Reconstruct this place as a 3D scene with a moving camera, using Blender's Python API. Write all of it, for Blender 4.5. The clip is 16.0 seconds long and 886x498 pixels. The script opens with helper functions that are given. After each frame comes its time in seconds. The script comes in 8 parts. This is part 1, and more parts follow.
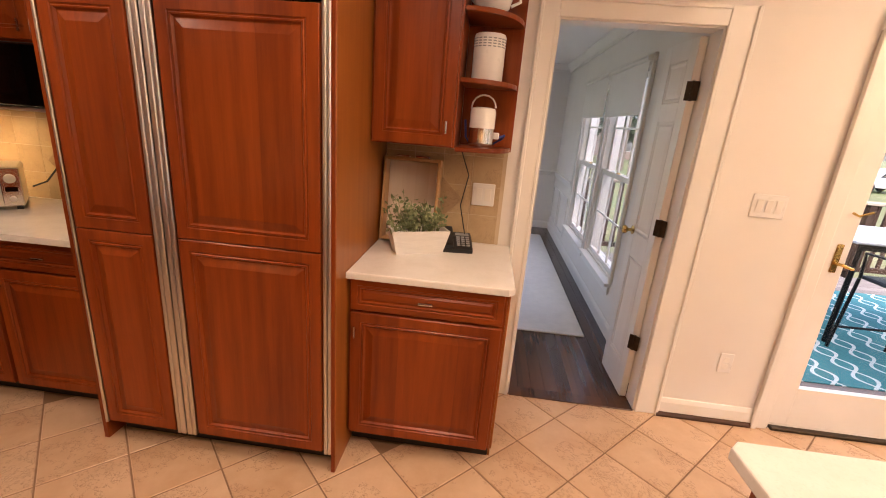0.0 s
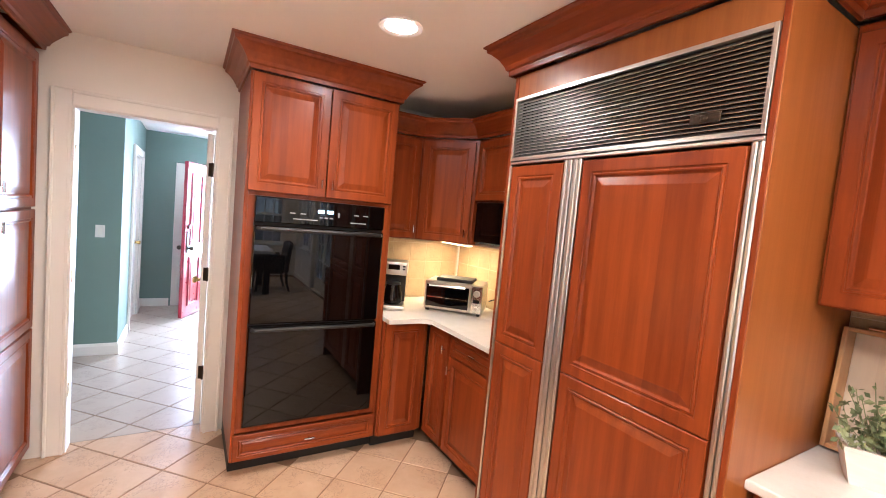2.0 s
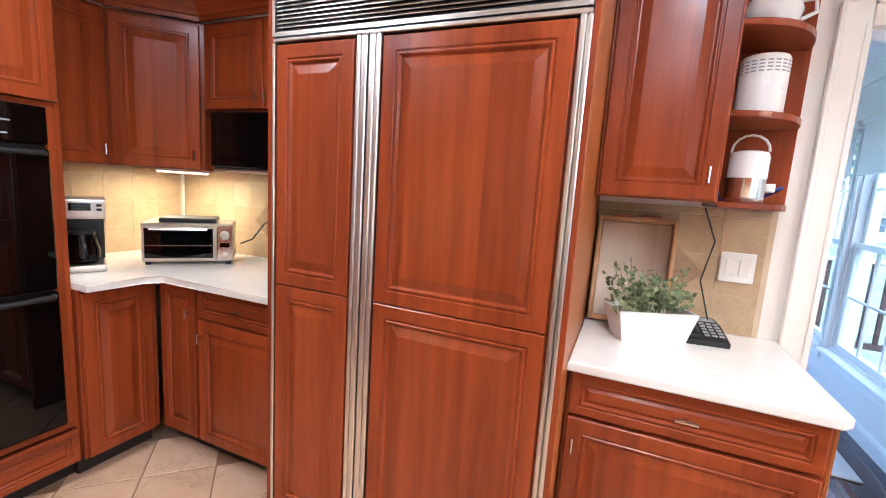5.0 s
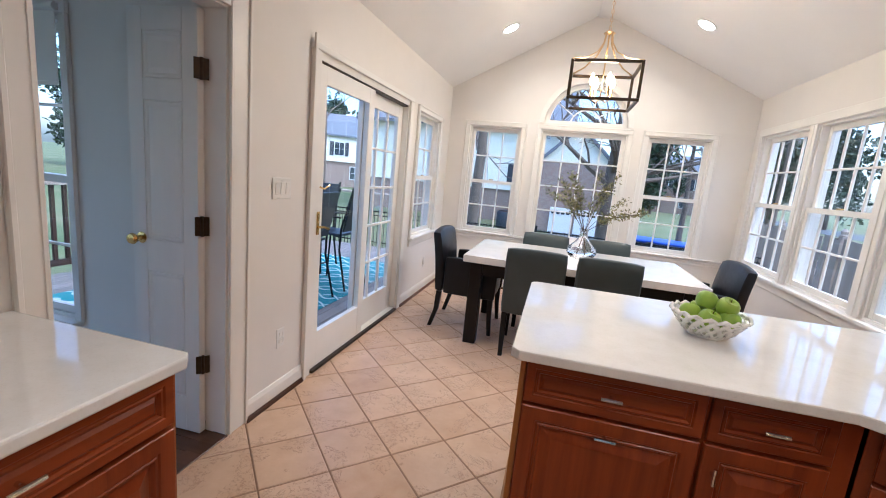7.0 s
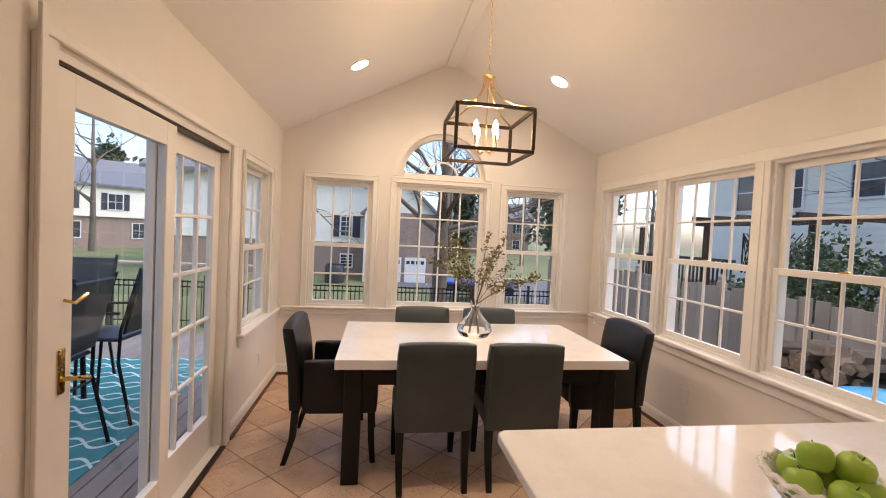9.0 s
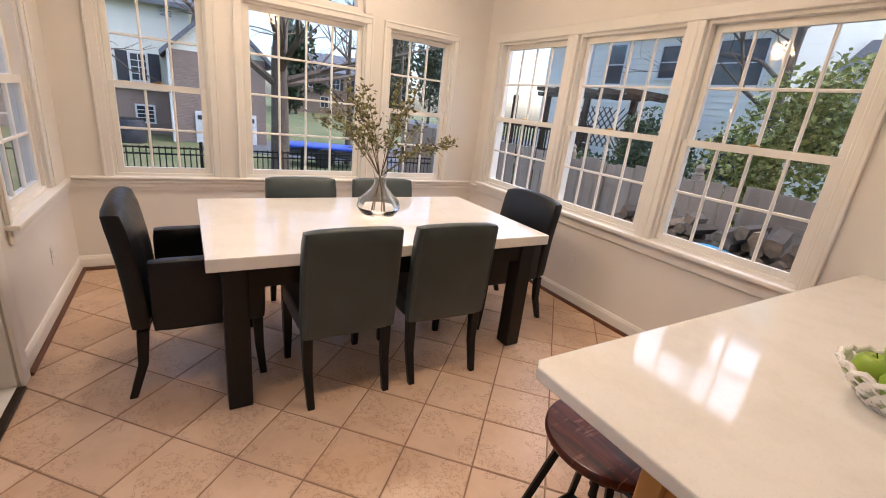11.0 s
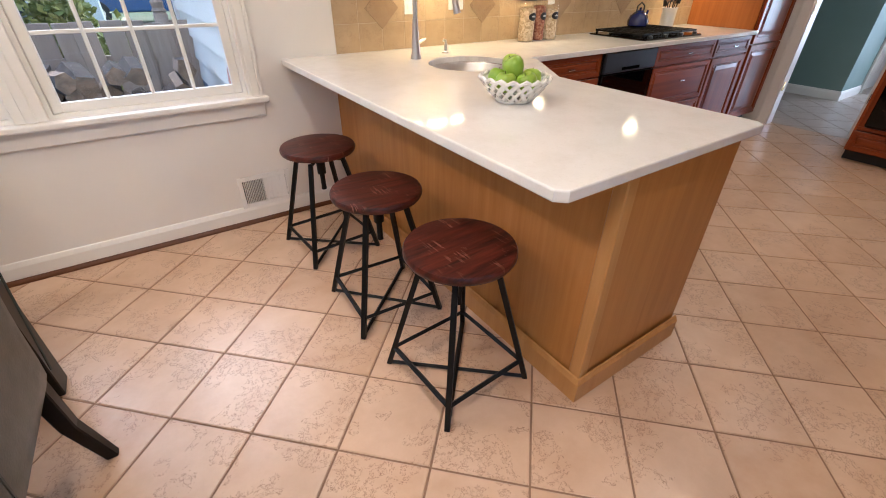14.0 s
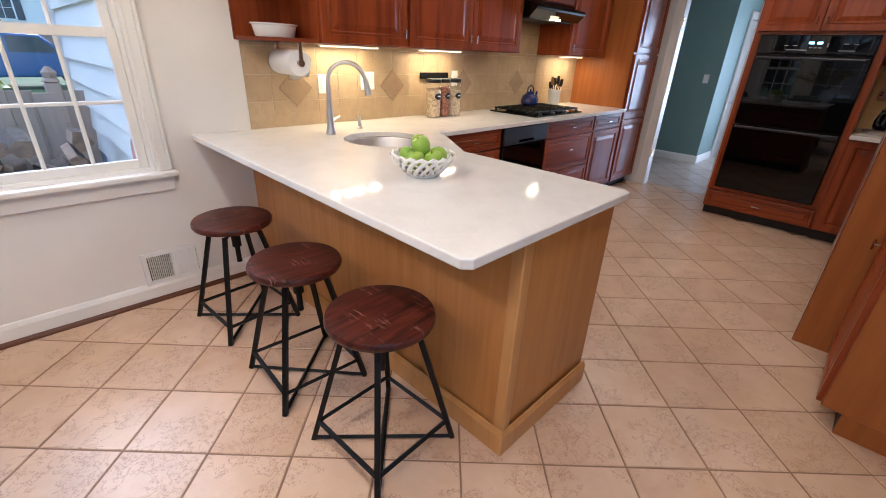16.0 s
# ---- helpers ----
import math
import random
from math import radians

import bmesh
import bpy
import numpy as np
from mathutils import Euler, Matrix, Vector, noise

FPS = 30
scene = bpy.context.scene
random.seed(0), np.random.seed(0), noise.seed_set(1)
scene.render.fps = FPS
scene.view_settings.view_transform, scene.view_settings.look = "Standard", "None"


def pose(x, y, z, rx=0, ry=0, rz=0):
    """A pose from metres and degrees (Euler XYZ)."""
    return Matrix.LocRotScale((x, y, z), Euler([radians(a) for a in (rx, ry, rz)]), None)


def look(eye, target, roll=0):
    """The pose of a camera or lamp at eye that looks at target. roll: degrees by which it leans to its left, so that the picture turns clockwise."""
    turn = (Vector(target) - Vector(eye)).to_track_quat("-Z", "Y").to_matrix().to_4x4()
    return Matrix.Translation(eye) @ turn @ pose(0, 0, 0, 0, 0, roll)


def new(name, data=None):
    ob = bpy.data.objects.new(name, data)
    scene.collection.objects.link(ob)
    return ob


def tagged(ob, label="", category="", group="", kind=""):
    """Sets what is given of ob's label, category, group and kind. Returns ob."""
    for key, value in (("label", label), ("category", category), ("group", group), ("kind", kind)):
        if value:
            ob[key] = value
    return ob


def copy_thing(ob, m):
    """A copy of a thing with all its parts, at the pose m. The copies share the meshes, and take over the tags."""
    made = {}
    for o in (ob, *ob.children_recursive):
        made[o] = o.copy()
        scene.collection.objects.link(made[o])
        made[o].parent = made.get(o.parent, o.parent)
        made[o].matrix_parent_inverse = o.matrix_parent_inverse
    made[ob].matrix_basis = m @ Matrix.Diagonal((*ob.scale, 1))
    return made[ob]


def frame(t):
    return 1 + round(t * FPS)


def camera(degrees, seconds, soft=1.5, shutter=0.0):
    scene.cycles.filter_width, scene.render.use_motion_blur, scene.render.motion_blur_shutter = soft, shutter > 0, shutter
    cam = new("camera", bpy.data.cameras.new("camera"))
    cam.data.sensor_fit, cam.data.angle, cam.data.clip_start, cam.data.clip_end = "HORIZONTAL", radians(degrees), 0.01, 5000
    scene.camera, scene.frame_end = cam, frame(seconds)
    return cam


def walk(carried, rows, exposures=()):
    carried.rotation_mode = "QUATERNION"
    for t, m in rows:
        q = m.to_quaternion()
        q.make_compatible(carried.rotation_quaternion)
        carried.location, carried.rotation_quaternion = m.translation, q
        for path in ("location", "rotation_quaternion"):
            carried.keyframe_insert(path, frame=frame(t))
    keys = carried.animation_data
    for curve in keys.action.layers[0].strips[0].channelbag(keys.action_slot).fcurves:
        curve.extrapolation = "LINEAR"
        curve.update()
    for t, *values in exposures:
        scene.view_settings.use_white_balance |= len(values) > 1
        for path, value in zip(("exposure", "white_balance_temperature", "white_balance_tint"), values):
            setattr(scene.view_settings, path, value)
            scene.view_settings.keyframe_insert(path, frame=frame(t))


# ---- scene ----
# ---------- the camera and its walk ----------
SKY = 0.15
STRIP = 1.0
CANS = 2.6
HALL = 26
cam = camera(92.2, 16.0, soft=1.0, shutter=0.0)
PATH = [
    (0, (0.55, -2.25, 1.54), (0.385, -0.345, 0.963), 4.6),
    (0.5, (0.548, -2.236, 1.506), (-0.063, -0.388, 1.052), 4.1),
    (1, (0.475, -2.142, 1.521), (-0.502, -0.429, 1.188), 4.3),
    (1.5, (0.512, -2.071, 1.544), (-0.916, -0.691, 1.304), 5.1),
    (2, (0.571, -2.08, 1.59), (-1.142, -1.056, 1.452), 5.2),
    (2.5, (0.614, -2.086, 1.636), (-1.163, -1.171, 1.712), 5.5),
    (3, (0.604, -2.085, 1.634), (-1.211, -1.254, 1.754), 5.5),
    (3.2, (0.584, -2.081, 1.614), (-1.234, -1.25, 1.69), 5.4),
    (5.5, (-0.008, -1.934, 1.398), (-0.004, 0.043, 1.096), 4.4),
    (6, (-0.098, -1.877, 1.389), (0.805, -0.134, 1.005), 5.6),
    (6.5, (-0.090, -1.668, 1.383), (1.472, -0.478, 0.998), 6.5),
    (7, (-0.108, -1.477, 1.416), (1.799, -0.988, 1.070), 5.4),
    (7.5, (-0.027, -1.322, 1.444), (1.952, -1.255, 1.156), 4.5),
    (8, (0.230, -1.200, 1.526), (2.230, -1.232, 1.490), 3.1),
    (8.2, (0.330, -1.151, 1.550), (2.325, -1.277, 1.625), 3.0),
    (10.3, (1.402, -0.797, 1.485), (3.191, -1.538, 0.983), 5.5),
    (10.5, (1.43, -0.764, 1.481), (3.19, -1.552, 0.949), 5.7),
    (11, (1.489, -0.75, 1.444), (3.103, -1.754, 0.821), 6.4),
    (11.5, (1.682, -0.778, 1.363), (3.119, -1.967, 0.641), 7.2),
    (12, (2.009, -0.803, 1.295), (2.996, -2.369, 0.539), 10.1),
    (12.5, (2.209, -0.794, 1.256), (2.36, -2.54, 0.293), 6.8),
    (13, (2.366, -0.862, 1.226), (1.966, -2.514, 0.172), 5.6),
    (13.5, (2.559, -0.89, 1.247), (1.85, -2.412, 0.16), 3.2),
    (14, (2.793, -0.85, 1.314), (1.84, -2.236, 0.231), 0.5),
    (14.5, (2.842, -0.813, 1.422), (1.66, -2.282, 0.755), 0.6),
    (15, (2.836, -0.799, 1.435), (1.587, -2.243, 0.84), 1.3),
    (15.5, (2.829, -0.799, 1.387), (1.621, -2.183, 0.595), 2.4),
    (16, (2.815, -0.79, 1.378), (1.513, -2.058, 0.543), 2.5),
]
walk(cam, [(t, look(eye, target, roll)) for t, eye, target, roll in PATH], [
    (0, 2.4, 6900, 25),
    (0.5, 2.9, 6800, 26),
    (1, 3.2, 6500, 26),
    (1.5, 3.3, 5900, 21),
    (2, 3.4, 5200, 13),
    (3.2, 3.45, 4700, 9),
    (5.4, 3.3, 4350, 9),
    (6.2, 2.28, 4100, 8),
    (7, 1.8, 4850, 10),
    (7.5, 1.65, 5500, 13),
    (8.2, 1.4, 6200, 18),
    (10.3, 1.35, 6100, 18),
    (11.5, 1.65, 5800, 15),
    (13, 1.92, 5700, 15),
    (14.2, 1.85, 5100, 12),
    (16, 1.85, 4900, 12),
])

import collections

# ---------- sun, sky and exposure ----------
world = bpy.data.worlds.new("sky")
scene.world = world
world.use_nodes = True
_n = world.node_tree.nodes
_sky = _n.new("ShaderNodeTexSky")
_sky.sky_type, _sky.sun_disc = "NISHITA", False
_sky.sun_elevation, _sky.sun_rotation = radians(50), radians(190)
_sky.air_density, _sky.dust_density = 1.0, 2.5
world.node_tree.links.new(_sky.outputs[0], _n["Background"].inputs[0])
_n["Background"].inputs[1].default_value = SKY
sun = new("sun", bpy.data.lights.new("sun", "SUN"))
sun.data.energy, sun.data.angle, sun.data.color = 1.3, radians(120), (1.0, 0.95, 0.9)
sun.matrix_world = look((0, 0, 30), (1.12, 6.33, 22.34))


def sky_portal(name, m, w, h, watts):
    """Daylight that enters through a window's opening."""
    d = bpy.data.lights.new(name, "AREA")
    d.shape, d.size, d.size_y, d.energy, d.color = "RECTANGLE", w, h, watts, (0.86, 0.93, 1.0)
    ob = new(name, d)
    ob.matrix_world = m
    return ob


# ---------- materials ----------
def _tree(name):
    m = bpy.data.materials.new(name)
    m.use_nodes = True
    t = m.node_tree
    return m, t, t.nodes["Principled BSDF"]


def _ramp(t, a, b, fac):
    r = t.nodes.new("ShaderNodeMix")
    r.data_type = "RGBA"
    r.inputs[6].default_value, r.inputs[7].default_value = (*a, 1), (*b, 1)
    t.links.new(fac, r.inputs[0])
    return r.outputs[2]


def _coords(t, stretch=(1, 1, 1), shift=True):
    c = t.nodes.new("ShaderNodeTexCoord")
    mp = t.nodes.new("ShaderNodeMapping")
    mp.inputs["Scale"].default_value = stretch
    t.links.new(c.outputs["Object"], mp.inputs[0])
    if shift:
        o = t.nodes.new("ShaderNodeObjectInfo")
        k = t.nodes.new("ShaderNodeVectorMath")
        k.operation = "SCALE"
        k.inputs[0].default_value = (13.1, 7.7, 5.3)
        t.links.new(o.outputs["Random"], k.inputs["Scale"])
        t.links.new(k.outputs[0], mp.inputs["Location"])
    return mp.outputs[0]


def _noise(t, vec, scale, detail=3.0, rough=0.55):
    n = t.nodes.new("ShaderNodeTexNoise")
    n.inputs["Scale"].default_value, n.inputs["Detail"].default_value, n.inputs["Roughness"].default_value = scale, detail, rough
    t.links.new(vec, n.inputs["Vector"])
    return n.outputs["Fac"]


def _bump(t, bsdf, height, strength, distance=0.002):
    b = t.nodes.new("ShaderNodeBump")
    b.inputs["Strength"].default_value, b.inputs["Distance"].default_value = strength, distance
    t.links.new(height, b.inputs["Height"])
    t.links.new(b.outputs[0], bsdf.inputs["Normal"])


def _math(t, op, a, b=None):
    n = t.nodes.new("ShaderNodeMath")
    n.operation = op
    for i, v in enumerate((a, b)):
        if v is None:
            continue
        if isinstance(v, (int, float)):
            n.inputs[i].default_value = v
        else:
            t.links.new(v, n.inputs[i])
    return n.outputs[0]


def _spread(t, fac, lo, hi):
    r = t.nodes.new("ShaderNodeMapRange")
    r.inputs["From Min"].default_value, r.inputs["From Max"].default_value = lo, hi
    t.links.new(fac, r.inputs["Value"])
    return r.outputs[0]


def plain(name, col, rough=0.5, metal=0.0, var=0.12, scale=6.0, bump=0.0, bscale=120.0, stretch=(1, 1, 1), coat=0.0, spec=None):
    """A surface with slight blotches and fine relief."""
    m, t, b = _tree(name)
    v = _coords(t, stretch)
    f = _spread(t, _noise(t, v, scale, 5), 0.3, 0.7)
    t.links.new(_ramp(t, [c * (1 - var) for c in col], [min(1, c * (1 + var * 0.6)) for c in col], f), b.inputs["Base Color"])
    r = _spread(t, _noise(t, v, scale * 3, 3), 0.2, 0.8)
    t.links.new(_math(t, "ADD", _math(t, "MULTIPLY", r, 0.12), rough - 0.06), b.inputs["Roughness"])
    b.inputs["Metallic"].default_value = metal
    if spec is not None:
        b.inputs["Specular IOR Level"].default_value = spec
    if coat:
        b.inputs["Coat Weight"].default_value, b.inputs["Coat Roughness"].default_value = coat, 0.12
    if bump:
        _bump(t, b, _noise(t, v, bscale, 3), bump)
    return m


def wood(name, dark, light, rough=0.35, along="z", board=0.16, coat=0.25, tone=0.5, fine=1.0):
    """Boards glued edge to edge, with grain that runs along one axis."""
    m, t, b = _tree(name)
    k = {"x": (0.45, 7, 7), "y": (7, 0.45, 7), "z": (7, 7, 0.45)}[along]
    v = _coords(t, k)
    grain = _noise(t, v, 3.2 * fine, 6, 0.62)
    fibre = _noise(t, _coords(t, [s * 5 for s in k]), 4.0, 3, 0.6)
    c = t.nodes.new("ShaderNodeTexCoord")
    sp = t.nodes.new("ShaderNodeSeparateXYZ")
    t.links.new(c.outputs["Object"], sp.inputs[0])
    info = t.nodes.new("ShaderNodeObjectInfo")
    axis = {"x": "Z", "y": "X", "z": "X"}[along]
    across = _math(t, "ADD", sp.outputs[axis], sp.outputs["Y"]) if along == "z" else sp.outputs[axis]
    cell = _math(t, "FLOOR", _math(t, "ADD", _math(t, "DIVIDE", across, board), _math(t, "MULTIPLY", info.outputs["Random"], 31.0)))
    wn = t.nodes.new("ShaderNodeTexWhiteNoise")
    wn.noise_dimensions = "1D"
    t.links.new(cell, wn.inputs["W"])
    mixv = _math(t, "ADD", _math(t, "MULTIPLY", _spread(t, grain, 0.3, 0.72), 0.42 * (1 - tone) + 0.12), _math(t, "MULTIPLY", wn.outputs["Value"], tone))
    mixv = _math(t, "ADD", mixv, _math(t, "MULTIPLY", _math(t, "SUBTRACT", fibre, 0.5), 0.16))
    t.links.new(_ramp(t, dark, light, mixv), b.inputs["Base Color"])
    b.inputs["Roughness"].default_value = rough
    b.inputs["Coat Weight"].default_value, b.inputs["Coat Roughness"].default_value = coat, 0.18
    b.inputs["Specular IOR Level"].default_value = 0.26
    _bump(t, b, fibre, 0.12, 0.0008)
    return m


def glass_mat(name, tint=(1, 1, 1), rough=0.0):
    m, t, b = _tree(name)
    b.inputs["Base Color"].default_value = (*tint, 1)
    b.inputs["Roughness"].default_value = rough
    b.inputs["Transmission Weight"].default_value = 1.0
    b.inputs["IOR"].default_value = 1.45
    return m


def pane_mat(name):
    """Thin window glass: clear, with a slight mirror."""
    m = bpy.data.materials.new(name)
    m.use_nodes = True
    t = m.node_tree
    out = t.nodes["Material Output"]
    t.nodes.remove(t.nodes["Principled BSDF"])
    tr, gl, mx = t.nodes.new("ShaderNodeBsdfTransparent"), t.nodes.new("ShaderNodeBsdfGlossy"), t.nodes.new("ShaderNodeMixShader")
    lw = t.nodes.new("ShaderNodeLayerWeight")
    lw.inputs["Blend"].default_value = 0.5
    gloss = _math(t, "ADD", _math(t, "MULTIPLY", _math(t, "POWER", lw.outputs["Facing"], 5.0), 0.55), 0.022)
    gl.inputs["Roughness"].default_value = 0.01
    tr.inputs["Color"].default_value = (0.97, 0.985, 0.99, 1)
    t.links.new(gloss, mx.inputs[0])
    t.links.new(tr.outputs[0], mx.inputs[1])
    t.links.new(gl.outputs[0], mx.inputs[2])
    t.links.new(mx.outputs[0], out.inputs[0])
    return m


def glow(name, col, power):
    m, t, b = _tree(name)
    b.inputs["Base Color"].default_value = (*col, 1)
    b.inputs["Emission Color"].default_value = (*col, 1)
    b.inputs["Emission Strength"].default_value = power
    return m


M = {}
M["wall"] = plain("wall_paint", (0.78, 0.74, 0.68), 0.6, var=0.03, scale=2, bump=0.05, bscale=260)
M["ceiling"] = plain("ceiling_paint", (0.82, 0.80, 0.77), 0.75, var=0.02, scale=2, bump=0.06, bscale=200)
M["trim"] = plain("trim_paint", (0.80, 0.77, 0.71), 0.35, var=0.03, scale=5, bump=0.03, bscale=90)
M["green"] = plain("green_paint", (0.17, 0.25, 0.22), 0.6, var=0.04, scale=2, bump=0.05, bscale=260)
M["white_door"] = plain("door_paint", (0.78, 0.76, 0.71), 0.4, var=0.03, scale=4, bump=0.05, bscale=60, stretch=(4, 4, 0.4))
M["cherry"] = wood("cherry_wood", (0.140, 0.0225, 0.0040), (0.39, 0.081, 0.0115), tone=0.26, board=0.13, coat=0.12, rough=0.33)
M["cherry_h"] = wood("cherry_wood_level", (0.105, 0.0160, 0.0030), (0.35, 0.072, 0.0105), along="x", board=0.2, coat=0.12, rough=0.33)
M["veneer"] = wood("amber_cherry_veneer", (0.25, 0.075, 0.014), (0.42, 0.145, 0.030), board=0.6, tone=0.15, rough=0.36, coat=0.1)
M["maple"] = wood("honey_veneer", (0.36, 0.140, 0.028), (0.57, 0.270, 0.066), board=0.6, tone=0.15, rough=0.4)
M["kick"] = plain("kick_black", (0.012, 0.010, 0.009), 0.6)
M["steel"] = plain("brushed_steel", (0.66, 0.63, 0.59), 0.33, 1.0, var=0.05, scale=2)
M["chrome"] = plain("polished_steel", (0.72, 0.71, 0.69), 0.16, 1.0, var=0.04)
M["brass"] = plain("brass", (0.62, 0.42, 0.14), 0.25, 1.0, var=0.15, scale=30)
M["bronze"] = plain("dark_bronze", (0.05, 0.035, 0.022), 0.4, 0.8, var=0.3, scale=30)
M["black_gloss"] = plain("black_glass", (0.0016, 0.0016, 0.0018), 0.05, var=0.1, spec=0.36)
_g = M["black_gloss"].node_tree
_g.links.remove(_g.nodes["Principled BSDF"].inputs["Roughness"].links[0])
_g.nodes["Principled BSDF"].inputs["Roughness"].default_value = 0.02
M["louvre"] = plain("dark_louvre_metal", (0.46, 0.44, 0.41), 0.36, 1.0, var=0.05)
M["black_plastic"] = plain("black_plastic", (0.014, 0.014, 0.015), 0.4, bump=0.05)
M["white_plastic"] = plain("white_plastic", (0.78, 0.76, 0.72), 0.3, var=0.02)
M["ceramic"] = plain("white_ceramic", (0.80, 0.78, 0.74), 0.12, var=0.03, coat=0.4)
M["iron"] = plain("black_iron", (0.005, 0.005, 0.005), 0.5, 0.0, spec=0.25, var=0.3, scale=40, bump=0.15, bscale=200)
M["pane"] = pane_mat("window_glass")
M["glass"] = glass_mat("clear_glass")


def quartz():
    m, t, b = _tree("white_quartz")
    v = _coords(t, shift=False)
    big = _spread(t, _noise(t, v, 7, 6, 0.7), 0.45, 0.75)
    fine = _spread(t, _noise(t, v, 160, 2), 0.55, 0.8)
    c = _ramp(t, (0.80, 0.775, 0.73), (0.72, 0.69, 0.635), big)
    mx = t.nodes.new("ShaderNodeMix")
    mx.data_type = "RGBA"
    t.links.new(_math(t, "MULTIPLY", fine, 0.35), mx.inputs[0])
    t.links.new(c, mx.inputs[6])
    mx.inputs[7].default_value = (0.62, 0.58, 0.51, 1)
    t.links.new(mx.outputs[2], b.inputs["Base Color"])
    b.inputs["Roughness"].default_value = 0.075
    b.inputs["Specular IOR Level"].default_value = 0.6
    return m


M["quartz"] = quartz()


def tile_mat(name, pale, deep, vein, rough=0.3, scale=1.0):
    m, t, b = _tree(name)
    v = _coords(t)
    cloud = _spread(t, _noise(t, v, 6 * scale, 6, 0.65), 0.3, 0.75)
    info = t.nodes.new("ShaderNodeObjectInfo")
    geo = t.nodes.new("ShaderNodeNewGeometry")
    lot = _math(t, "FRACT", _math(t, "ADD", info.outputs["Random"], geo.outputs["Random Per Island"]))
    f = _math(t, "ADD", _math(t, "MULTIPLY", cloud, 0.65), _math(t, "MULTIPLY", lot, 0.45))
    c = _ramp(t, pale, deep, f)
    pit = _noise(t, v, 21 * scale, 5, 0.75)
    band = _math(t, "ABSOLUTE", _math(t, "SUBTRACT", pit, 0.5))
    crack = _math(t, "MULTIPLY", _math(t, "LESS_THAN", band, 0.010), _math(t, "GREATER_THAN", _noise(t, v, 5 * scale, 2), 0.5))
    mx = t.nodes.new("ShaderNodeMix")
    mx.data_type = "RGBA"
    t.links.new(_math(t, "MULTIPLY", crack, 0.85), mx.inputs[0])
    t.links.new(c, mx.inputs[6])
    mx.inputs[7].default_value = (*vein, 1)
    t.links.new(mx.outputs[2], b.inputs["Base Color"])
    b.inputs["Roughness"].default_value = rough
    _bump(t, b, _math(t, "SUBTRACT", _noise(t, v, 14 * scale, 4), _math(t, "MULTIPLY", crack, 0.8)), 0.35, 0.002)
    return m


M["floor_tile"] = tile_mat("travertine_floor_tile", (0.66, 0.475, 0.33), (0.49, 0.31, 0.185), (0.25, 0.13, 0.07))
M["wall_tile"] = tile_mat("tumbled_wall_tile", (0.50, 0.37, 0.215), (0.39, 0.27, 0.145), (0.30, 0.20, 0.11), 0.45, 2.0)
M["accent_tile"] = tile_mat("accent_wall_tile", (0.40, 0.29, 0.17), (0.30, 0.19, 0.10), (0.2, 0.12, 0.06), 0.45, 2.0)
M["grout"] = plain("grout", (0.27, 0.165, 0.10), 0.85, bump=0.2)
M["wall_grout"] = plain("wall_grout", (0.56, 0.45, 0.31), 0.85, bump=0.2)


# ---------- building tools ----------
def thing(name, m, label, category, group="", kind=""):
    ob = new(name)
    ob.empty_display_size = 0.1
    ob.matrix_world = m
    return tagged(ob, label, category, group, kind)


def mesh_of(name, bm, material, smooth=False):
    me = bpy.data.meshes.new(name)
    bm.normal_update()
    bm.to_mesh(me)
    bm.free()
    if smooth:
        for p in me.polygons:
            p.use_smooth = True
        me.set_sharp_from_angle(angle=radians(38))
    for k in material if isinstance(material, (list, tuple)) else (material,):
        me.materials.append(k)
    return me


def part(name, bm, material, parent=None, label="", m=None, smooth=False):
    """One mesh under a thing or under a part."""
    ob = new(name, mesh_of(name, bm, material, smooth))
    if parent is not None:
        ob.parent = parent
    if m is not None:
        ob.matrix_local = m
    if label:
        ob["label"] = label
    return ob


def solid(name, bm, material, label, category, kind="", m=None, smooth=False, group=""):
    ob = part(name, bm, material, None, "", None, smooth)
    if m is not None:
        ob.matrix_world = m
    return tagged(ob, label, category, group, kind)


def bx(x0, x1, y0, y1, z0, z1, bevel=0.0, bm=None, seg=1):
    """A box, with its edges rounded off."""
    bm = bm or bmesh.new()
    v = [bm.verts.new((x, y, z)) for z in (z0, z1) for y in (y0, y1) for x in (x0, x1)]
    f = [bm.faces.new([v[i] for i in q]) for q in ((0, 2, 3, 1), (4, 5, 7, 6), (0, 1, 5, 4), (2, 6, 7, 3), (0, 4, 6, 2), (1, 3, 7, 5))]
    if bevel:
        bmesh.ops.bevel(bm, geom=list({e for q in f for e in q.edges}), offset=bevel, segments=seg, affect="EDGES", profile=0.6)
    return bm


def lathe(rings, n=24, bm=None, cx=0.0, cy=0.0, cap=True):
    """A turned body from (radius, height) rings."""
    bm = bm or bmesh.new()
    loops = []
    for r, z in rings:
        loops.append([bm.verts.new((cx + r * math.cos(2 * math.pi * i / n), cy + r * math.sin(2 * math.pi * i / n), z)) for i in range(n)])
    for a, b in zip(loops, loops[1:]):
        for i in range(n):
            bm.faces.new((a[i], a[(i + 1) % n], b[(i + 1) % n], b[i]))
    if cap:
        bm.faces.new(loops[0][::-1])
        bm.faces.new(loops[-1])
    return bm


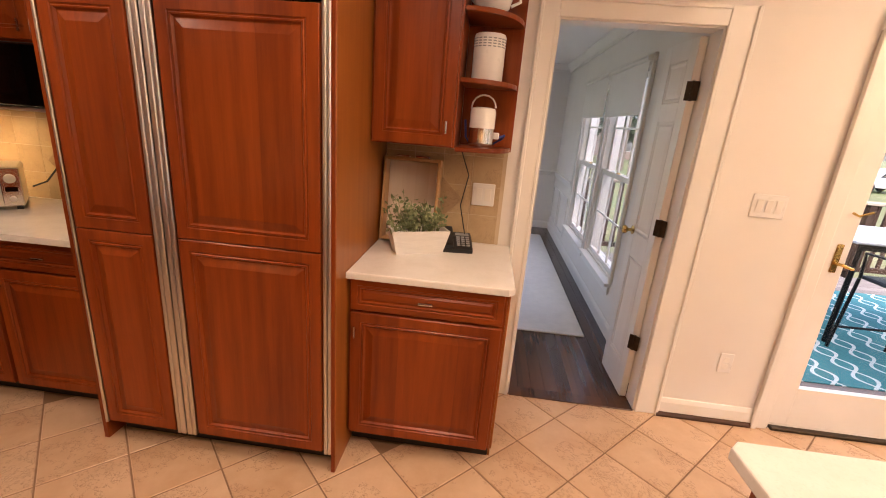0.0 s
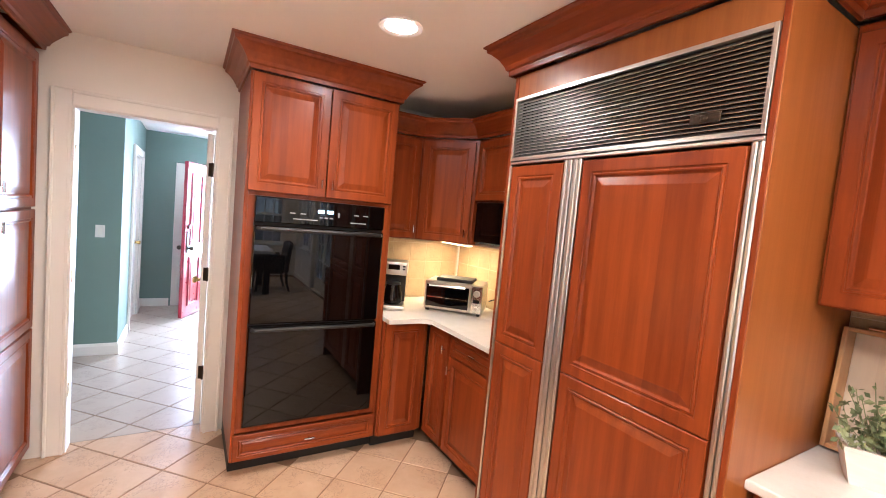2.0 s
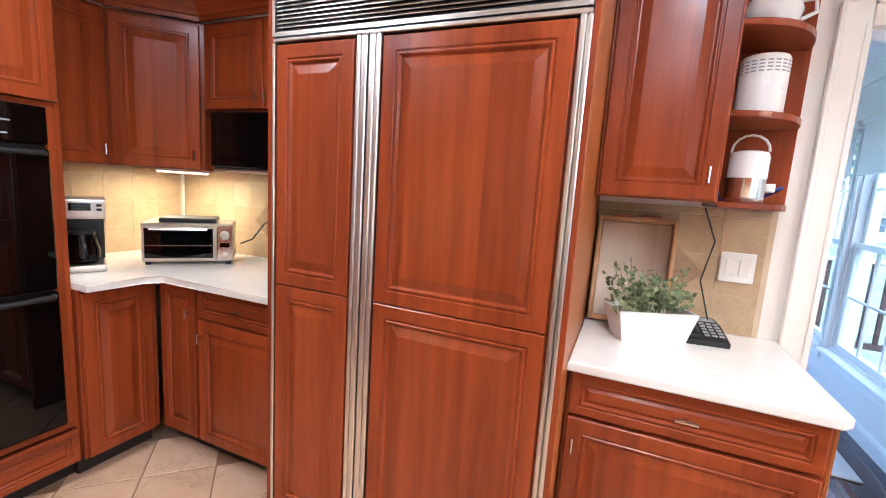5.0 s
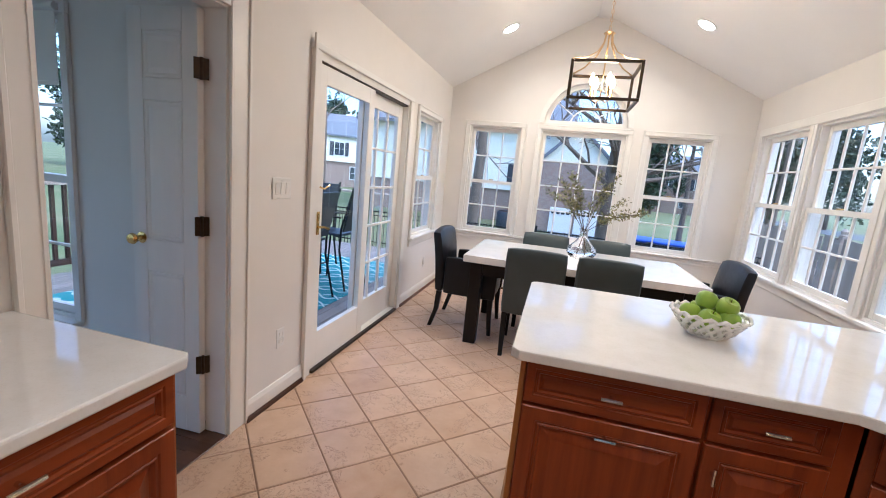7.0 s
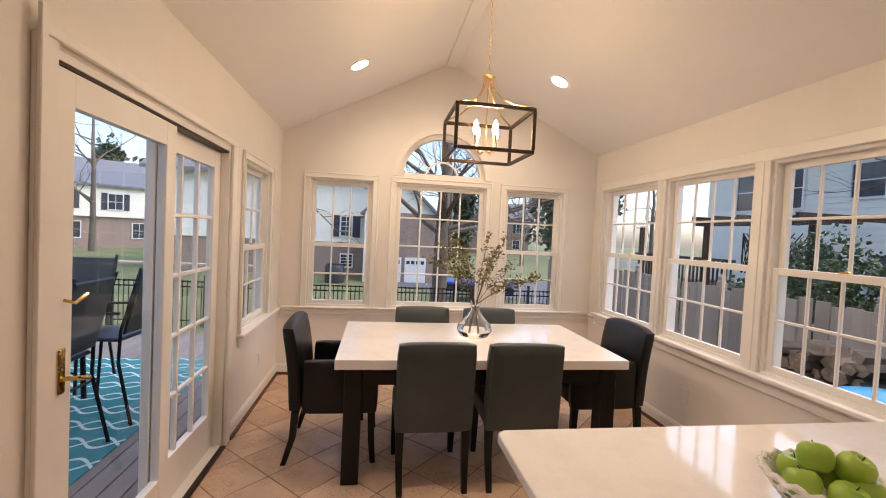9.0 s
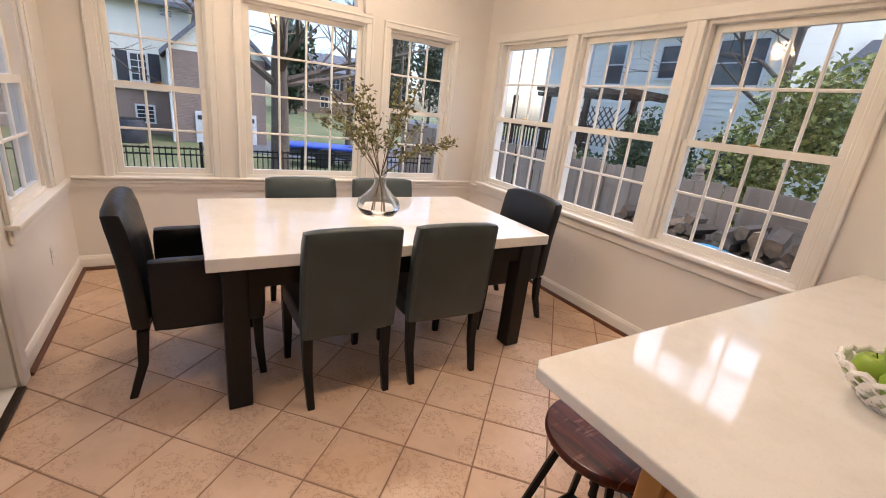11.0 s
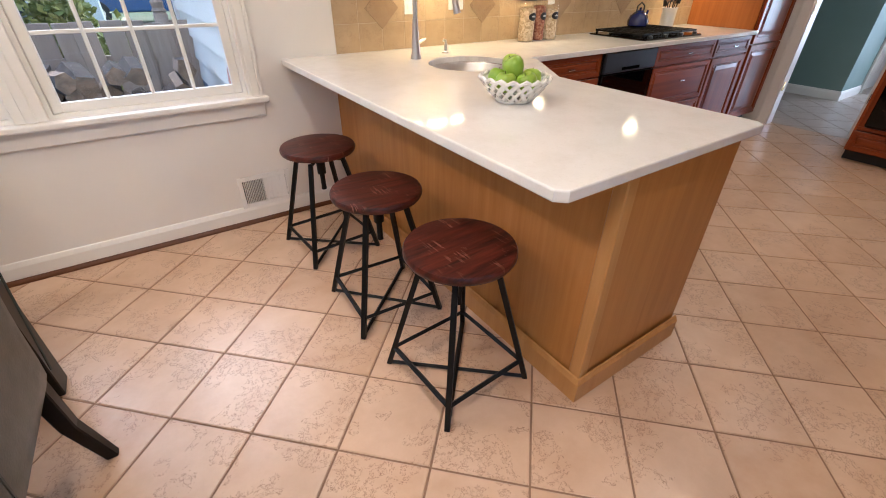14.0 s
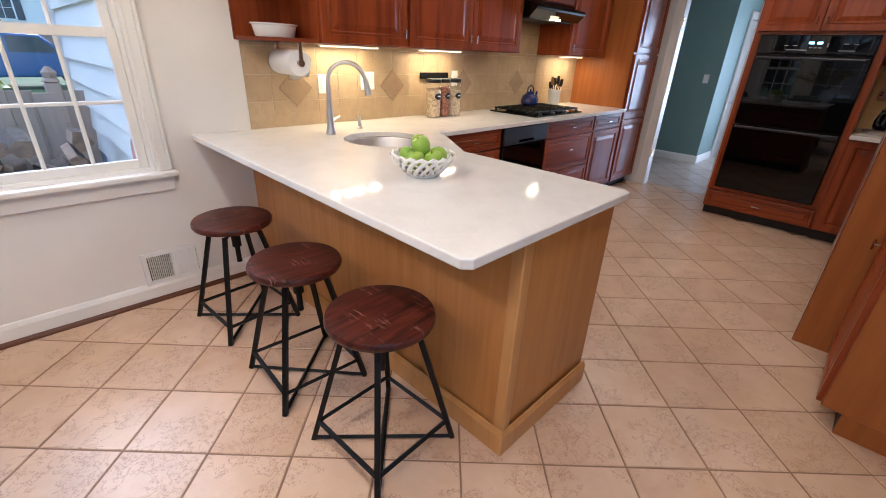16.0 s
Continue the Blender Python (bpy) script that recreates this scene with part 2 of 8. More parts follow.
def rod(points, r, n=8, bm=None, taper=1.0, flat=1.0):
    """A round bar along a line of points."""
    bm = bm or bmesh.new()
    pts = [Vector(p) for p in points]
    loops, side = [], None
    for i, p in enumerate(pts):
        d = (pts[min(i + 1, len(pts) - 1)] - pts[max(i - 1, 0)]).normalized()
        if side is None:
            side = d.cross(Vector((0, 0, 1)) if abs(d.z) < 0.9 else Vector((1, 0, 0))).normalized()
        side = (side - d * side.dot(d)).normalized()
        up = d.cross(side)
        k = r * (1 + (taper - 1) * i / max(1, len(pts) - 1))
        loops.append([bm.verts.new(p + side * k * math.cos(2 * math.pi * j / n) + up * k * flat * math.sin(2 * math.pi * j / n)) for j in range(n)])
    for a, b in zip(loops, loops[1:]):
        for j in range(n):
            bm.faces.new((a[j], a[(j + 1) % n], b[(j + 1) % n], b[j]))
    bm.faces.new(loops[0][::-1])
    bm.faces.new(loops[-1])
    return bm


def prism(outline, z0, z1, bevel=0.0, bm=None, seg=1):
    """An outline in plan, raised from z0 to z1."""
    bm = bm or bmesh.new()
    lo = [bm.verts.new((x, y, z0)) for x, y in outline]
    hi = [bm.verts.new((x, y, z1)) for x, y in outline]
    n = len(outline)
    f = [bm.faces.new(lo[::-1]), bm.faces.new(hi)]
    f += [bm.faces.new((lo[i], lo[(i + 1) % n], hi[(i + 1) % n], hi[i])) for i in range(n)]
    if bevel:
        rim = [e for e in list(f[1].edges) + list(f[0].edges)]
        bmesh.ops.bevel(bm, geom=rim, offset=bevel, segments=seg, affect="EDGES", profile=0.5)
    return bm


def turned(bm, m):
    bmesh.ops.transform(bm, matrix=m, verts=bm.verts)
    return bm


def slab_wall(u0, u1, z0, z1, thick, holes, place):
    """A wall with openings through it. place maps (u, depth, z) to the world."""
    us = sorted({u0, u1, *(h[0] for h in holes), *(h[1] for h in holes)})
    zs = sorted({z0, z1, *(h[2] for h in holes), *(h[3] for h in holes)})
    us, zs = [u for u in us if u0 <= u <= u1], [z for z in zs if z0 <= z <= z1]

    def full(i, j):
        if not (0 <= i < len(us) - 1 and 0 <= j < len(zs) - 1):
            return False
        u, z = (us[i] + us[i + 1]) / 2, (zs[j] + zs[j + 1]) / 2
        return not any(h[0] < u < h[1] and h[2] < z < h[3] for h in holes)

    bm = bmesh.new()

    def quad(*pts):
        bm.faces.new([bm.verts.new(place(*p)) for p in pts])

    for i in range(len(us) - 1):
        for j in range(len(zs) - 1):
            if not full(i, j):
                continue
            a, b, c, d = us[i], us[i + 1], zs[j], zs[j + 1]
            quad((a, 0, c), (b, 0, c), (b, 0, d), (a, 0, d))
            quad((a, thick, c), (a, thick, d), (b, thick, d), (b, thick, c))
            if not full(i - 1, j):
                quad((a, 0, c), (a, 0, d), (a, thick, d), (a, thick, c))
            if not full(i + 1, j):
                quad((b, 0, c), (b, thick, c), (b, thick, d), (b, 0, d))
            if not full(i, j - 1):
                quad((a, 0, c), (a, thick, c), (b, thick, c), (b, 0, c))
            if not full(i, j + 1):
                quad((a, 0, d), (b, 0, d), (b, thick, d), (a, thick, d))
    bmesh.ops.remove_doubles(bm, verts=bm.verts, dist=1e-5)
    bmesh.ops.recalc_face_normals(bm, faces=bm.faces)
    return bm


NORTH, SOUTH, WEST, EAST = 0.0, -3.45, -2.62, 5.40
CEIL, EAVE, RIDGE, MID = 2.44, 2.51, 3.38, -1.70
KITCHEN_END = 1.96
COUNTER = 0.915
at_n = lambda u, d, z: (u, NORTH + d, z)
at_s = lambda u, d, z: (u, SOUTH - d, z)
at_w = lambda u, d, z: (WEST - d, u, z)
at_e = lambda u, d, z: (EAST + d, u, z)

# ---------- the shell ----------
ND = (0.80, 1.56, 2.05)      # the door to the north room
PD = (2.268, 3.88, 2.05)      # the sliding door
NW = (4.17, 4.95, 0.72, 2.02)
GW = [(-0.93, -0.28), (-2.16, -1.17), (-3.05, -2.38)]
SW = [(4.28, 5.18), (3.29, 4.17), (2.31, 3.17)]
GZ, SZ = (0.72, 2.06), (0.745, 2.10)
WD = (-2.68, -1.94, 2.05)    # the doorway to the hall

solid("wall_north", slab_wall(WEST - 0.12, EAST + 0.15, 0, EAVE, 0.12, [(ND[0], ND[1], 0, ND[2]), (PD[0], PD[1], 0, PD[2]), NW], at_n), M["wall"], "cream painted plaster wall with door, slider and window openings", "wall", "structure")
solid("wall_south", slab_wall(WEST - 0.12, EAST + 0.15, 0, EAVE, 0.15, [(a, b, *SZ) for a, b in SW], at_s), M["wall"], "cream painted plaster wall with three large windows", "wall", "structure")
solid("wall_west", slab_wall(SOUTH, NORTH, 0, CEIL, 0.12, [(WD[0], WD[1], 0, WD[2])], at_w), M["wall"], "cream painted plaster wall with a doorway", "wall", "structure")
solid("wall_east", slab_wall(SOUTH, NORTH, 0, 2.14, 0.15, [(a, b, *GZ) for a, b in GW], at_e), M["wall"], "cream painted gable wall with three windows", "wall", "structure")

ARCH = (-1.665, 0.475)
pts = [(SOUTH, 2.14), (ARCH[0] - ARCH[1], 2.14)] + [(ARCH[0] - ARCH[1] * math.cos(math.pi * i / 24), 2.14 + ARCH[1] * math.sin(math.pi * i / 24)) for i in range(1, 24)] + [(ARCH[0] + ARCH[1], 2.14), (NORTH, 2.14), (NORTH, EAVE), (MID, RIDGE), (SOUTH, EAVE)]
bm = prism(pts, 0, 0.15)
turned(bm, Matrix(((0, 0, 1, EAST), (1, 0, 0, 0), (0, 1, 0, 0), (0, 0, 0, 1))))
bmesh.ops.recalc_face_normals(bm, faces=bm.faces)
solid("wall_gable", bm, M["wall"], "cream painted gable with a half-round window opening", "wall", "structure")

solid("ceiling", bx(WEST, KITCHEN_END, SOUTH, NORTH, CEIL, CEIL + 0.08), M["ceiling"], "flat white kitchen ceiling", "ceiling", "structure")
bm = bmesh.new()
for y0, y1 in ((SOUTH, MID), (NORTH, MID)):
    q = [(KITCHEN_END, y0, EAVE), (EAST, y0, EAVE), (EAST, y1, RIDGE), (KITCHEN_END, y1, RIDGE)]
    lo, hi = [bm.verts.new(p) for p in q], [bm.verts.new((p[0], p[1], p[2] + 0.15)) for p in q]
    bm.faces.new(lo), bm.faces.new(hi[::-1])
    for i in range(4):
        bm.faces.new((lo[i], lo[(i + 1) % 4], hi[(i + 1) % 4], hi[i]))
bmesh.ops.recalc_face_normals(bm, faces=bm.faces)
solid("ceiling_vault", bm, M["ceiling"], "white vaulted ceiling over the dining end", "ceiling", "structure")
bm = prism([(SOUTH, CEIL), (NORTH, CEIL), (NORTH, EAVE), (MID, RIDGE), (SOUTH, EAVE)], 0, 0.1)
turned(bm, Matrix(((0, 0, 1, KITCHEN_END - 0.1), (1, 0, 0, 0), (0, 1, 0, 0.081), (0, 0, 0, 1))))
bmesh.ops.recalc_face_normals(bm, faces=bm.faces)
solid("wall_header", bm, M["ceiling"], "white painted wall above the flat ceiling's end", "wall", "structure")
solid("trim_ridge", bx(KITCHEN_END, EAST - 0.002, MID - 0.06, MID + 0.06, RIDGE - 0.05, RIDGE - 0.02, 0.004), M["ceiling"], "flat white board along the ridge", "trim", "structure")


# ---------- mouldings, windows and doors ----------
def sweep(path, profile, bm=None):
    """A moulding of (outward, height) points along a line in plan; outward lies to the right of the way."""
    bm = bm or bmesh.new()
    pts = [Vector(p) for p in path]
    loops = []
    for i, p in enumerate(pts):
        a = (p - pts[i - 1]).normalized() if i else None
        b = (pts[i + 1] - p).normalized() if i + 1 < len(pts) else None
        na = Vector((a.y, -a.x)) if a else Vector((b.y, -b.x))
        nb = Vector((b.y, -b.x)) if b else na
        mitre = (na + nb).normalized()
        k = 1 / max(0.3, mitre.dot(na))
        loops.append([bm.verts.new((p.x + mitre.x * k * o, p.y + mitre.y * k * o, z)) for o, z in profile])
    n = len(profile)
    for a, b in zip(loops, loops[1:]):
        for j in range(n):
            bm.faces.new((a[j], b[j], b[(j + 1) % n], a[(j + 1) % n]))
    bm.faces.new(loops[0]), bm.faces.new(loops[-1][::-1])
    bmesh.ops.recalc_face_normals(bm, faces=bm.faces)
    return bm


BASE = [(0, 0.0), (0.014, 0.0), (0.014, 0.085), (0.009, 0.1), (0.006, 0.108), (0, 0.112)]
SHOE = [(0.0145, 0.0), (0.032, 0.0), (0.031, 0.012), (0.025, 0.021), (0.0145, 0.024)]
M["shoe"] = wood("stained_shoe_wood", (0.05, 0.018, 0.008), (0.15, 0.055, 0.022), along="x", rough=0.4)


def skirting(path):
    solid("baseboard", sweep(path, BASE), M["trim"], "cream painted baseboard with a moulded top edge", "baseboard", "structure")
    solid("shoe_moulding", sweep(path, SHOE), M["shoe"], "dark stained wooden shoe moulding along the floor", "moulding", "structure")


skirting([(PD[1] + 0.08, NORTH), (EAST, NORTH), (EAST, SOUTH), (1.82, SOUTH)])
skirting([(ND[1] + 0.11, NORTH), (PD[0] - 0.075, NORTH)])
RAIL = [(0, 0.612), (0.012, 0.612), (0.014, 0.63), (0.02, 0.64), (0.02, 0.664), (0.03, 0.672), (0.033, 0.684), (0.03, 0.694), (0, 0.698)]
solid("trim_chair_rail", sweep([(4.98, NORTH), (EAST, NORTH), (EAST, SOUTH), (5.253, SOUTH)], RAIL), M["trim"], "cream painted chair rail moulding under the windows", "trim", "structure")


def bar_frame(x0, x1, z0, z1, w, y0, y1, bevel=0.003, bottom=None, top=None):
    """Four bars round an opening, butted."""
    bm = bmesh.new()
    b, t = bottom or w, top or w
    bx(x0, x0 + w, y0, y1, z0, z1, bevel, bm), bx(x1 - w, x1, y0, y1, z0, z1, bevel, bm)
    bx(x0 + w, x1 - w, y0 + 0.0015, y1 - 0.0015, z0, z0 + b, 0, bm), bx(x0 + w, x1 - w, y0 + 0.0015, y1 - 0.0015, z1 - t, z1, 0, bm)
    return bm


def sash(win, name, x0, x1, z0, z1, y, cols, rows, w=0.042, thick=0.032):
    s = part(name, bar_frame(x0, x1, z0, z1, w, y, y + thick), M["trim"], win)
    a, b, c, d = x0 + w, x1 - w, z0 + w, z1 - w
    for i in range(1, cols):
        x = a + (b - a) * i / cols
        part("muntin", bx(x - 0.0085, x + 0.0085, y + 0.004, y + 0.024, c, d, 0.004), M["trim"], s)
    for j in range(1, rows):
        z = c + (d - c) * j / rows
        part("muntin", bx(a, b, y + 0.0055, y + 0.0225, z - 0.0085, z + 0.0085, 0.003), M["trim"], s)
    g = part("pane", bx(a, b, y + 0.0125, y + 0.0155, c, d), M["pane"], s)
    g.visible_shadow = False
    return s


def window(name, m, w, z0, z1, cols, rows, label, double=True, casing=True, stool=True, wall=0.15, sill_ext=0.07):
    """A window that fills an opening from 0 to w; the room lies at -y."""
    win = thing(name, m, label, "window", kind="structure")
    part("window_frame", bar_frame(0, w, z0, z1, 0.018, 0.012, wall - 0.004, 0), M["trim"], win)
    a, b = 0.0185, w - 0.0185
    if double:
        mid = z0 + (z1 - z0) * 0.485
        sash(win, "lower_sash", a, b, z0 + 0.0185, mid + 0.021, 0.03, cols, rows)
        sash(win, "upper_sash", a, b, mid - 0.021, z1 - 0.0185, 0.066, cols, rows)
        part("sash_lock", bx(w / 2 - 0.028, w / 2 + 0.028, 0.032, 0.056, mid + 0.0215, mid + 0.033, 0.004), M["brass"], win)
    else:
        sash(win, "sash", a, b, z0 + 0.0185, z1 - 0.0185, 0.045, cols, rows)
    if casing:
        bm = bmesh.new()
        for x in (-0.06, w - 0.002):
            bx(x, x + 0.062, -0.018, -0.001, z0, z1 + 0.002, 0.004, bm), bx(x + (0 if x < 0 else 0.046), x + (0.016 if x < 0 else 0.062), -0.025, -0.018, z0, z1 + 0.06, 0.003, bm)
        bx(-0.06, w + 0.06, -0.018, -0.001, z1 + 0.0025, z1 + 0.062, 0.004, bm), bx(-0.06, w + 0.06, -0.025, -0.0182, z1 + 0.046, z1 + 0.062, 0.003, bm)
        part("casing", bm, M["trim"], win)
    if stool:
        part("window_sill", bx(-sill_ext, w + sill_ext, -0.055, 0.03, z0 - 0.028, z0 - 0.001, 0.007, seg=2), M["trim"], win)
        part("apron", bx(-sill_ext + 0.015, w + sill_ext - 0.015, -0.02, -0.001, z0 - 0.1, z0 - 0.0285, 0.006), M["trim"], win)
    return win


window("window_1", pose(NW[0], NORTH, 0), NW[1] - NW[0], NW[2], NW[3], 3, 2, "white double-hung window with grilles above the chair rail", wall=0.12)
for i, (a, b) in enumerate(GW):
    window("window_%d" % (i + 2), pose(EAST, b, 0, 0, 0, -90), b - a, *GZ, 4 if i == 1 else 3, 4 if i == 1 else 2, ("white picture window with a four by four grille" if i == 1 else "white double-hung gable window with grilles"), double=i != 1, stool=False)
for i, (a, b) in enumerate(SW):
    window("window_%d" % (i + 5), pose(b, SOUTH, 0, 0, 0, 180), b - a, *SZ, 4, 2, "large white double-hung window with grilles and brass lock", casing=False, stool=False)
# casing shared by the three windows of the south wall
bm = bmesh.new()
xs = [SW[2][0] - 0.075, SW[2][0], SW[2][1], SW[1][0], SW[1][1], SW[0][0], SW[0][1], SW[0][1] + 0.07]
for a, b in zip(xs[::2], xs[1::2]):
    bx(a, b, SOUTH + 0.001, SOUTH + 0.018, SZ[0], SZ[1], 0.004, bm)
    if b - a < 0.2:
        bx((a + b) / 2 - 0.02, (a + b) / 2 + 0.02, SOUTH + 0.018, SOUTH + 0.024, SZ[0], SZ[1], 0.003, bm)
bx(xs[0], xs[-1], SOUTH + 0.001, SOUTH + 0.0185, SZ[1] + 0.001, SZ[1] + 0.075, 0.004, bm)
bx(xs[0], xs[0] + 0.018, SOUTH + 0.0187, SOUTH + 0.027, SZ[0], SZ[1] + 0.05, 0.003, bm)
solid("trim_window_casing", bm, M["trim"], "cream painted casing round the row of windows", "trim", "structure")
bm = bx(xs[0] - 0.02, xs[-1], SOUTH + 0.001, SOUTH + 0.058, SZ[0] - 0.03, SZ[0] - 0.001, 0.008, seg=2)
bx(xs[0], xs[-1], SOUTH + 0.001, SOUTH + 0.022, SZ[0] - 0.11, SZ[0] - 0.0305, 0.006, bm)
solid("trim_window_sill", bm, M["trim"], "cream painted window sill and apron below the windows", "trim", "structure")
# gable sill and the arched light
bm = bx(EAST - 0.05, EAST - 0.001, SOUTH + 0.03, NORTH - 0.03, 0.699, GZ[0] - 0.001, 0.006)
solid("trim_gable_sill", bm, M["trim"], "cream painted sill along the gable windows", "trim", "structure")
arch = thing("window_8", pose(EAST, ARCH[0], 2.14, 0, 0, -90), "half-round white window with a sunburst grille", "window", kind="structure")


def half_ring(r0, r1, y0, y1, n=32):
    bm = bmesh.new()
    cols = []
    for i in range(n + 1):
        c, s = math.cos(math.pi * i / n), math.sin(math.pi * i / n)
        cols.append([bm.verts.new((r * c, y, r * s)) for r, y in ((r0, y0), (r1, y0), (r1, y1), (r0, y1))])
    for a, b in zip(cols, cols[1:]):
        for j in range(4):
            bm.faces.new((a[j], a[(j + 1) % 4], b[(j + 1) % 4], b[j]))
    bm.faces.new(cols[0][::-1]), bm.faces.new(cols[-1])
    bmesh.ops.recalc_face_normals(bm, faces=bm.faces)
    return bm


R = ARCH[1]
part("window_frame", half_ring(R - 0.05, R - 0.001, 0.03, 0.12), M["trim"], arch)
part("sill_bar", bx(-R + 0.051, R - 0.051, 0.031, 0.119, 0.001, 0.04, 0.003), M["trim"], arch)
part("casing", half_ring(R + 0.001, R + 0.062, -0.02, -0.001), M["trim"], arch)
part("grille_arc", half_ring(0.17, 0.188, 0.055, 0.07), M["trim"], arch)
for k in (36, 72, 108, 144):
    c, s = math.cos(radians(k)), math.sin(radians(k))
    part("grille_spoke", rod([(0.19 * c, 0.0625, 0.19 * s), ((R - 0.052) * c, 0.0625, (R - 0.052) * s)], 0.008, 6), M["trim"], arch)
bm = prism([((R - 0.05) * math.cos(math.pi * i / 32), (R - 0.05) * math.sin(math.pi * i / 32)) for i in range(33)], 0.072, 0.075)
g = part("pane", turned(bm, Matrix(((1, 0, 0, 0), (0, 0, 1, 0), (0, 1, 0, 0.002), (0, 0, 0, 1)))), M["pane"], arch)
g.visible_shadow = False


def cased(name, x0, x1, top, place, label, left=0.085, right=0.085, wall=0.12):
    """A door's jambs, head and moulded casing, drawn for a wall whose room lies at -y."""
    d = thing(name, place, label, "door frame", kind="structure")
    bm = bx(x0 + 0.001, x0 + 0.018, 0.001, wall - 0.001, 0, top - 0.02)
    bx(x1 - 0.018, x1 - 0.001, 0.001, wall - 0.001, 0, top - 0.02, 0, bm), bx(x0 + 0.001, x1 - 0.001, 0.002, wall - 0.002, top - 0.0195, top - 0.001, 0, bm)
    part("jamb", bm, M["trim"], d)
    for side, (a, b, c, e) in {"l": (x0 - left, x0 + 0.008, x0 - left, x0 - left + 0.02), "r": (x1 - 0.008, x1 + right, x1 + right - 0.02, x1 + right)}.items():
        bm = bx(a, b, -0.017, -0.001, 0, top + 0.075, 0.004)
        bx(c, e, -0.026, -0.0172, 0, top + 0.075, 0.004, bm)
        bx(b - 0.016 if side == "l" else a, b if side == "l" else a + 0.016, -0.0205, -0.0172, 0, top, 0.002, bm)
        part("side_casing", bm, M["trim"], d)
    bm = bx(x0 + 0.0085, x1 - 0.0085, -0.0165, -0.001, top - 0.012, top + 0.0745, 0.003)
    bx(x0 + 0.0085, x1 - 0.0085, -0.0255, -0.0167, top + 0.055, top + 0.0745, 0.004, bm)
    part("head_casing", bm, M["trim"], d)
    return d


def ring_panel(w, h, profile, bm=None, ox=0.0, oz=0.0, oy=0.0):
    """A face worked into rings of (inset, depth), as a moulded door is; the front looks to -y."""
    bm = bm or bmesh.new()
    loops = []
    for i, d in profile:
        i = min(i, w * 0.46, h * 0.46)
        loops.append([bm.verts.new((ox + x, oy + d, oz + z)) for x, z in ((i, i), (w - i, i), (w - i, h - i), (i, h - i))])
    for a, b in zip(loops, loops[1:]):
        for j in range(4):
            bm.faces.new((a[j], a[(j + 1) % 4], b[(j + 1) % 4], b[j]))
    bm.faces.new(loops[-1])
    bm.faces.new(loops[0][::-1])
    return bm


def hinge(parent, m):
    bm = bx(-0.03, 0.03, -0.003, 0.003, -0.045, 0.045, 0.001)
    turned(bm, m)
    kn = lathe([(0.007, -0.048), (0.008, -0.044), (0.008, 0.044), (0.007, 0.048)], 8)
    turned(kn, m)
    part("hinge_leaf", bm, M["bronze"], parent)
    part("hinge_pin", kn, M["bronze"], parent)


def narrow_leaf(name, m, w, h, label, knob=True):
    """A narrow leaf with three raised panels in one column; it hangs at x = 0 and opens along +x."""
    d = thing(name, m, label, "door", kind="structure")
    part("slab", bx(0, w, 0.006, 0.034, 0.008, h, 0.002), M["white_door"], d)
    for face in (0, 1):
        for z0, z1 in ((0.2, 0.82), (0.98, 1.62), (1.72, h - 0.1)):
            bm = ring_panel(w - 0.17, z1 - z0, [(0, 0.0062), (0.004, 0.001), (0.012, 0.0005), (0.022, 0.0052), (0.045, 0.0015)], None, 0.085, z0)
            if face:
                turned(bm, Matrix.Translation((w, 0.04, 0)) @ Matrix.Rotation(math.pi, 4, "Z"))
            part("panel", bm, M["white_door"], d)
        bm = bmesh.new()
        for a, b in ((0.0805, 0.0805),):
            bx(0, a, 0, 0.0058, 0.008, h, 0.0015, bm), bx(w - b, w, 0, 0.0058, 0.008, h, 0.0015, bm)
        for z0, z1 in ((0.008, 0.196), (0.824, 0.976), (1.624, 1.716), (h - 0.096, h)):
            bx(0.081, w - 0.081, 0.0002, 0.0058, z0, z1, 0.001, bm)
        if face:
            turned(bm, Matrix.Translation((w, 0.04, 0)) @ Matrix.Rotation(math.pi, 4, "Z"))
        part("frame", bm, M["white_door"], d)
    if knob:
        for s in (0, 1):
            bm = lathe([(0.026, 0), (0.028, 0.004), (0.012, 0.008), (0.010, 0.03), (0.022, 0.04), (0.027, 0.052), (0.022, 0.064), (0.008, 0.068)], 16)
            turned(bm, Matrix.Translation((w - 0.055, 0.04 if s else 0, 0.98)) @ Matrix.Rotation(math.pi / 2 * (-1 if s else 1), 4, "X"))
            part("knob", bm, M["brass"], d, smooth=True)
    return d


cased("door_frame_1", ND[0], ND[1], ND[2], pose(0, NORTH, 0), "cream painted door casing round the north doorway", right=0.12)
leaf = narrow_leaf("door_1", pose(ND[1] - 0.022, 0.115, 0, 0, 0, 92), 0.375, 2.02, "white panelled narrow door standing open with brass knob")
for z in (0.38, 1.07, 1.77):
    hinge(leaf, pose(-0.012, 0.03, z, 0, 0, 45))
fr = cased("door_frame_2", 0, WD[1] - WD[0], WD[2], pose(WEST, WD[0], 0, 0, 0, 90), "cream painted door casing round the hall doorway")
for z in (0.38, 1.07, 1.78):
    bm = bx(0.018, 0.0215, 0.02, 0.062, z - 0.045, z + 0.045, 0.001)
    part("hinge", bm, M["brass"], fr)
leaf2 = narrow_leaf("door_2", pose(WEST - 0.118, WD[1] - 0.022, 0, 0, 0, 176), 0.36, 2.02, "white panelled narrow door standing open in the hall")
for z in (0.38, 1.07, 1.78):
    hinge(leaf2, pose(-0.012, 0.0, z, 0, 0, 60))

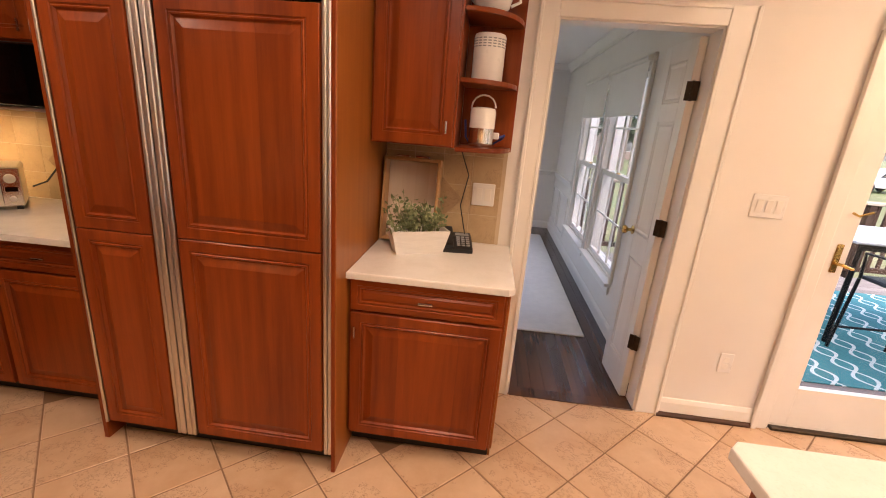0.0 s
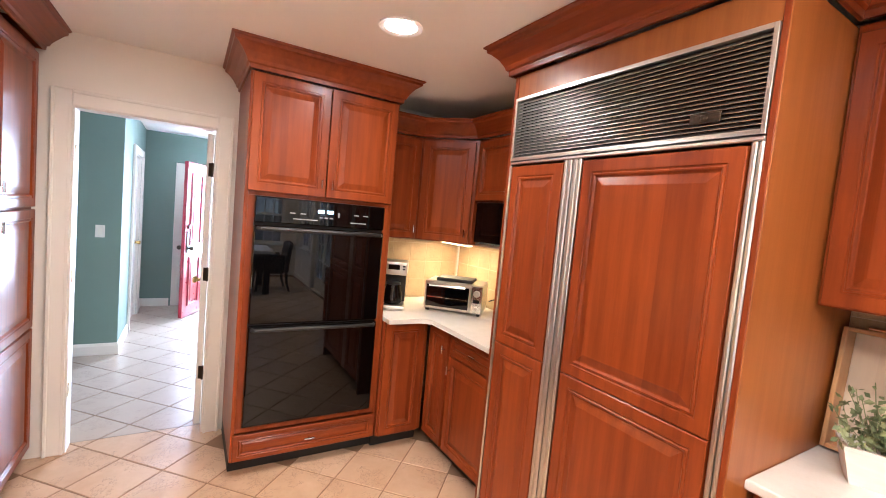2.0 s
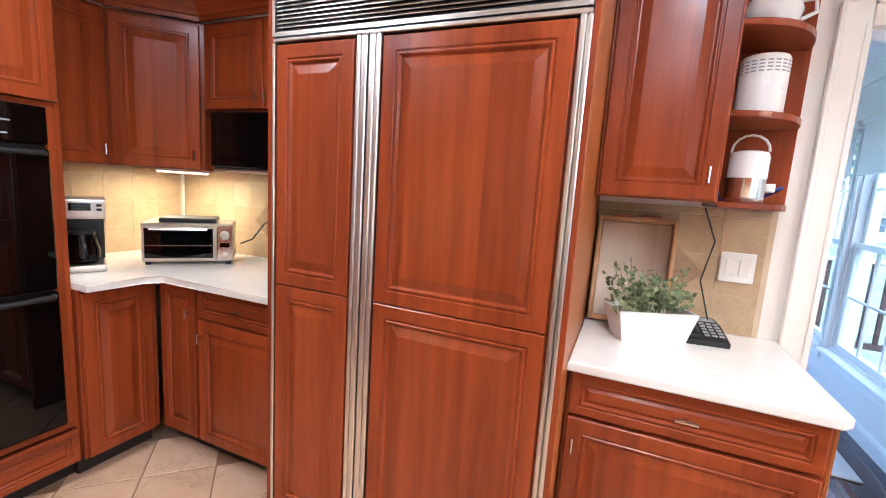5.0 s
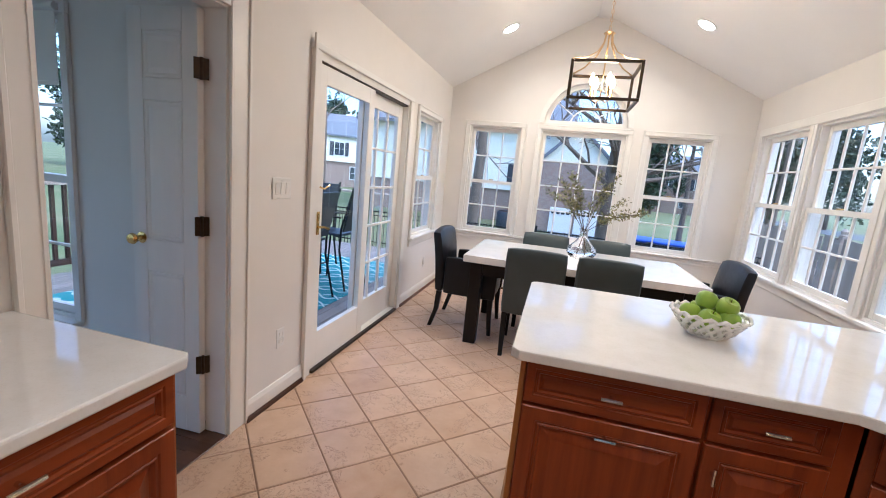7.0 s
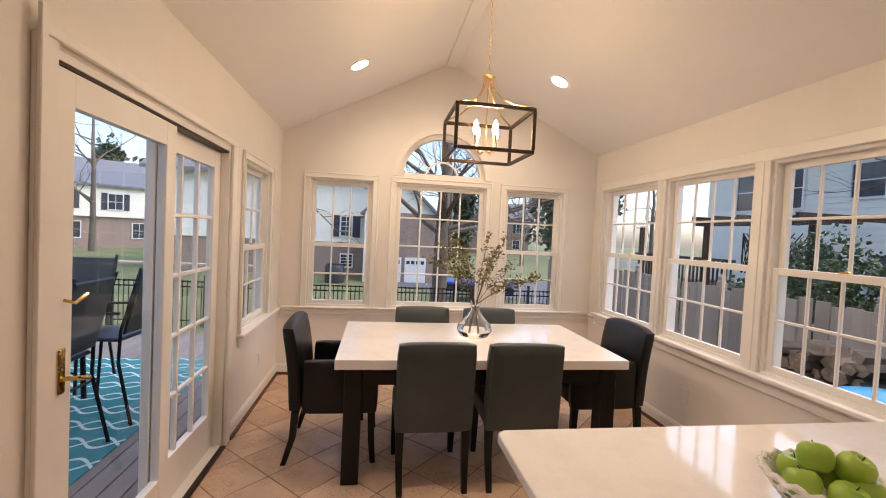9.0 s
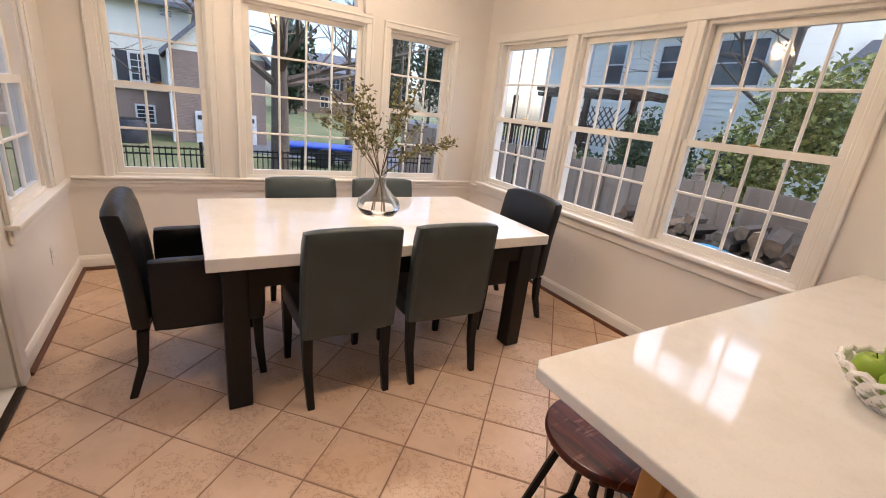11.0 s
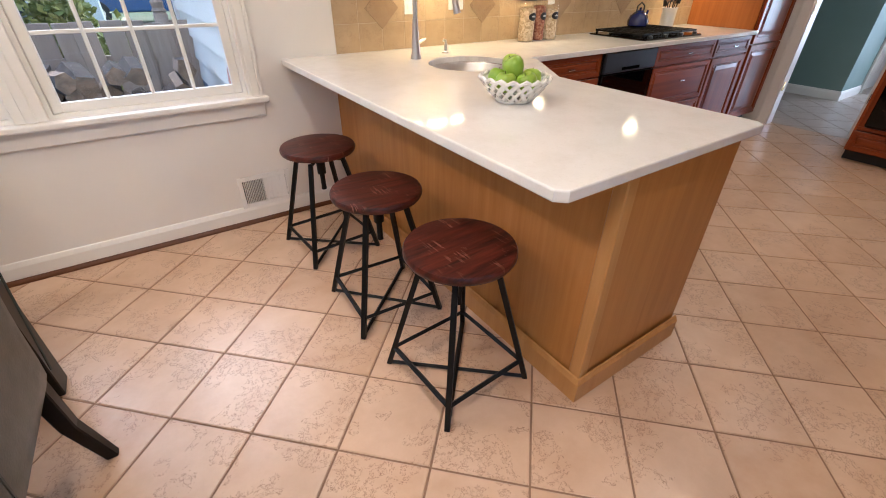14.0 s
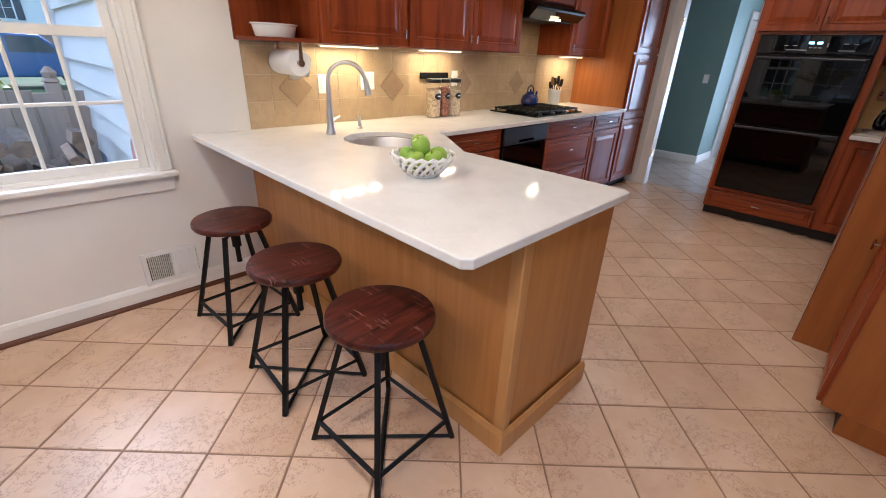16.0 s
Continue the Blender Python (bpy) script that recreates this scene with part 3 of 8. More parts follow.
# ---------- the sliding door ----------
sd = thing("door_3", pose(0, NORTH, 0), "white sliding patio door with brass handle, one panel with grilles", "door", kind="structure")
part("frame", bar_frame(PD[0], PD[1], 0.0, PD[2], 0.03, 0.001, 0.119, 0, bottom=0.022), M["trim"], sd)
bm = bx(PD[0] - 0.075, PD[0] + 0.012, -0.02, -0.001, 0, PD[2] + 0.012, 0.004)
bx(PD[0] - 0.08, PD[0] - 0.052, -0.034, -0.0205, 0, PD[2] + 0.09, 0.003, bm)
part("side_casing", bm, M["trim"], sd)
part("side_casing", bx(PD[1] - 0.01, PD[1] + 0.075, -0.022, -0.001, 0, PD[2] + 0.012, 0.004), M["trim"], sd)
bm = bx(PD[0] - 0.05, PD[1] + 0.075, -0.022, -0.001, PD[2] + 0.0125, PD[2] + 0.05, 0.004)
part("head_casing", bm, M["trim"], sd)
part("track", bx(PD[0] + 0.03, PD[1] - 0.03, -0.03, 0.1, 0.001, 0.02, 0.004), M["bronze"], sd, "dark metal sill track")
part("head_track", bx(PD[0] + 0.031, PD[1] - 0.031, 0.004, 0.1, PD[2] - 0.045, PD[2] - 0.031, 0.002), M["bronze"], sd)


def slider(x0, x1, y, cols, rows, label):
    p = part("sliding_panel", bar_frame(x0, x1, 0.024, PD[2] - 0.046, 0.095, y, y + 0.042, 0.003, bottom=0.24, top=0.11), M["trim"], sd, label)
    a, b, c, d = x0 + 0.095, x1 - 0.095, 0.264, PD[2] - 0.156
    for i in range(1, cols):
        x = a + (b - a) * i / cols
        part("muntin", bx(x - 0.01, x + 0.01, y + 0.008, y + 0.034, c, d, 0.003), M["trim"], p)
    for j in range(1, rows):
        z = c + (d - c) * j / rows
        part("muntin", bx(a, b, y + 0.0095, y + 0.0325, z - 0.01, z + 0.01, 0.003), M["trim"], p)
    g = part("pane", bx(a, b, y + 0.019, y + 0.023, c, d), M["pane"], p)
    g.visible_shadow = False
    return p


pa = slider(PD[0] + 0.031, 3.11, 0.006, 1, 1, "clear glass panel in a white frame")
slider(3.01, PD[1] - 0.031, 0.056, 3, 5, "glass panel with a white grille")
hx = PD[0] + 0.075
bm = bx(hx - 0.016, hx + 0.016, -0.001, 0.0055, 0.95, 1.10, 0.004)
part("handle_plate", bm, M["brass"], pa)
part("handle", rod([(hx, 0, 1.0), (hx, -0.05, 1.005), (hx + 0.012, -0.05, 1.0), (hx + 0.05, -0.052, 0.99)], 0.008, 8), M["brass"], pa, smooth=True)
part("flip_lock", rod([(hx, 0, 1.26), (hx + 0.01, -0.03, 1.25), (hx + 0.06, -0.035, 1.275)], 0.006, 6), M["brass"], pa, smooth=True)

# ---------- the room behind the north doorway ----------
NR = (-2.0, 1.62, 4.6)
M["oak"] = wood("dark_oak_floor", (0.035, 0.014, 0.007), (0.13, 0.055, 0.026), along="y", board=0.08, rough=0.25, coat=0.4)
NWIN = [(1.08, 2.04), (2.14, 3.10)]
solid("wall_northroom_east", slab_wall(0.12, NR[2], 0, CEIL, 0.15, [(a, b, 0.40, 2.03) for a, b in NWIN], lambda u, d, z: (NR[1] + d, u, z)), M["wall"], "cream painted wall with two tall windows", "wall", "structure")
solid("wall_northroom_north", slab_wall(NR[0], NR[1], 0, CEIL, 0.12, [(-1.7, 0.3, 0.4, 2.1)], lambda u, d, z: (u, NR[2] + d, z)), M["wall"], "cream painted wall", "wall", "structure")
solid("wall_northroom_west", slab_wall(0.12, NR[2], 0, CEIL, 0.12, [(1.5, 2.9, 0.6, 2.1)], lambda u, d, z: (NR[0] - d, u, z)), M["wall"], "cream painted wall", "wall", "structure")
solid("ceiling_northroom", bx(NR[0], NR[1], 0.12, NR[2], CEIL, CEIL + 0.08), M["ceiling"], "flat white ceiling", "ceiling", "structure")
fl = solid("floor_northroom", bx(NR[0], NR[1], 0.06, NR[2], -0.1, -0.004), M["oak"], "dark stained oak plank floor", "floor", "structure")
for i in range(24):
    x = NR[1] - 0.082 * (i + 1)
    for k in range(3):
        y0 = 0.06 + (0 if k == 0 else (0.55 + 0.37 * ((i * 7) % 5) + 1.5 * (k - 1)))
        y1 = 0.06 + 0.55 + 0.37 * ((i * 7) % 5) + 1.5 * k if k < 2 else NR[2]
        part("plank", bx(x, x + 0.080, y0, min(y1, NR[2]) - 0.002, -0.0035, 0.003, 0.001), M["oak"], fl)
for i, (a, b) in enumerate(NWIN):
    window("window_%d" % (i + 9), pose(NR[1], b, 0, 0, 0, -90), b - a, 0.40, 2.03, 3, 2, "white double-hung window with a half-drawn shade", sill_ext=0.04)
    sh = thing("roller_shade", pose(NR[1] - 0.03, (a + b) / 2, 1.70, 0, 0, -90), "cream fabric roller shade drawn half way down", "window shade", "shades")
    part("fabric", bx(-0.48, 0.48, -0.002, 0.002, 0.0, 0.36), M["trim"], sh)
    part("tube", turned(lathe([(0.02, -0.49), (0.02, 0.49)], 10), Matrix.Translation((0, 0, 0.36)) @ Matrix.Rotation(math.pi / 2, 4, "Y")), M["trim"], sh, smooth=True)
    part("hem_bar", bx(-0.48, 0.48, -0.006, 0.006, -0.02, 0.0, 0.003), M["trim"], sh)
solid("baseboard", sweep([(NR[0], NR[2]), (NR[1], NR[2]), (NR[1], 0.12)], BASE), M["trim"], "cream painted baseboard with a moulded top edge", "baseboard", "structure")
solid("trim_chair_rail", sweep([(NR[0], NR[2]), (NR[1], NR[2]), (NR[1], 3.18)], [(o, z + 0.22) for o, z in RAIL]), M["trim"], "cream painted chair rail moulding", "trim", "structure")
solid("trim_cornice", sweep([(NR[0], NR[2]), (NR[1], NR[2]), (NR[1], 0.12)], [(0, 2.34), (0.015, 2.34), (0.02, 2.37), (0.07, 2.42), (0.075, 2.44), (0, 2.44)]), M["trim"], "white cornice moulding under the ceiling", "trim", "structure")
for y0, y1 in ((3.3, 3.85), (3.95, 4.5)):
    turned_bm = ring_panel(y1 - y0, 0.5, [(0, 0.001), (0.003, -0.012), (0.02, -0.012), (0.024, 0.0)])
    solid("trim_panel", turned(turned_bm, pose(NR[1] - 0.001, y1, 0.2, 0, 0, -90)), M["trim"], "raised panel moulding on the wainscot wall", "moulding", "structure")
M["rug"] = plain("white_rug_wool", (0.72, 0.70, 0.66), 0.95, var=0.06, scale=14, bump=0.8, bscale=180)
rug = thing("area_rug", pose(-0.28, 2.3, 0.003), "white woven rug on the dark oak floor", "rug")
part("rug_body", bx(-1.72, 1.72, -1.45, 1.75, 0, 0.012, 0.004), M["rug"], rug)
solid("threshold", bx(ND[0] + 0.018, ND[1] - 0.018, -0.02, 0.07, 0.0, 0.008, 0.003), M["oak"], "dark wooden threshold strip in the doorway", "threshold", "structure")

# ---------- the hall behind the west doorway ----------
HX, HY0, HY1, GX = -6.6, -2.64, -0.7, -4.50
solid("wall_hall_green", bx(GX - 0.12, GX, -4.2, HY0, 0, CEIL), M["green"], "grey-green painted hall wall", "wall", "structure")
solid("wall_hall_closet", slab_wall(HX, GX - 0.12, 0, CEIL, 0.12, [(-6.13, -5.29, 0, 2.03)], lambda u, d, z: (u, HY0 - d, z)), M["green"], "grey-green hall wall with a closet door", "wall", "structure")
solid("wall_hall_front", slab_wall(HY0, HY1, 0, CEIL, 0.12, [(-2.28, -0.85, 0, 2.05)], lambda u, d, z: (HX - d, u, z)), M["green"], "grey-green hall wall with the front doorway", "wall", "structure")
solid("wall_hall_north", bx(HX, WEST - 0.12, HY1, HY1 + 0.1, 0, CEIL), M["wall"], "cream painted hall wall", "wall", "structure")
solid("wall_hall_south", bx(GX, WEST - 0.12, -4.2, -4.1, 0, CEIL), M["green"], "grey-green painted hall wall", "wall", "structure")
solid("wall_hall_east", bx(WEST - 0.12, WEST, -4.2, SOUTH - 0.001, 0, CEIL), M["green"], "grey-green painted hall wall", "wall", "structure")
solid("ceiling_hall", bx(HX, WEST - 0.121, -4.2, HY1, CEIL + 0.001, CEIL + 0.08), M["ceiling"], "flat white hall ceiling", "ceiling", "structure")
solid("baseboard", sweep([(GX, -4.1), (GX, HY0), (-5.2, HY0)], BASE), M["trim"], "cream painted baseboard with a moulded top edge", "baseboard", "structure")
solid("baseboard", sweep([(HX, -2.30), (HX, HY0), (-6.22, HY0)][::-1], BASE), M["trim"], "cream painted baseboard with a moulded top edge", "baseboard", "structure")
cl = cased("door_frame_3", 0, 0.84, 2.03, pose(-5.29, HY0, 0, 0, 0, 180), "white casing round the closet door")
cd = thing("door_4", pose(-5.29, HY0, 0, 0, 0, 180), "white panelled closet door, closed, with brass knob", "door", kind="structure")
part("slab", bx(0.02, 0.82, 0.03, 0.06, 0.01, 2.005, 0.002), M["white_door"], cd)
for x in (0.11, 0.46):
    for z0, z1 in ((0.2, 0.85), (1.0, 1.6), (1.7, 1.92)):
        part("panel", ring_panel(0.27, z1 - z0, [(0, 0.0298), (0.006, 0.022), (0.02, 0.0285), (0.04, 0.023)], None, x, z0), M["white_door"], cd)
part("knob", turned(lathe([(0.026, 0), (0.012, 0.01), (0.026, 0.045), (0.02, 0.06)], 14), Matrix.Translation((0.75, 0.03, 0.95)) @ Matrix.Rotation(math.pi / 2, 4, "X")), M["brass"], cd, smooth=True)
for z in (0.3, 1.05, 1.8):
    part("hinge", bx(0.012, 0.03, 0.022, 0.0295, z - 0.045, z + 0.045, 0.001), M["brass"], cd)
# white sidelight with leaded glass beside the front door
sl_ = thing("window_11", pose(HX, -2.28, 0, 0, 0, 90), "white sidelight panel with leaded glass beside the front door", "window", kind="structure")
part("window_frame", slab_wall(0.002, 0.44, 0.0, 2.045, 0.06, [(0.11, 0.35, 0.98, 1.80)], lambda u, d, z: (u, d + 0.004, z)), M["white_door"], sl_)
g = part("pane", bx(0.11, 0.35, 0.03, 0.034, 0.98, 1.80), M["pane"], sl_)
g.visible_shadow = False
for i in range(-2, 8):
    for e in (-1, 1):
        z0, z1 = 0.98 + 0.13 * i, 0.98 + 0.13 * i + 0.40
        u0, u1 = (0.11, 0.35) if e > 0 else (0.35, 0.11)
        k0, k1 = max(0.0, (0.98 - z0) / 0.40), min(1.0, (1.80 - z0) / 0.40)
        if k1 - k0 > 0.05:
            part("lead_bar", rod([(u0 + (u1 - u0) * k, 0.028 + 0.001 * e, z0 + 0.40 * k) for k in (k0, k1)], 0.004, 4), M["bronze"], sl_)
part("moulding", ring_panel(0.30, 0.60, [(0, 0.004), (0.006, -0.008), (0.02, -0.008), (0.03, 0.002)], None, 0.08, 0.2), M["white_door"], sl_)
part("post", bx(0.441, 0.50, -0.01, 0.11, 0.0, 2.045, 0.004), M["trim"], sl_)
M["red"] = plain("red_door_paint", (0.30, 0.012, 0.03), 0.3, var=0.1, coat=0.3)
rd = thing("door_5", pose(-6.57, -1.76, 0, 0, 0, -26), "dark red front door with moulded panels standing open", "door", kind="structure")
part("slab", bx(0.0, 0.88, -0.022, 0.022, 0.01, 2.03, 0.003), M["red"], rd)
for s in (-1, 1):
    for x in (0.11, 0.48):
        for z0, z1 in ((0.15, 0.8), (0.95, 1.9)):
            bm = ring_panel(0.29, z1 - z0, [(0, 0.002), (0.006, -0.014), (0.022, -0.014), (0.03, 0.0), (0.06, 0.0), (0.075, -0.008)], None, x, z0, -0.022)
            if s > 0:
                turned(bm, Matrix.Translation((0.88, 0, 0)) @ Matrix.Rotation(math.pi, 4, "Z"))
            part("panel", bm, M["red"], rd)
    part("handle_plate", bx(0.78, 0.84, 0.022 if s > 0 else -0.030, 0.030 if s > 0 else -0.022, 0.86, 1.14, 0.003), M["bronze"], rd)
    part("knob", turned(lathe([(0.032, 0), (0.014, 0.01), (0.03, 0.05), (0.02, 0.07)], 14), Matrix.Translation((0.81, 0.031 * s, 0.92)) @ Matrix.Rotation(-math.pi / 2 * s, 4, "X")), M["bronze"], rd, smooth=True)
    part("deadbolt", turned(lathe([(0.03, 0), (0.028, 0.02), (0.015, 0.022)], 14), Matrix.Translation((0.81, 0.022 * s, 1.2)) @ Matrix.Rotation(-math.pi / 2 * s, 4, "X")), M["bronze"], rd, smooth=True)
solid("step", bx(HX - 1.6, HX - 0.12, -2.6, 0.2, -0.25, -0.05, 0.01), M["grout"], "pale stone front step outside the door", "step", "structure")

sky_portal("hall_daylight", look((HX - 0.3, -1.3, 1.25), (HX + 3.0, -1.6, 0.9)), 0.85, 1.9, HALL)


# ---------- the kitchen ----------
RAISED = [(0, 0.02), (0, 0.003), (0.003, 0), (0.044, 0), (0.047, 0.004), (0.051, 0.004), (0.054, 0.0005), (0.058, 0.0005), (0.064, 0.009), (0.069, 0.0095), (0.098, 0.001), (0.1, 0.0005)]
DRAWER = [(0, 0.02), (0, 0.003), (0.003, 0), (0.026, 0), (0.029, 0.004), (0.032, 0.004), (0.035, 0.0005), (0.038, 0.0005), (0.043, 0.008), (0.047, 0.0085), (0.056, 0.002)]


def pull(parent, x, y, z, upright=True):
    """A small bar pull on one post."""
    bm = rod([(x, y + 0.001, z), (x, y - 0.022, z)], 0.005, 8)
    a = (x, y - 0.024, z - 0.026) if upright else (x - 0.03, y - 0.024, z)
    b = (x, y - 0.024, z + 0.026) if upright else (x + 0.03, y - 0.024, z)
    rod([a, b], 0.0055, 8, bm)
    return part("handle", bm, M["chrome"], parent, "small chrome bar pull", smooth=True)


def cabinet(name, m, w, depth, z0, z1, fronts, label, kick=0.0, category="cabinet", material="cherry", group=""):
    """A framed cabinet; fronts: (kind, x0, x1, z0, z1, pull x, pull z)."""
    c = thing(name, m, label, category, group)
    part("body", bx(0.0, w, -depth, -0.001, z0 + kick, z1, 0.002), M[material], c)
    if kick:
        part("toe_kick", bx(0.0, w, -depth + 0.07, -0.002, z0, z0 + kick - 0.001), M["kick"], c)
    for kind, x0, x1, a, b, px, pz in fronts:
        bm = ring_panel(x1 - x0, b - a, DRAWER if kind == "drawer" else RAISED, None, x0, a, -depth - 0.0205)
        d = part(kind, bm, M["cherry_h" if kind == "drawer" else "cherry"], c)
        if px is not None:
            pull(d, px, -depth - 0.0205, pz, kind == "door")
    return c


CROWN = [(0, 2.3), (0.012, 2.3), (0.014, 2.322), (0.024, 2.328), (0.03, 2.345), (0.05, 2.375), (0.078, 2.402), (0.094, 2.41), (0.096, 2.425), (0.108, 2.43), (0.11, 2.438), (0, 2.438)]


def crown(path, label="cherry crown moulding against the ceiling"):
    solid("crown_moulding", sweep(path, CROWN), M["cherry_h"], label, "moulding")


# the built-in refrigerator
FY = -0.752
fr = thing("refrigerator", pose(0.035, 0, 0), "built-in refrigerator with cherry panels and steel louvred grille", "refrigerator")
part("body", bx(-1.10, -0.036, FY + 0.025, -0.002, 0.09, 2.19), M["kick"], fr)
part("toe_grille", bx(-1.09, -0.04, FY + 0.07, -0.01, 0.0, 0.089), M["kick"], fr)


def fridge_door(x0, x1, label):
    d = part("door", bx(x0, x1, FY + 0.0, FY + 0.024, 0.1, 1.872, 0.002), M["cherry"], fr, label)
    for z0, z1 in ((1.024, 1.868), (0.108, 1.020)):
        part("panel", ring_panel(x1 - x0 - 0.012, z1 - z0, RAISED, None, x0 + 0.006, z0, FY - 0.0205), M["cherry"], d)


fridge_door(-1.085, -0.750, "narrow cherry freezer door with raised panels")
fridge_door(-0.654, -0.068, "wide cherry refrigerator door with raised panels")
for x0, x1 in ((-1.101, -1.087), (-0.748, -0.731), (-0.729, -0.706), (-0.700, -0.677), (-0.675, -0.657), (-0.066, -0.05), (-0.048, -0.034)):
    part("edge_trim", bx(x0, x1, FY - 0.022, FY + 0.024, 0.095, 1.878, 0.004), M["steel"], fr)
part("door_rail", bx(-1.1, -0.036, FY - 0.018, FY + 0.02, 1.879, 1.893, 0.003), M["steel"], fr)
part("grille_frame", bar_frame(-1.1, -0.036, 1.896, 2.19, 0.014, FY - 0.022, FY + 0.02, 0.002), M["steel"], fr)
part("grille_back", bx(-1.085, -0.051, FY + 0.015, FY + 0.02, 1.911, 2.175), M["kick"], fr)
for i in range(19):
    z = 1.917 + i * 0.0138
    bm = bx(-1.0855, -0.0505, -0.010, 0.010, -0.0016, 0.0016, 0.0008)
    part("louvre", turned(bm, Matrix.Translation((0, FY - 0.006, z)) @ Matrix.Rotation(radians(38), 4, "X")), M["louvre"], fr)
bm = bx(-0.245, -0.155, FY - 0.0245, FY - 0.0185, 1.945, 1.978, 0.002)
part("badge", bm, M["bronze"], fr, "small dark metal badge")
bm = lathe([(0.010, 0), (0.012, 0.003), (0.006, 0.005)], 12)
part("badge_boss", turned(bm, Matrix.Translation((-0.2, FY - 0.0243, 1.9615)) @ Matrix.Rotation(math.pi / 2, 4, "X")), M["bronze"], fr)
fe = thing("refrigerator_surround", pose(0, 0, 0), "cherry side panels and frieze round the refrigerator", "cabinet")
part("side_panel", bx(0.002, 0.0185, FY - 0.012, -0.001, 0.0, 2.299, 0.003), M["veneer"], fe, "amber veneer side panel")
part("side_panel", bx(-1.093, -1.068, FY - 0.012, -0.001, 0.0, 2.299, 0.003), M["cherry"], fe)
part("frieze", bx(-1.0675, 0.0015, FY - 0.008, FY + 0.3, 2.192, 2.299, 0.002), M["veneer"], fe)
part("stile", bx(0.0005, 0.0175, FY - 0.017, FY - 0.0125, 0.0, 2.295, 0.002), M["cherry"], fe)

# the counter beside the refrigerator
cabinet("base_cabinet", pose(0.021, 0, 0), 0.672, 0.60, 0.0, 0.882, [("drawer", 0.012, 0.66, 0.735, 0.875, 0.335, 0.805), ("door", 0.012, 0.66, 0.105, 0.722, 0.035, 0.64)], "cherry base cabinet with one drawer and one door", 0.098)
bc = thing("cabinet_end_panel", pose(0, 0, 0), "amber veneer end panel on the base cabinet by the doorway", "cabinet")
part("panel", bx(0.6935, 0.7045, -0.598, -0.002, 0.1, 0.8815, 0.002), M["veneer"], bc)
part("foot_panel", bx(0.6935, 0.7045, -0.53, -0.002, 0.0, 0.0995, 0.002), M["veneer"], bc)
wt = thing("worktop", pose(0, 0, 0), "white quartz worktop beside the refrigerator", "countertop")
part("slab", prism([(0.0195, -0.65), (0.69, -0.65), (0.715, -0.628), (0.715, -0.002), (0.0195, -0.002)], 0.8825, COUNTER, 0.006, seg=2), M["quartz"], wt)
cabinet("wall_cabinet", pose(0.021, 0, 0), 0.375, 0.33, 1.425, 2.30, [("door", 0.012, 0.365, 1.43, 2.27, 0.335, 1.51)], "cherry wall cabinet with a raised-panel door")


def quarter_shelf(parent, x0, depth, w, z, flip=1):
    out = [(x0, -0.012), (x0, -depth)]
    out += [(x0 + w * math.sin(math.pi / 2 * i / 10) * flip, -0.012 - (depth - 0.012) * math.cos(math.pi / 2 * i / 10)) for i in range(1, 10)]
    out += [(x0 + w * flip, -0.03), (x0 + w * flip, -0.012)]
    if flip < 0:
        out = out[::-1]
    return part("shelf", prism(out, z, z + 0.02, 0.004), M["cherry_h"], parent)


sh = thing("corner_shelf", pose(0, 0, 0), "open cherry end shelf unit with rounded shelves", "shelf")
part("back_panel", bx(0.398, 0.66, -0.011, -0.001, 1.41, 2.299), M["cherry"], sh)
for z in (1.41, 1.70, 1.975, 2.25):
    quarter_shelf(sh, 0.398, 0.315, 0.255, z)
crown([(-1.1, -0.02), (-1.1, FY - 0.03), (0.03, FY - 0.03), (0.03, -0.365), (0.40, -0.365), (0.58, -0.25), (0.66, -0.002)], "cherry crown moulding over the refrigerator")

# oven tower
OY0, OY1 = -1.832, -0.955
ov = thing("oven_cabinet", pose(WEST, OY0, 0, 0, 0, 90), "tall cherry cabinet housing a black double wall oven", "cabinet")
W = OY1 - OY0
D = 0.61
part("body", bar_frame(0.0, W, 0.09, 2.30, 0.02, -D, -0.002, 0.002), M["cherry"], ov)
part("back", bx(0.021, W - 0.021, -0.03, -0.004, 0.12, 2.27), M["cherry"], ov)
part("divider", bx(0.021, W - 0.021, -D, -0.031, 1.632, 1.652), M["cherry"], ov)
part("divider", bx(0.021, W - 0.021, -D, -0.031, 0.262, 0.288), M["cherry"], ov)
part("side_stile", bx(0.0205, 0.055, -D + 0.001, -D + 0.02, 0.289, 1.631), M["cherry"], ov)
part("side_stile", bx(W - 0.055, W - 0.0205, -D + 0.001, -D + 0.02, 0.289, 1.631), M["cherry"], ov)
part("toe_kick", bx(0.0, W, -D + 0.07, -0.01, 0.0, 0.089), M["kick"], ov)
for x0, x1, px in ((0.012, W / 2 - 0.003, W / 2 - 0.03), (W / 2 + 0.003, W - 0.012, W / 2 + 0.03)):
    d = part("door", ring_panel(x1 - x0, 0.635, RAISED, None, x0, 1.655, -D - 0.0205), M["cherry"], ov)
    pull(d, px, -D - 0.0205, 1.73)
d = part("drawer", ring_panel(W - 0.024, 0.155, DRAWER, None, 0.012, 0.1, -D - 0.0205), M["cherry_h"], ov)
pull(d, W / 2, -D - 0.0205, 0.178, False)
oven = thing("double_oven", pose(WEST, OY0, 0, 0, 0, 90), "black glass double wall oven with a control panel on top", "oven")
a, b = 0.056, W - 0.056
part("body", bx(a, b, -D + 0.0, -0.06, 0.29, 1.63), M["kick"], oven)
part("control_panel", bx(a, b, -D - 0.028, -D - 0.001, 1.485, 1.628, 0.004), M["black_gloss"], oven)
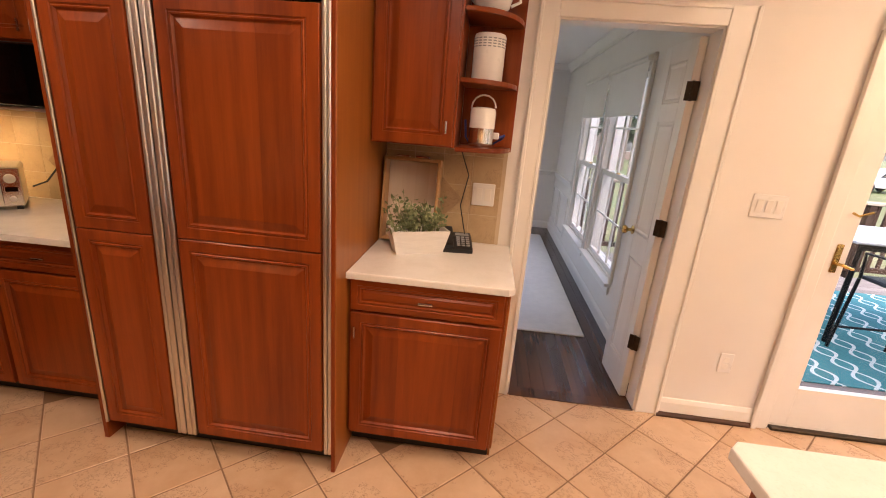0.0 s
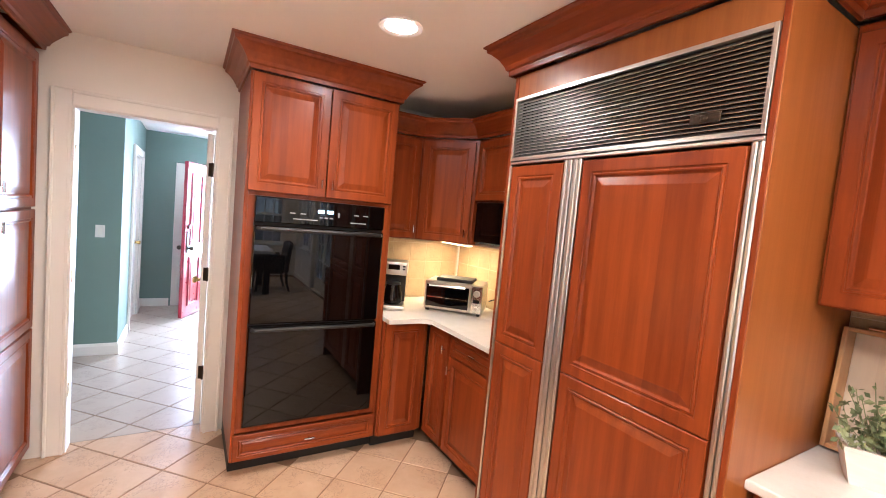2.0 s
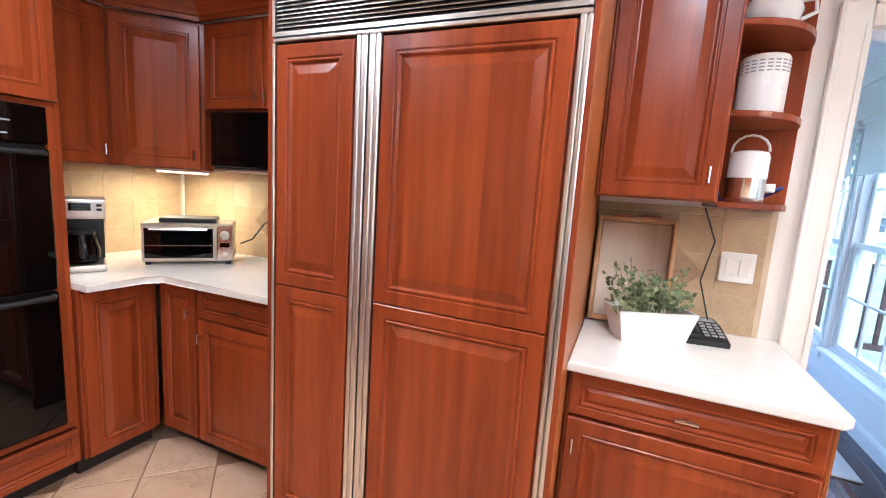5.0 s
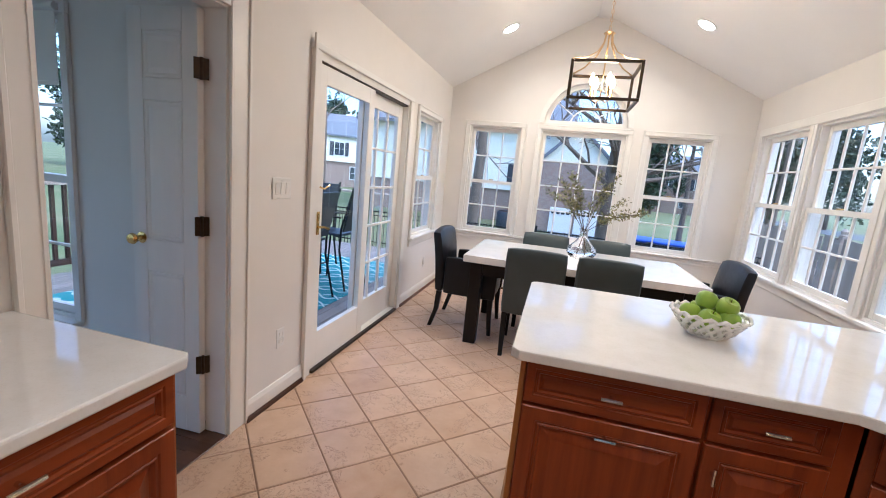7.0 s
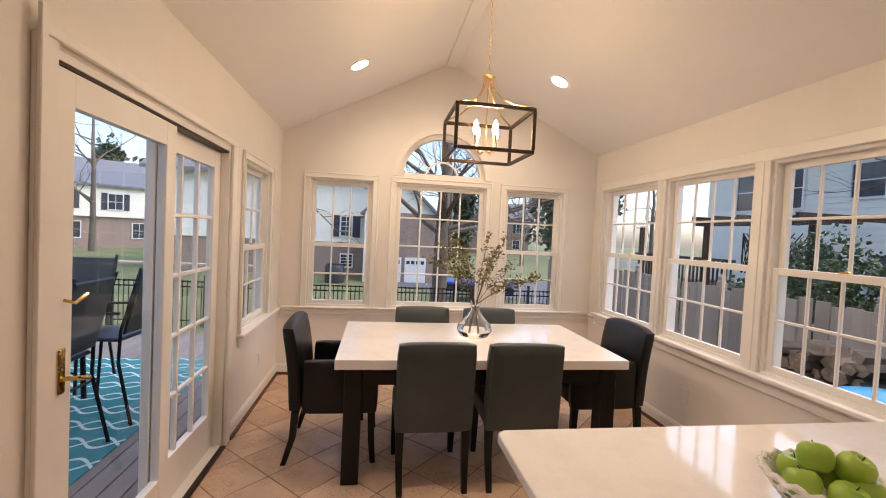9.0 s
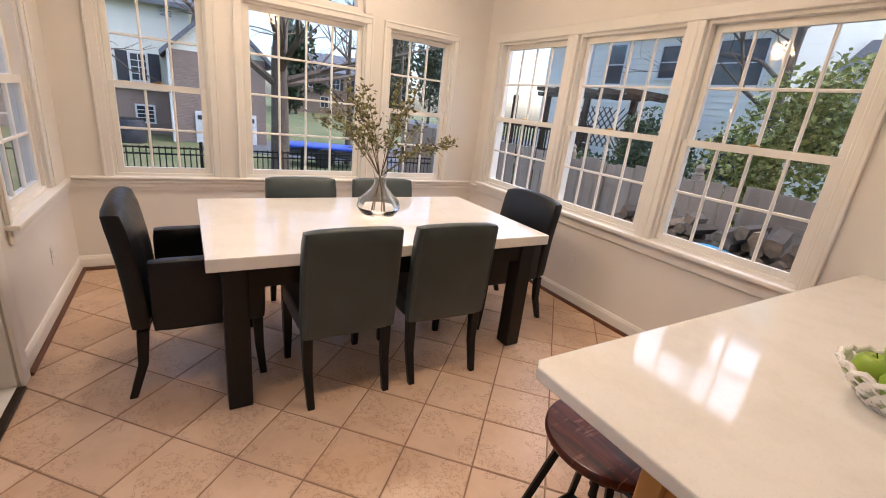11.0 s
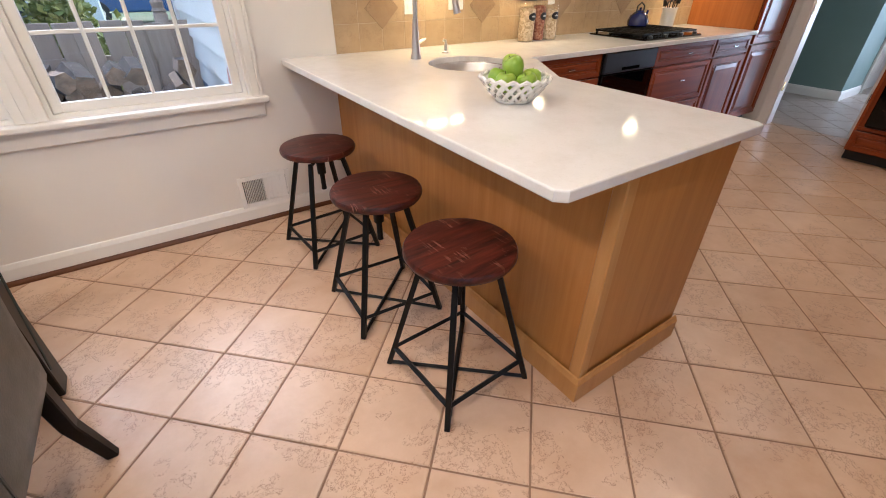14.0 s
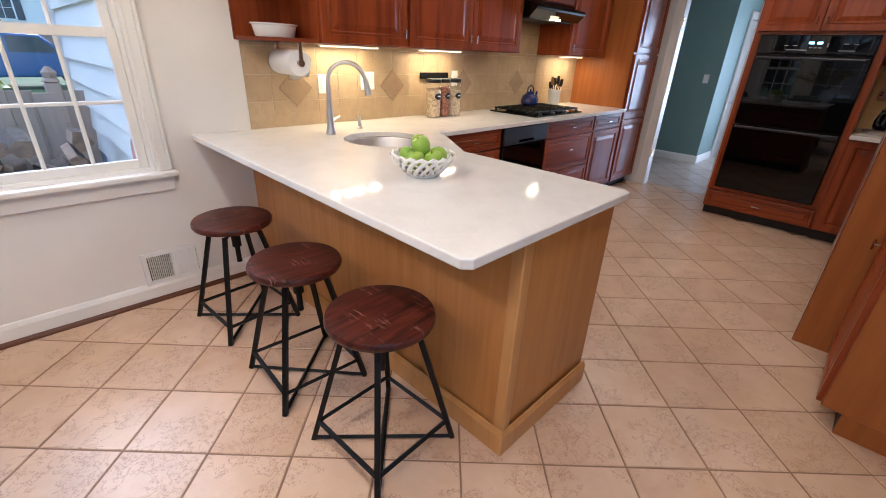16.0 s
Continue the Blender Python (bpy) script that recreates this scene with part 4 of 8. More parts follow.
for z0, z1 in ((0.905, 1.468), (0.305, 0.893)):
    dr = part("oven_door", bx(a, b, -D - 0.034, -D - 0.001, z0, z1, 0.006), M["black_gloss"], oven, "black glass oven door")
    part("handle", rod([(a + 0.02, -D - 0.036, z1 - 0.018), (a + 0.03, -D - 0.06, z1 - 0.016), (b - 0.03, -D - 0.06, z1 - 0.016), (b - 0.02, -D - 0.036, z1 - 0.018)], 0.012, 8), M["black_plastic"], dr, smooth=True)
M["lcd"] = plain("grey_print", (0.30, 0.31, 0.32), 0.4)
M["cyan"] = glow("oven_clock_light", (0.45, 0.8, 0.9), 1.2)
for k, (x0, x1, z0, z1, mt) in enumerate([(0.26, 0.40, 1.513, 1.519, "lcd"), (0.60, 0.70, 1.513, 1.519, "lcd"), (0.40, 0.435, 1.56, 1.578, "cyan"), (0.455, 0.49, 1.56, 1.578, "cyan"), (0.41, 0.43, 1.53, 1.538, "lcd"), (0.44, 0.46, 1.53, 1.538, "lcd"), (0.47, 0.49, 1.53, 1.538, "lcd"), (0.52, 0.53, 1.54, 1.57, "lcd"), (0.24, 0.27, 1.545, 1.551, "lcd"), (0.3, 0.33, 1.545, 1.551, "lcd"), (0.62, 0.65, 1.56, 1.566, "lcd"), (0.68, 0.71, 1.56, 1.566, "lcd")]):
    part("display_mark", bx(x0, x1, -D - 0.0288, -D - 0.0278, z0, z1), M[mt], oven)
crown([(WEST + 0.0, OY0), (WEST + D + 0.02, OY0), (WEST + D + 0.02, OY1), (WEST + 0.33, OY1)], "cherry crown moulding over the oven cabinet")

# corner run between the oven and the refrigerator
cabinet("base_cabinet", pose(WEST, OY1 + 0.001, 0, 0, 0, 90), 0.335, 0.64, 0.0, 0.882, [("door", 0.012, 0.30, 0.105, 0.87, None, 0)], "cherry corner base cabinet beside the oven", 0.098)
cabinet("base_cabinet", pose(WEST + 0.642, 0, 0), 0.286, 0.60, 0.0, 0.882, [("door", 0.03, 0.275, 0.105, 0.87, 0.245, 0.75)], "cherry corner base cabinet with one narrow door", 0.098)
cabinet("base_cabinet", pose(-1.69, 0, 0), 0.594, 0.60, 0.0, 0.882, [("drawer", 0.012, 0.575, 0.735, 0.875, 0.29, 0.805), ("door", 0.012, 0.575, 0.105, 0.722, 0.04, 0.64)], "cherry base cabinet with one drawer and one door", 0.098)
wt = thing("worktop", pose(0, 0, 0), "white quartz corner worktop between oven and refrigerator", "countertop")
part("slab", prism([(WEST + 0.002, OY1 + 0.003), (-1.905, OY1 + 0.003), (-1.905, -0.72), (-1.86, -0.655), (-1.096, -0.655), (-1.096, -0.002), (WEST + 0.002, -0.002)], 0.8825, COUNTER, 0.006, seg=2), M["quartz"], wt)
cabinet("wall_cabinet", pose(WEST, OY1 + 0.001, 0, 0, 0, 90), 0.34, 0.31, 1.425, 2.18, [("door", 0.012, 0.33, 1.43, 2.16, 0.30, 1.5)], "cherry wall cabinet beside the oven")
cc = thing("corner_wall_cabinet", pose(0, 0, 0), "cherry diagonal corner wall cabinet with one door", "cabinet")
a, b = Vector((WEST + 0.31, -0.613)), Vector((-2.007, -0.31))
part("body", prism([(WEST + 0.002, -0.613), (a.x, a.y), (b.x, b.y), (-2.007, -0.002), (WEST + 0.002, -0.002)], 1.425, 2.18), M["cherry"], cc)
ang = math.degrees(math.atan2(b.y - a.y, b.x - a.x))
L = (b - a).length
dm = pose(a.x, a.y, 0, 0, 0, ang)
d = part("door", ring_panel(L - 0.04, 0.73, RAISED, None, 0.02, 1.43, -0.022), M["cherry"], cc, m=dm)
pull(d, L - 0.05, -0.022, 1.5)
cabinet("wall_cabinet", pose(-2.005, 0, 0), 0.908, 0.31, 1.735, 2.18, [("door", 0.03, 0.43, 1.745, 2.16, 0.40, 1.80), ("door", 0.436, 0.86, 1.745, 2.16, 0.466, 1.80)], "cherry wall cabinet above the microwave")
solid("crown_moulding", sweep([(WEST + 0.33, OY1 + 0.004), (WEST + 0.33, -0.62), (-2.0, -0.332), (-1.098, -0.332)], [(o * 0.85, 2.181 + (z - 2.3) * 0.9) for o, z in CROWN]), M["cherry_h"], "cherry crown moulding over the corner wall cabinets", "moulding")
mw = thing("microwave", pose(-1.92, 0, 1.425), "black microwave oven under the wall cabinet", "microwave")
part("case", bx(0.0, 0.62, -0.33, -0.003, 0.02, 0.308, 0.004), M["black_plastic"], mw)
part("door", bx(0.004, 0.45, -0.352, -0.3305, 0.024, 0.302, 0.006), M["black_gloss"], mw)
part("control_panel", bx(0.454, 0.616, -0.352, -0.3305, 0.024, 0.302, 0.006), M["black_plastic"], mw)
part("vent_strip", bx(0.01, 0.61, -0.34, -0.02, 0.002, 0.0195, 0.003), M["steel"], mw)

# south run
SY = SOUTH
at_south = lambda x: pose(x, SY, 0, 0, 0, 180)
DEP = 0.62
cabinet("base_cabinet", at_south(0.86), 0.72, DEP, 0.0, 0.882, [("drawer", 0.06, 0.70, 0.735, 0.875, 0.38, 0.805), ("door", 0.06, 0.378, 0.105, 0.722, 0.345, 0.64), ("door", 0.384, 0.70, 0.105, 0.722, 0.42, 0.64)], "cherry base cabinet with drawer beside the dishwasher", 0.098)
dw = thing("dishwasher", at_south(0.138), "black built-in dishwasher between cherry cabinets", "dishwasher")
part("body", bx(0.0, 0.605, -DEP, -0.02, 0.1, 0.88), M["kick"], dw)
part("door", bx(0.004, 0.601, -DEP - 0.03, -DEP - 0.001, 0.12, 0.735, 0.006), M["black_gloss"], dw)
part("control_panel", bx(0.004, 0.601, -DEP - 0.034, -DEP - 0.001, 0.74, 0.878, 0.008), M["black_plastic"], dw)
part("handle_slot", bx(0.2, 0.4, -DEP - 0.037, -DEP - 0.0345, 0.755, 0.775, 0.001), M["black_gloss"], dw)
part("toe_kick", bx(0.0, 0.605, -DEP + 0.06, -0.03, 0.0, 0.099), M["kick"], dw)
cabinet("drawer_cabinet", at_south(-0.470), 0.85, DEP, 0.0, 0.882, [("drawer", 0.012, 0.838, 0.735, 0.875, 0.425, 0.805), ("drawer", 0.012, 0.838, 0.42, 0.722, 0.425, 0.60), ("drawer", 0.012, 0.838, 0.105, 0.408, 0.425, 0.29)], "cherry cabinet with three wide drawers under the cooktop", 0.098)
cabinet("base_cabinet", at_south(-1.322), 0.605, DEP, 0.0, 0.882, [("drawer", 0.012, 0.593, 0.735, 0.875, 0.3, 0.805), ("door", 0.012, 0.593, 0.105, 0.722, 0.05, 0.64)], "cherry base cabinet with one drawer and one door", 0.098)
pn = cabinet("pantry_cabinet", at_south(-1.93), 0.625, 0.63, 0.0, 2.30, [("door", 0.02, 0.605, 1.46, 2.27, 0.06, 1.56), ("door", 0.02, 0.605, 0.80, 1.445, 0.06, 1.38), ("door", 0.02, 0.605, 0.11, 0.79, None, 0)], "tall cherry pantry cabinet with raised-panel doors", 0.098)
crown([(-0.37, SY + 0.352), (-1.915, SY + 0.352), (-1.915, SY + 0.655), (-2.57, SY + 0.655), (-2.57, SY + 0.02)], "cherry crown moulding over the pantry")
crown([(1.80, SY + 0.002), (1.73, SY + 0.25), (1.47, SY + 0.352), (-0.369, SY + 0.352)], "cherry crown moulding over the wall cabinets")
# wall cabinets
UZ = 1.40
cabinet("wall_cabinet", at_south(1.47), 0.632, 0.33, UZ, 2.30, [("door", 0.012, 0.62, UZ + 0.005, 2.27, 0.59, UZ + 0.075)], "cherry wall cabinet with one wide raised-panel door")
cabinet("wall_cabinet", at_south(0.836), 1.204, 0.33, UZ, 2.30, [("door", 0.012, 0.600, UZ + 0.005, 2.27, 0.572, UZ + 0.075), ("door", 0.606, 1.192, UZ + 0.005, 2.27, 0.636, UZ + 0.075)], "cherry wall cabinet with two raised-panel doors")
cabinet("wall_cabinet", at_south(-0.37), 0.76, 0.33, 1.80, 2.30, [("door", 0.012, 0.377, 1.805, 2.27, 0.35, 1.87), ("door", 0.383, 0.748, 1.805, 2.27, 0.41, 1.87)], "cherry wall cabinet with two short doors over the hood")
cabinet("wall_cabinet", at_south(-1.132), 0.78, 0.33, UZ, 2.30, [("door", 0.012, 0.70, UZ + 0.005, 2.27, 0.05, UZ + 0.075)], "cherry wall cabinet beside the pantry")
hd = thing("range_hood", at_south(-0.372), "black slide-out range hood under the short cabinet", "range hood")
bm = prism([(-0.46, 0.055), (-0.47, 0.07), (-0.46, 0.09), (-0.33, 0.13), (-0.01, 0.13), (-0.01, 0.0), (-0.40, 0.0)], 0.0, 0.756)
part("canopy", turned(bm, Matrix(((0, 0, 1, 0.0), (1, 0, 0, 0), (0, 1, 0, 1.668), (0, 0, 0, 1)))), M["black_gloss"], hd)
part("filter", bx(0.05, 0.70, -0.36, -0.06, 1.660, 1.6675, 0.002), M["black_plastic"], hd)
M["warm_glow"] = glow("warm_lamp", (1.0, 0.70, 0.32), 4)
part("hood_lamp", bx(0.30, 0.42, -0.43, -0.39, 1.664, 1.675, 0.003), M["warm_glow"], hd)
es = thing("corner_shelf", at_south(1.80), "open cherry end shelf unit with curved shelves", "shelf")
part("back_panel", bx(0.0, 0.328, -0.011, -0.001, UZ - 0.0, 2.299), M["cherry"], es)
for z in (UZ, 1.685, 1.965, 2.25):
    quarter_shelf(es, 0.328, 0.30, 0.32, z, -1)
# under-cabinet strips
for x, n in ((1.35, 0), (0.55, 1), (-1.35, 2)):
    s = thing("under_cabinet_light", at_south(x), "slim warm light strip under the wall cabinet", "lamp", "under-cabinet lights")
    part("housing", bx(0.0, 0.42, -0.16, -0.11, UZ - 0.012, UZ - 0.001, 0.003), M["white_plastic"], s)
    part("diffuser", bx(0.01, 0.41, -0.155, -0.115, UZ - 0.0145, UZ - 0.0123, 0.001), M["warm_glow"], s)
s = thing("under_cabinet_light", pose(-2.45, -0.1, 0), "slim warm light strip under the corner wall cabinet", "lamp", "under-cabinet lights")
part("housing", bx(0.0, 0.40, -0.20, -0.15, 1.407, 1.424, 0.003), M["white_plastic"], s)
part("diffuser", bx(0.01, 0.39, -0.195, -0.155, 1.404, 1.4065, 0.001), M["warm_glow"], s)


def strip_lamp(x, y, z, w, d, watts, col=(1.0, 0.74, 0.36)):
    l = bpy.data.lights.new("strip_lamp", "AREA")
    l.shape, l.size, l.size_y, l.energy, l.color = "RECTANGLE", w, d, watts, col
    o = new("strip_lamp", l)
    o.matrix_world = Matrix.Translation((x, y, z))


for x in (1.14, 0.34, -1.56):
    strip_lamp(x, SY + 0.135, UZ - 0.017, 0.40, 0.04, STRIP)
strip_lamp(-2.25, -0.275, 1.402, 0.38, 0.04, STRIP * 0.75)
strip_lamp(-0.73, SY + 0.41, 1.655, 0.12, 0.05, STRIP * 0.5)

# the peninsula
PX0, PX1, PY = 1.18, 1.80, -1.432
M["maple_post"] = wood("honey_solid_wood", (0.42, 0.19, 0.05), (0.62, 0.34, 0.11), board=0.6, tone=0.15, rough=0.4)
pen = thing("peninsula_cabinet", pose(0, 0, 0), "honey-coloured veneer peninsula with cherry drawers on the kitchen side", "cabinet")
part("back_panel", bx(PX1 - 0.018, PX1, SY + 0.001, PY, 0.0, 0.882, 0.002), M["maple"], pen)
part("end_panel", bx(PX0 + 0.02, PX1 - 0.0185, PY - 0.018, PY, 0.0, 0.882, 0.002), M["maple"], pen)
part("corner_post", bx(PX1 - 0.038, PX1 + 0.009, PY - 0.038, PY + 0.009, 0.0, 0.882, 0.004), M["maple_post"], pen, "lighter solid corner post")
part("carcass", bx(PX0 + 0.02, PX1 - 0.019, -2.34, PY - 0.019, 0.1, 0.88), M["cherry"], pen)
part("carcass", bx(PX0 + 0.02, PX1 - 0.019, SY + 0.001, -2.341, 0.1, 0.62), M["cherry"], pen)
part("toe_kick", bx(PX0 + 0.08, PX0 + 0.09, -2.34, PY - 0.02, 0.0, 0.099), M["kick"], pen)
PLINTH = [(0.0, 0.0), (0.014, 0.0), (0.014, 0.085), (0.009, 0.095), (0.006, 0.104), (0.0, 0.107)]
part("plinth", sweep([(PX1 + 0.0095, SY + 0.03), (PX1 + 0.0095, PY + 0.0095), (PX0 + 0.02, PY + 0.0095)], PLINTH), M["maple_post"], pen)
west = pose(PX0 + 0.02, PY - 0.01, 0, 0, 0, -90)
for kind, x0, x1, a, b, px, pz in [("drawer", 0.012, 0.522, 0.735, 0.875, 0.265, 0.805), ("door", 0.012, 0.522, 0.105, 0.722, None, 0), ("drawer", 0.535, 0.84, 0.735, 0.875, 0.69, 0.805), ("door", 0.535, 0.84, 0.105, 0.722, 0.565, 0.64)]:
    bm = ring_panel(x1 - x0, b - a, DRAWER if kind == "drawer" else RAISED, None, x0, a, -0.0205)
    d = part(kind, bm, M["cherry_h" if kind == "drawer" else "cherry"], pen, m=west)
    if px is not None:
        pull(d, px, -0.0205, pz, kind == "door")
    elif kind == "door":
        pull(d, 0.265, -0.0205, 0.675, False)
# diagonal sink front
a, b = Vector((1.19, -2.345)), Vector((0.885, -2.815))
ang = math.degrees(math.atan2(b.y - a.y, b.x - a.x))
sf = thing("sink_cabinet", pose(a.x, a.y, 0, 0, 0, ang), "cherry diagonal sink cabinet front in the corner", "cabinet")
Ls = (b - a).length
part("body", bx(0.0, Ls, 0.001, 0.03, 0.1, 0.88, 0.002), M["cherry"], sf)
part("toe_kick", bx(0.0, Ls, 0.06, 0.07, 0.0, 0.099), M["kick"], sf)
part("false_drawer", ring_panel(Ls - 0.06, 0.14, DRAWER, None, 0.03, 0.735, -0.02), M["cherry_h"], sf)
d = part("door", ring_panel(Ls - 0.06, 0.617, RAISED, None, 0.03, 0.105, -0.02), M["cherry"], sf)
pull(d, 0.06, -0.02, 0.64)

# south and peninsula worktop with a round sink cut through
SINK = (1.27, -2.80, 0.235)


def worktop_slab():
    out = [(-1.926, SY + 0.002), (2.10, SY + 0.002), (2.10, -1.425), (2.075, -1.40), (1.16, -1.40), (1.135, -1.425), (1.145, -2.29), (1.115, -2.335), (0.88, -2.70), (0.862, -2.775), (-1.928, -2.775)]
    n = 40
    hole = [(SINK[0] + SINK[2] * math.cos(2 * math.pi * i / n), SINK[1] + SINK[2] * math.sin(2 * math.pi * i / n)) for i in range(n)]
    bm = bmesh.new()
    for z in (0.8825, COUNTER):
        rings = []
        for loop in (out, hole):
            vs = [bm.verts.new((x, y, z)) for x, y in loop]
            rings += [bm.edges.new((vs[i], vs[(i + 1) % len(vs)])) for i in range(len(vs))]
        bmesh.ops.triangle_fill(bm, use_beauty=True, use_dissolve=False, edges=rings)
    bm.verts.ensure_lookup_table()
    k = len(out) + n
    for loop, off in ((out, 0), (hole, len(out))):
        for i in range(len(loop)):
            j = (i + 1) % len(loop)
            q = [bm.verts[off + i], bm.verts[off + j], bm.verts[k + off + j], bm.verts[k + off + i]]
            bm.faces.new(q)
    bmesh.ops.recalc_face_normals(bm, faces=bm.faces)
    rim = [e for e in bm.edges if len(e.link_faces) == 2 and e.calc_face_angle(0) > 1.2 and abs(e.verts[0].co.z - e.verts[1].co.z) < 1e-4]
    bmesh.ops.bevel(bm, geom=rim, offset=0.005, segments=2, affect="EDGES", profile=0.5)
    return bm


pe = thing("pantry_end_panel", pose(0, 0, 0), "amber veneer end panel on the pantry cabinet", "cabinet")
part("panel", bx(-1.9285, -1.9185, SY + 0.003, SY + 0.628, COUNTER + 0.001, 2.299, 0.002), M["veneer"], pe)
wt = thing("worktop", pose(0, 0, 0), "white quartz worktop along the south wall and peninsula", "countertop")
part("slab", worktop_slab(), M["quartz"], wt)
sk = thing("sink", pose(SINK[0], SINK[1], 0), "round stainless steel undermount sink", "sink")
r = SINK[2]
part("bowl", lathe([(r + 0.012, 0.879), (r + 0.003, 0.8815), (r - 0.004, 0.87), (r - 0.008, 0.74), (r - 0.03, 0.70), (r - 0.09, 0.685), (0.03, 0.68), (0.001, 0.68)], 40, cap=False), M["steel"], sk, smooth=True)
part("drain", lathe([(0.05, 0.6815), (0.045, 0.685), (0.03, 0.682), (0.002, 0.681)], 20, cap=False), M["chrome"], sk, smooth=True)
fc = thing("faucet", pose(1.455, -3.08, COUNTER, 0, 0, -35), "brushed steel gooseneck kitchen faucet behind the sink", "faucet")
part("base", lathe([(0.03, 0), (0.03, 0.01), (0.024, 0.03), (0.021, 0.09), (0.017, 0.15), (0.014, 0.2)], 20), M["steel"], fc, smooth=True)
arc = [(0, 0, 0.2), (0, 0, 0.29)] + [(-0.105 + 0.105 * math.cos(math.pi * i / 12), 0, 0.29 + 0.105 * math.sin(math.pi * i / 12)) for i in range(1, 12)]
part("neck", rod(arc + [(-0.212, 0, 0.30)], 0.0125, 12), M["steel"], fc, smooth=True)
part("spray_head", rod([(-0.211, 0, 0.31), (-0.216, 0, 0.275), (-0.224, 0, 0.235), (-0.226, 0, 0.225)], 0.015, 12, taper=1.35), M["steel"], fc, smooth=True)
part("lever", rod([(0, 0.0, 0.07), (-0.03, -0.035, 0.085), (-0.05, -0.075, 0.092)], 0.009, 8, taper=0.6), M["steel"], fc, smooth=True)
sd_ = thing("soap_dispenser", pose(1.19, -3.17, COUNTER, 0, 0, 70), "small brushed steel soap pump on the worktop", "soap dispenser")
part("base", lathe([(0.022, 0), (0.022, 0.006), (0.012, 0.012), (0.010, 0.05)], 16), M["steel"], sd_, smooth=True)
part("pump", rod([(0, 0, 0.05), (0, 0, 0.066), (-0.05, 0, 0.066), (-0.058, 0, 0.058)], 0.007, 8), M["steel"], sd_, smooth=True)
ck = thing("cooktop", pose(-0.73, SY + 0.345, COUNTER), "black gas cooktop with cast-iron grates", "cooktop")
part("plate", bx(-0.38, 0.38, -0.255, 0.255, 0.0, 0.012, 0.004), M["black_gloss"], ck)
for gx in (-0.25, 0.0, 0.25):
    g = bmesh.new()
    for y in (-0.21, 0.21):
        bx(gx - 0.11, gx + 0.11, y - 0.006, y + 0.006, 0.03, 0.044, 0.003, g)
    for x in (-0.108, -0.036, 0.036, 0.108):
        bx(gx + x - 0.006, gx + x + 0.006, -0.204, 0.204, 0.031, 0.0435, 0.003, g)
    for x in (-0.105, 0.105):
        for y in (-0.2, 0.2):
            bx(gx + x - 0.006, gx + x + 0.006, y - 0.006, y + 0.006, 0.0125, 0.0305, 0, g)
    part("grate", g, M["iron"], ck)
    for y in (-0.11, 0.11):
        part("burner", lathe([(0.045, 0.0125), (0.045, 0.02), (0.03, 0.024), (0.028, 0.029), (0.002, 0.03)], 18, None, gx, y), M["iron"], ck, smooth=True)
for i in range(4):
    part("knob", lathe([(0.018, 0.0125), (0.016, 0.03), (0.004, 0.032)], 14, None, -0.3 + i * 0.2, 0.235), M["black_plastic"], ck, smooth=True)


# ---------- dining table and chairs ----------
M["black_wood"] = wood("ebonised_wood", (0.004, 0.0035, 0.0035), (0.011, 0.009, 0.008), rough=0.42, board=0.5, coat=0.1)
M["black_leather"] = plain("black_leather", (0.005, 0.005, 0.006), 0.38, var=0.3, scale=9, bump=0.35, bscale=130, coat=0.05, spec=0.35)
M["green_leather"] = plain("grey_green_leather", (0.045, 0.060, 0.060), 0.42, var=0.12, scale=7, bump=0.3, bscale=150, coat=0.1)

tb = thing("dining_table", pose(0, 0, 0), "rectangular dining table with thick white quartz top on black legs", "table")
TX0, TX1, TY0, TY1 = 3.31, 4.39, -2.64, -0.78
part("tabletop", bx(TX0, TX1, TY0, TY1, 0.715, 0.775, 0.006, seg=2), M["quartz"], tb)
bm = bx(TX0 + 0.06, TX1 - 0.06, TY0 + 0.06, TY0 + 0.085, 0.605, 0.7145)
bx(TX0 + 0.06, TX1 - 0.06, TY1 - 0.085, TY1 - 0.06, 0.605, 0.7145, 0, bm)
bx(TX0 + 0.06, TX0 + 0.085, TY0 + 0.0855, TY1 - 0.0855, 0.605, 0.7145, 0, bm), bx(TX1 - 0.085, TX1 - 0.06, TY0 + 0.0855, TY1 - 0.0855, 0.605, 0.7145, 0, bm)
part("apron", bm, M["black_wood"], tb)
for x in (TX0 + 0.095, TX1 - 0.095):
    for y in (TY0 + 0.11, TY1 - 0.11):
        part("leg", bx(x - 0.052, x + 0.052, y - 0.052, y + 0.052, 0.0, 0.7145, 0.004), M["black_wood"], tb)


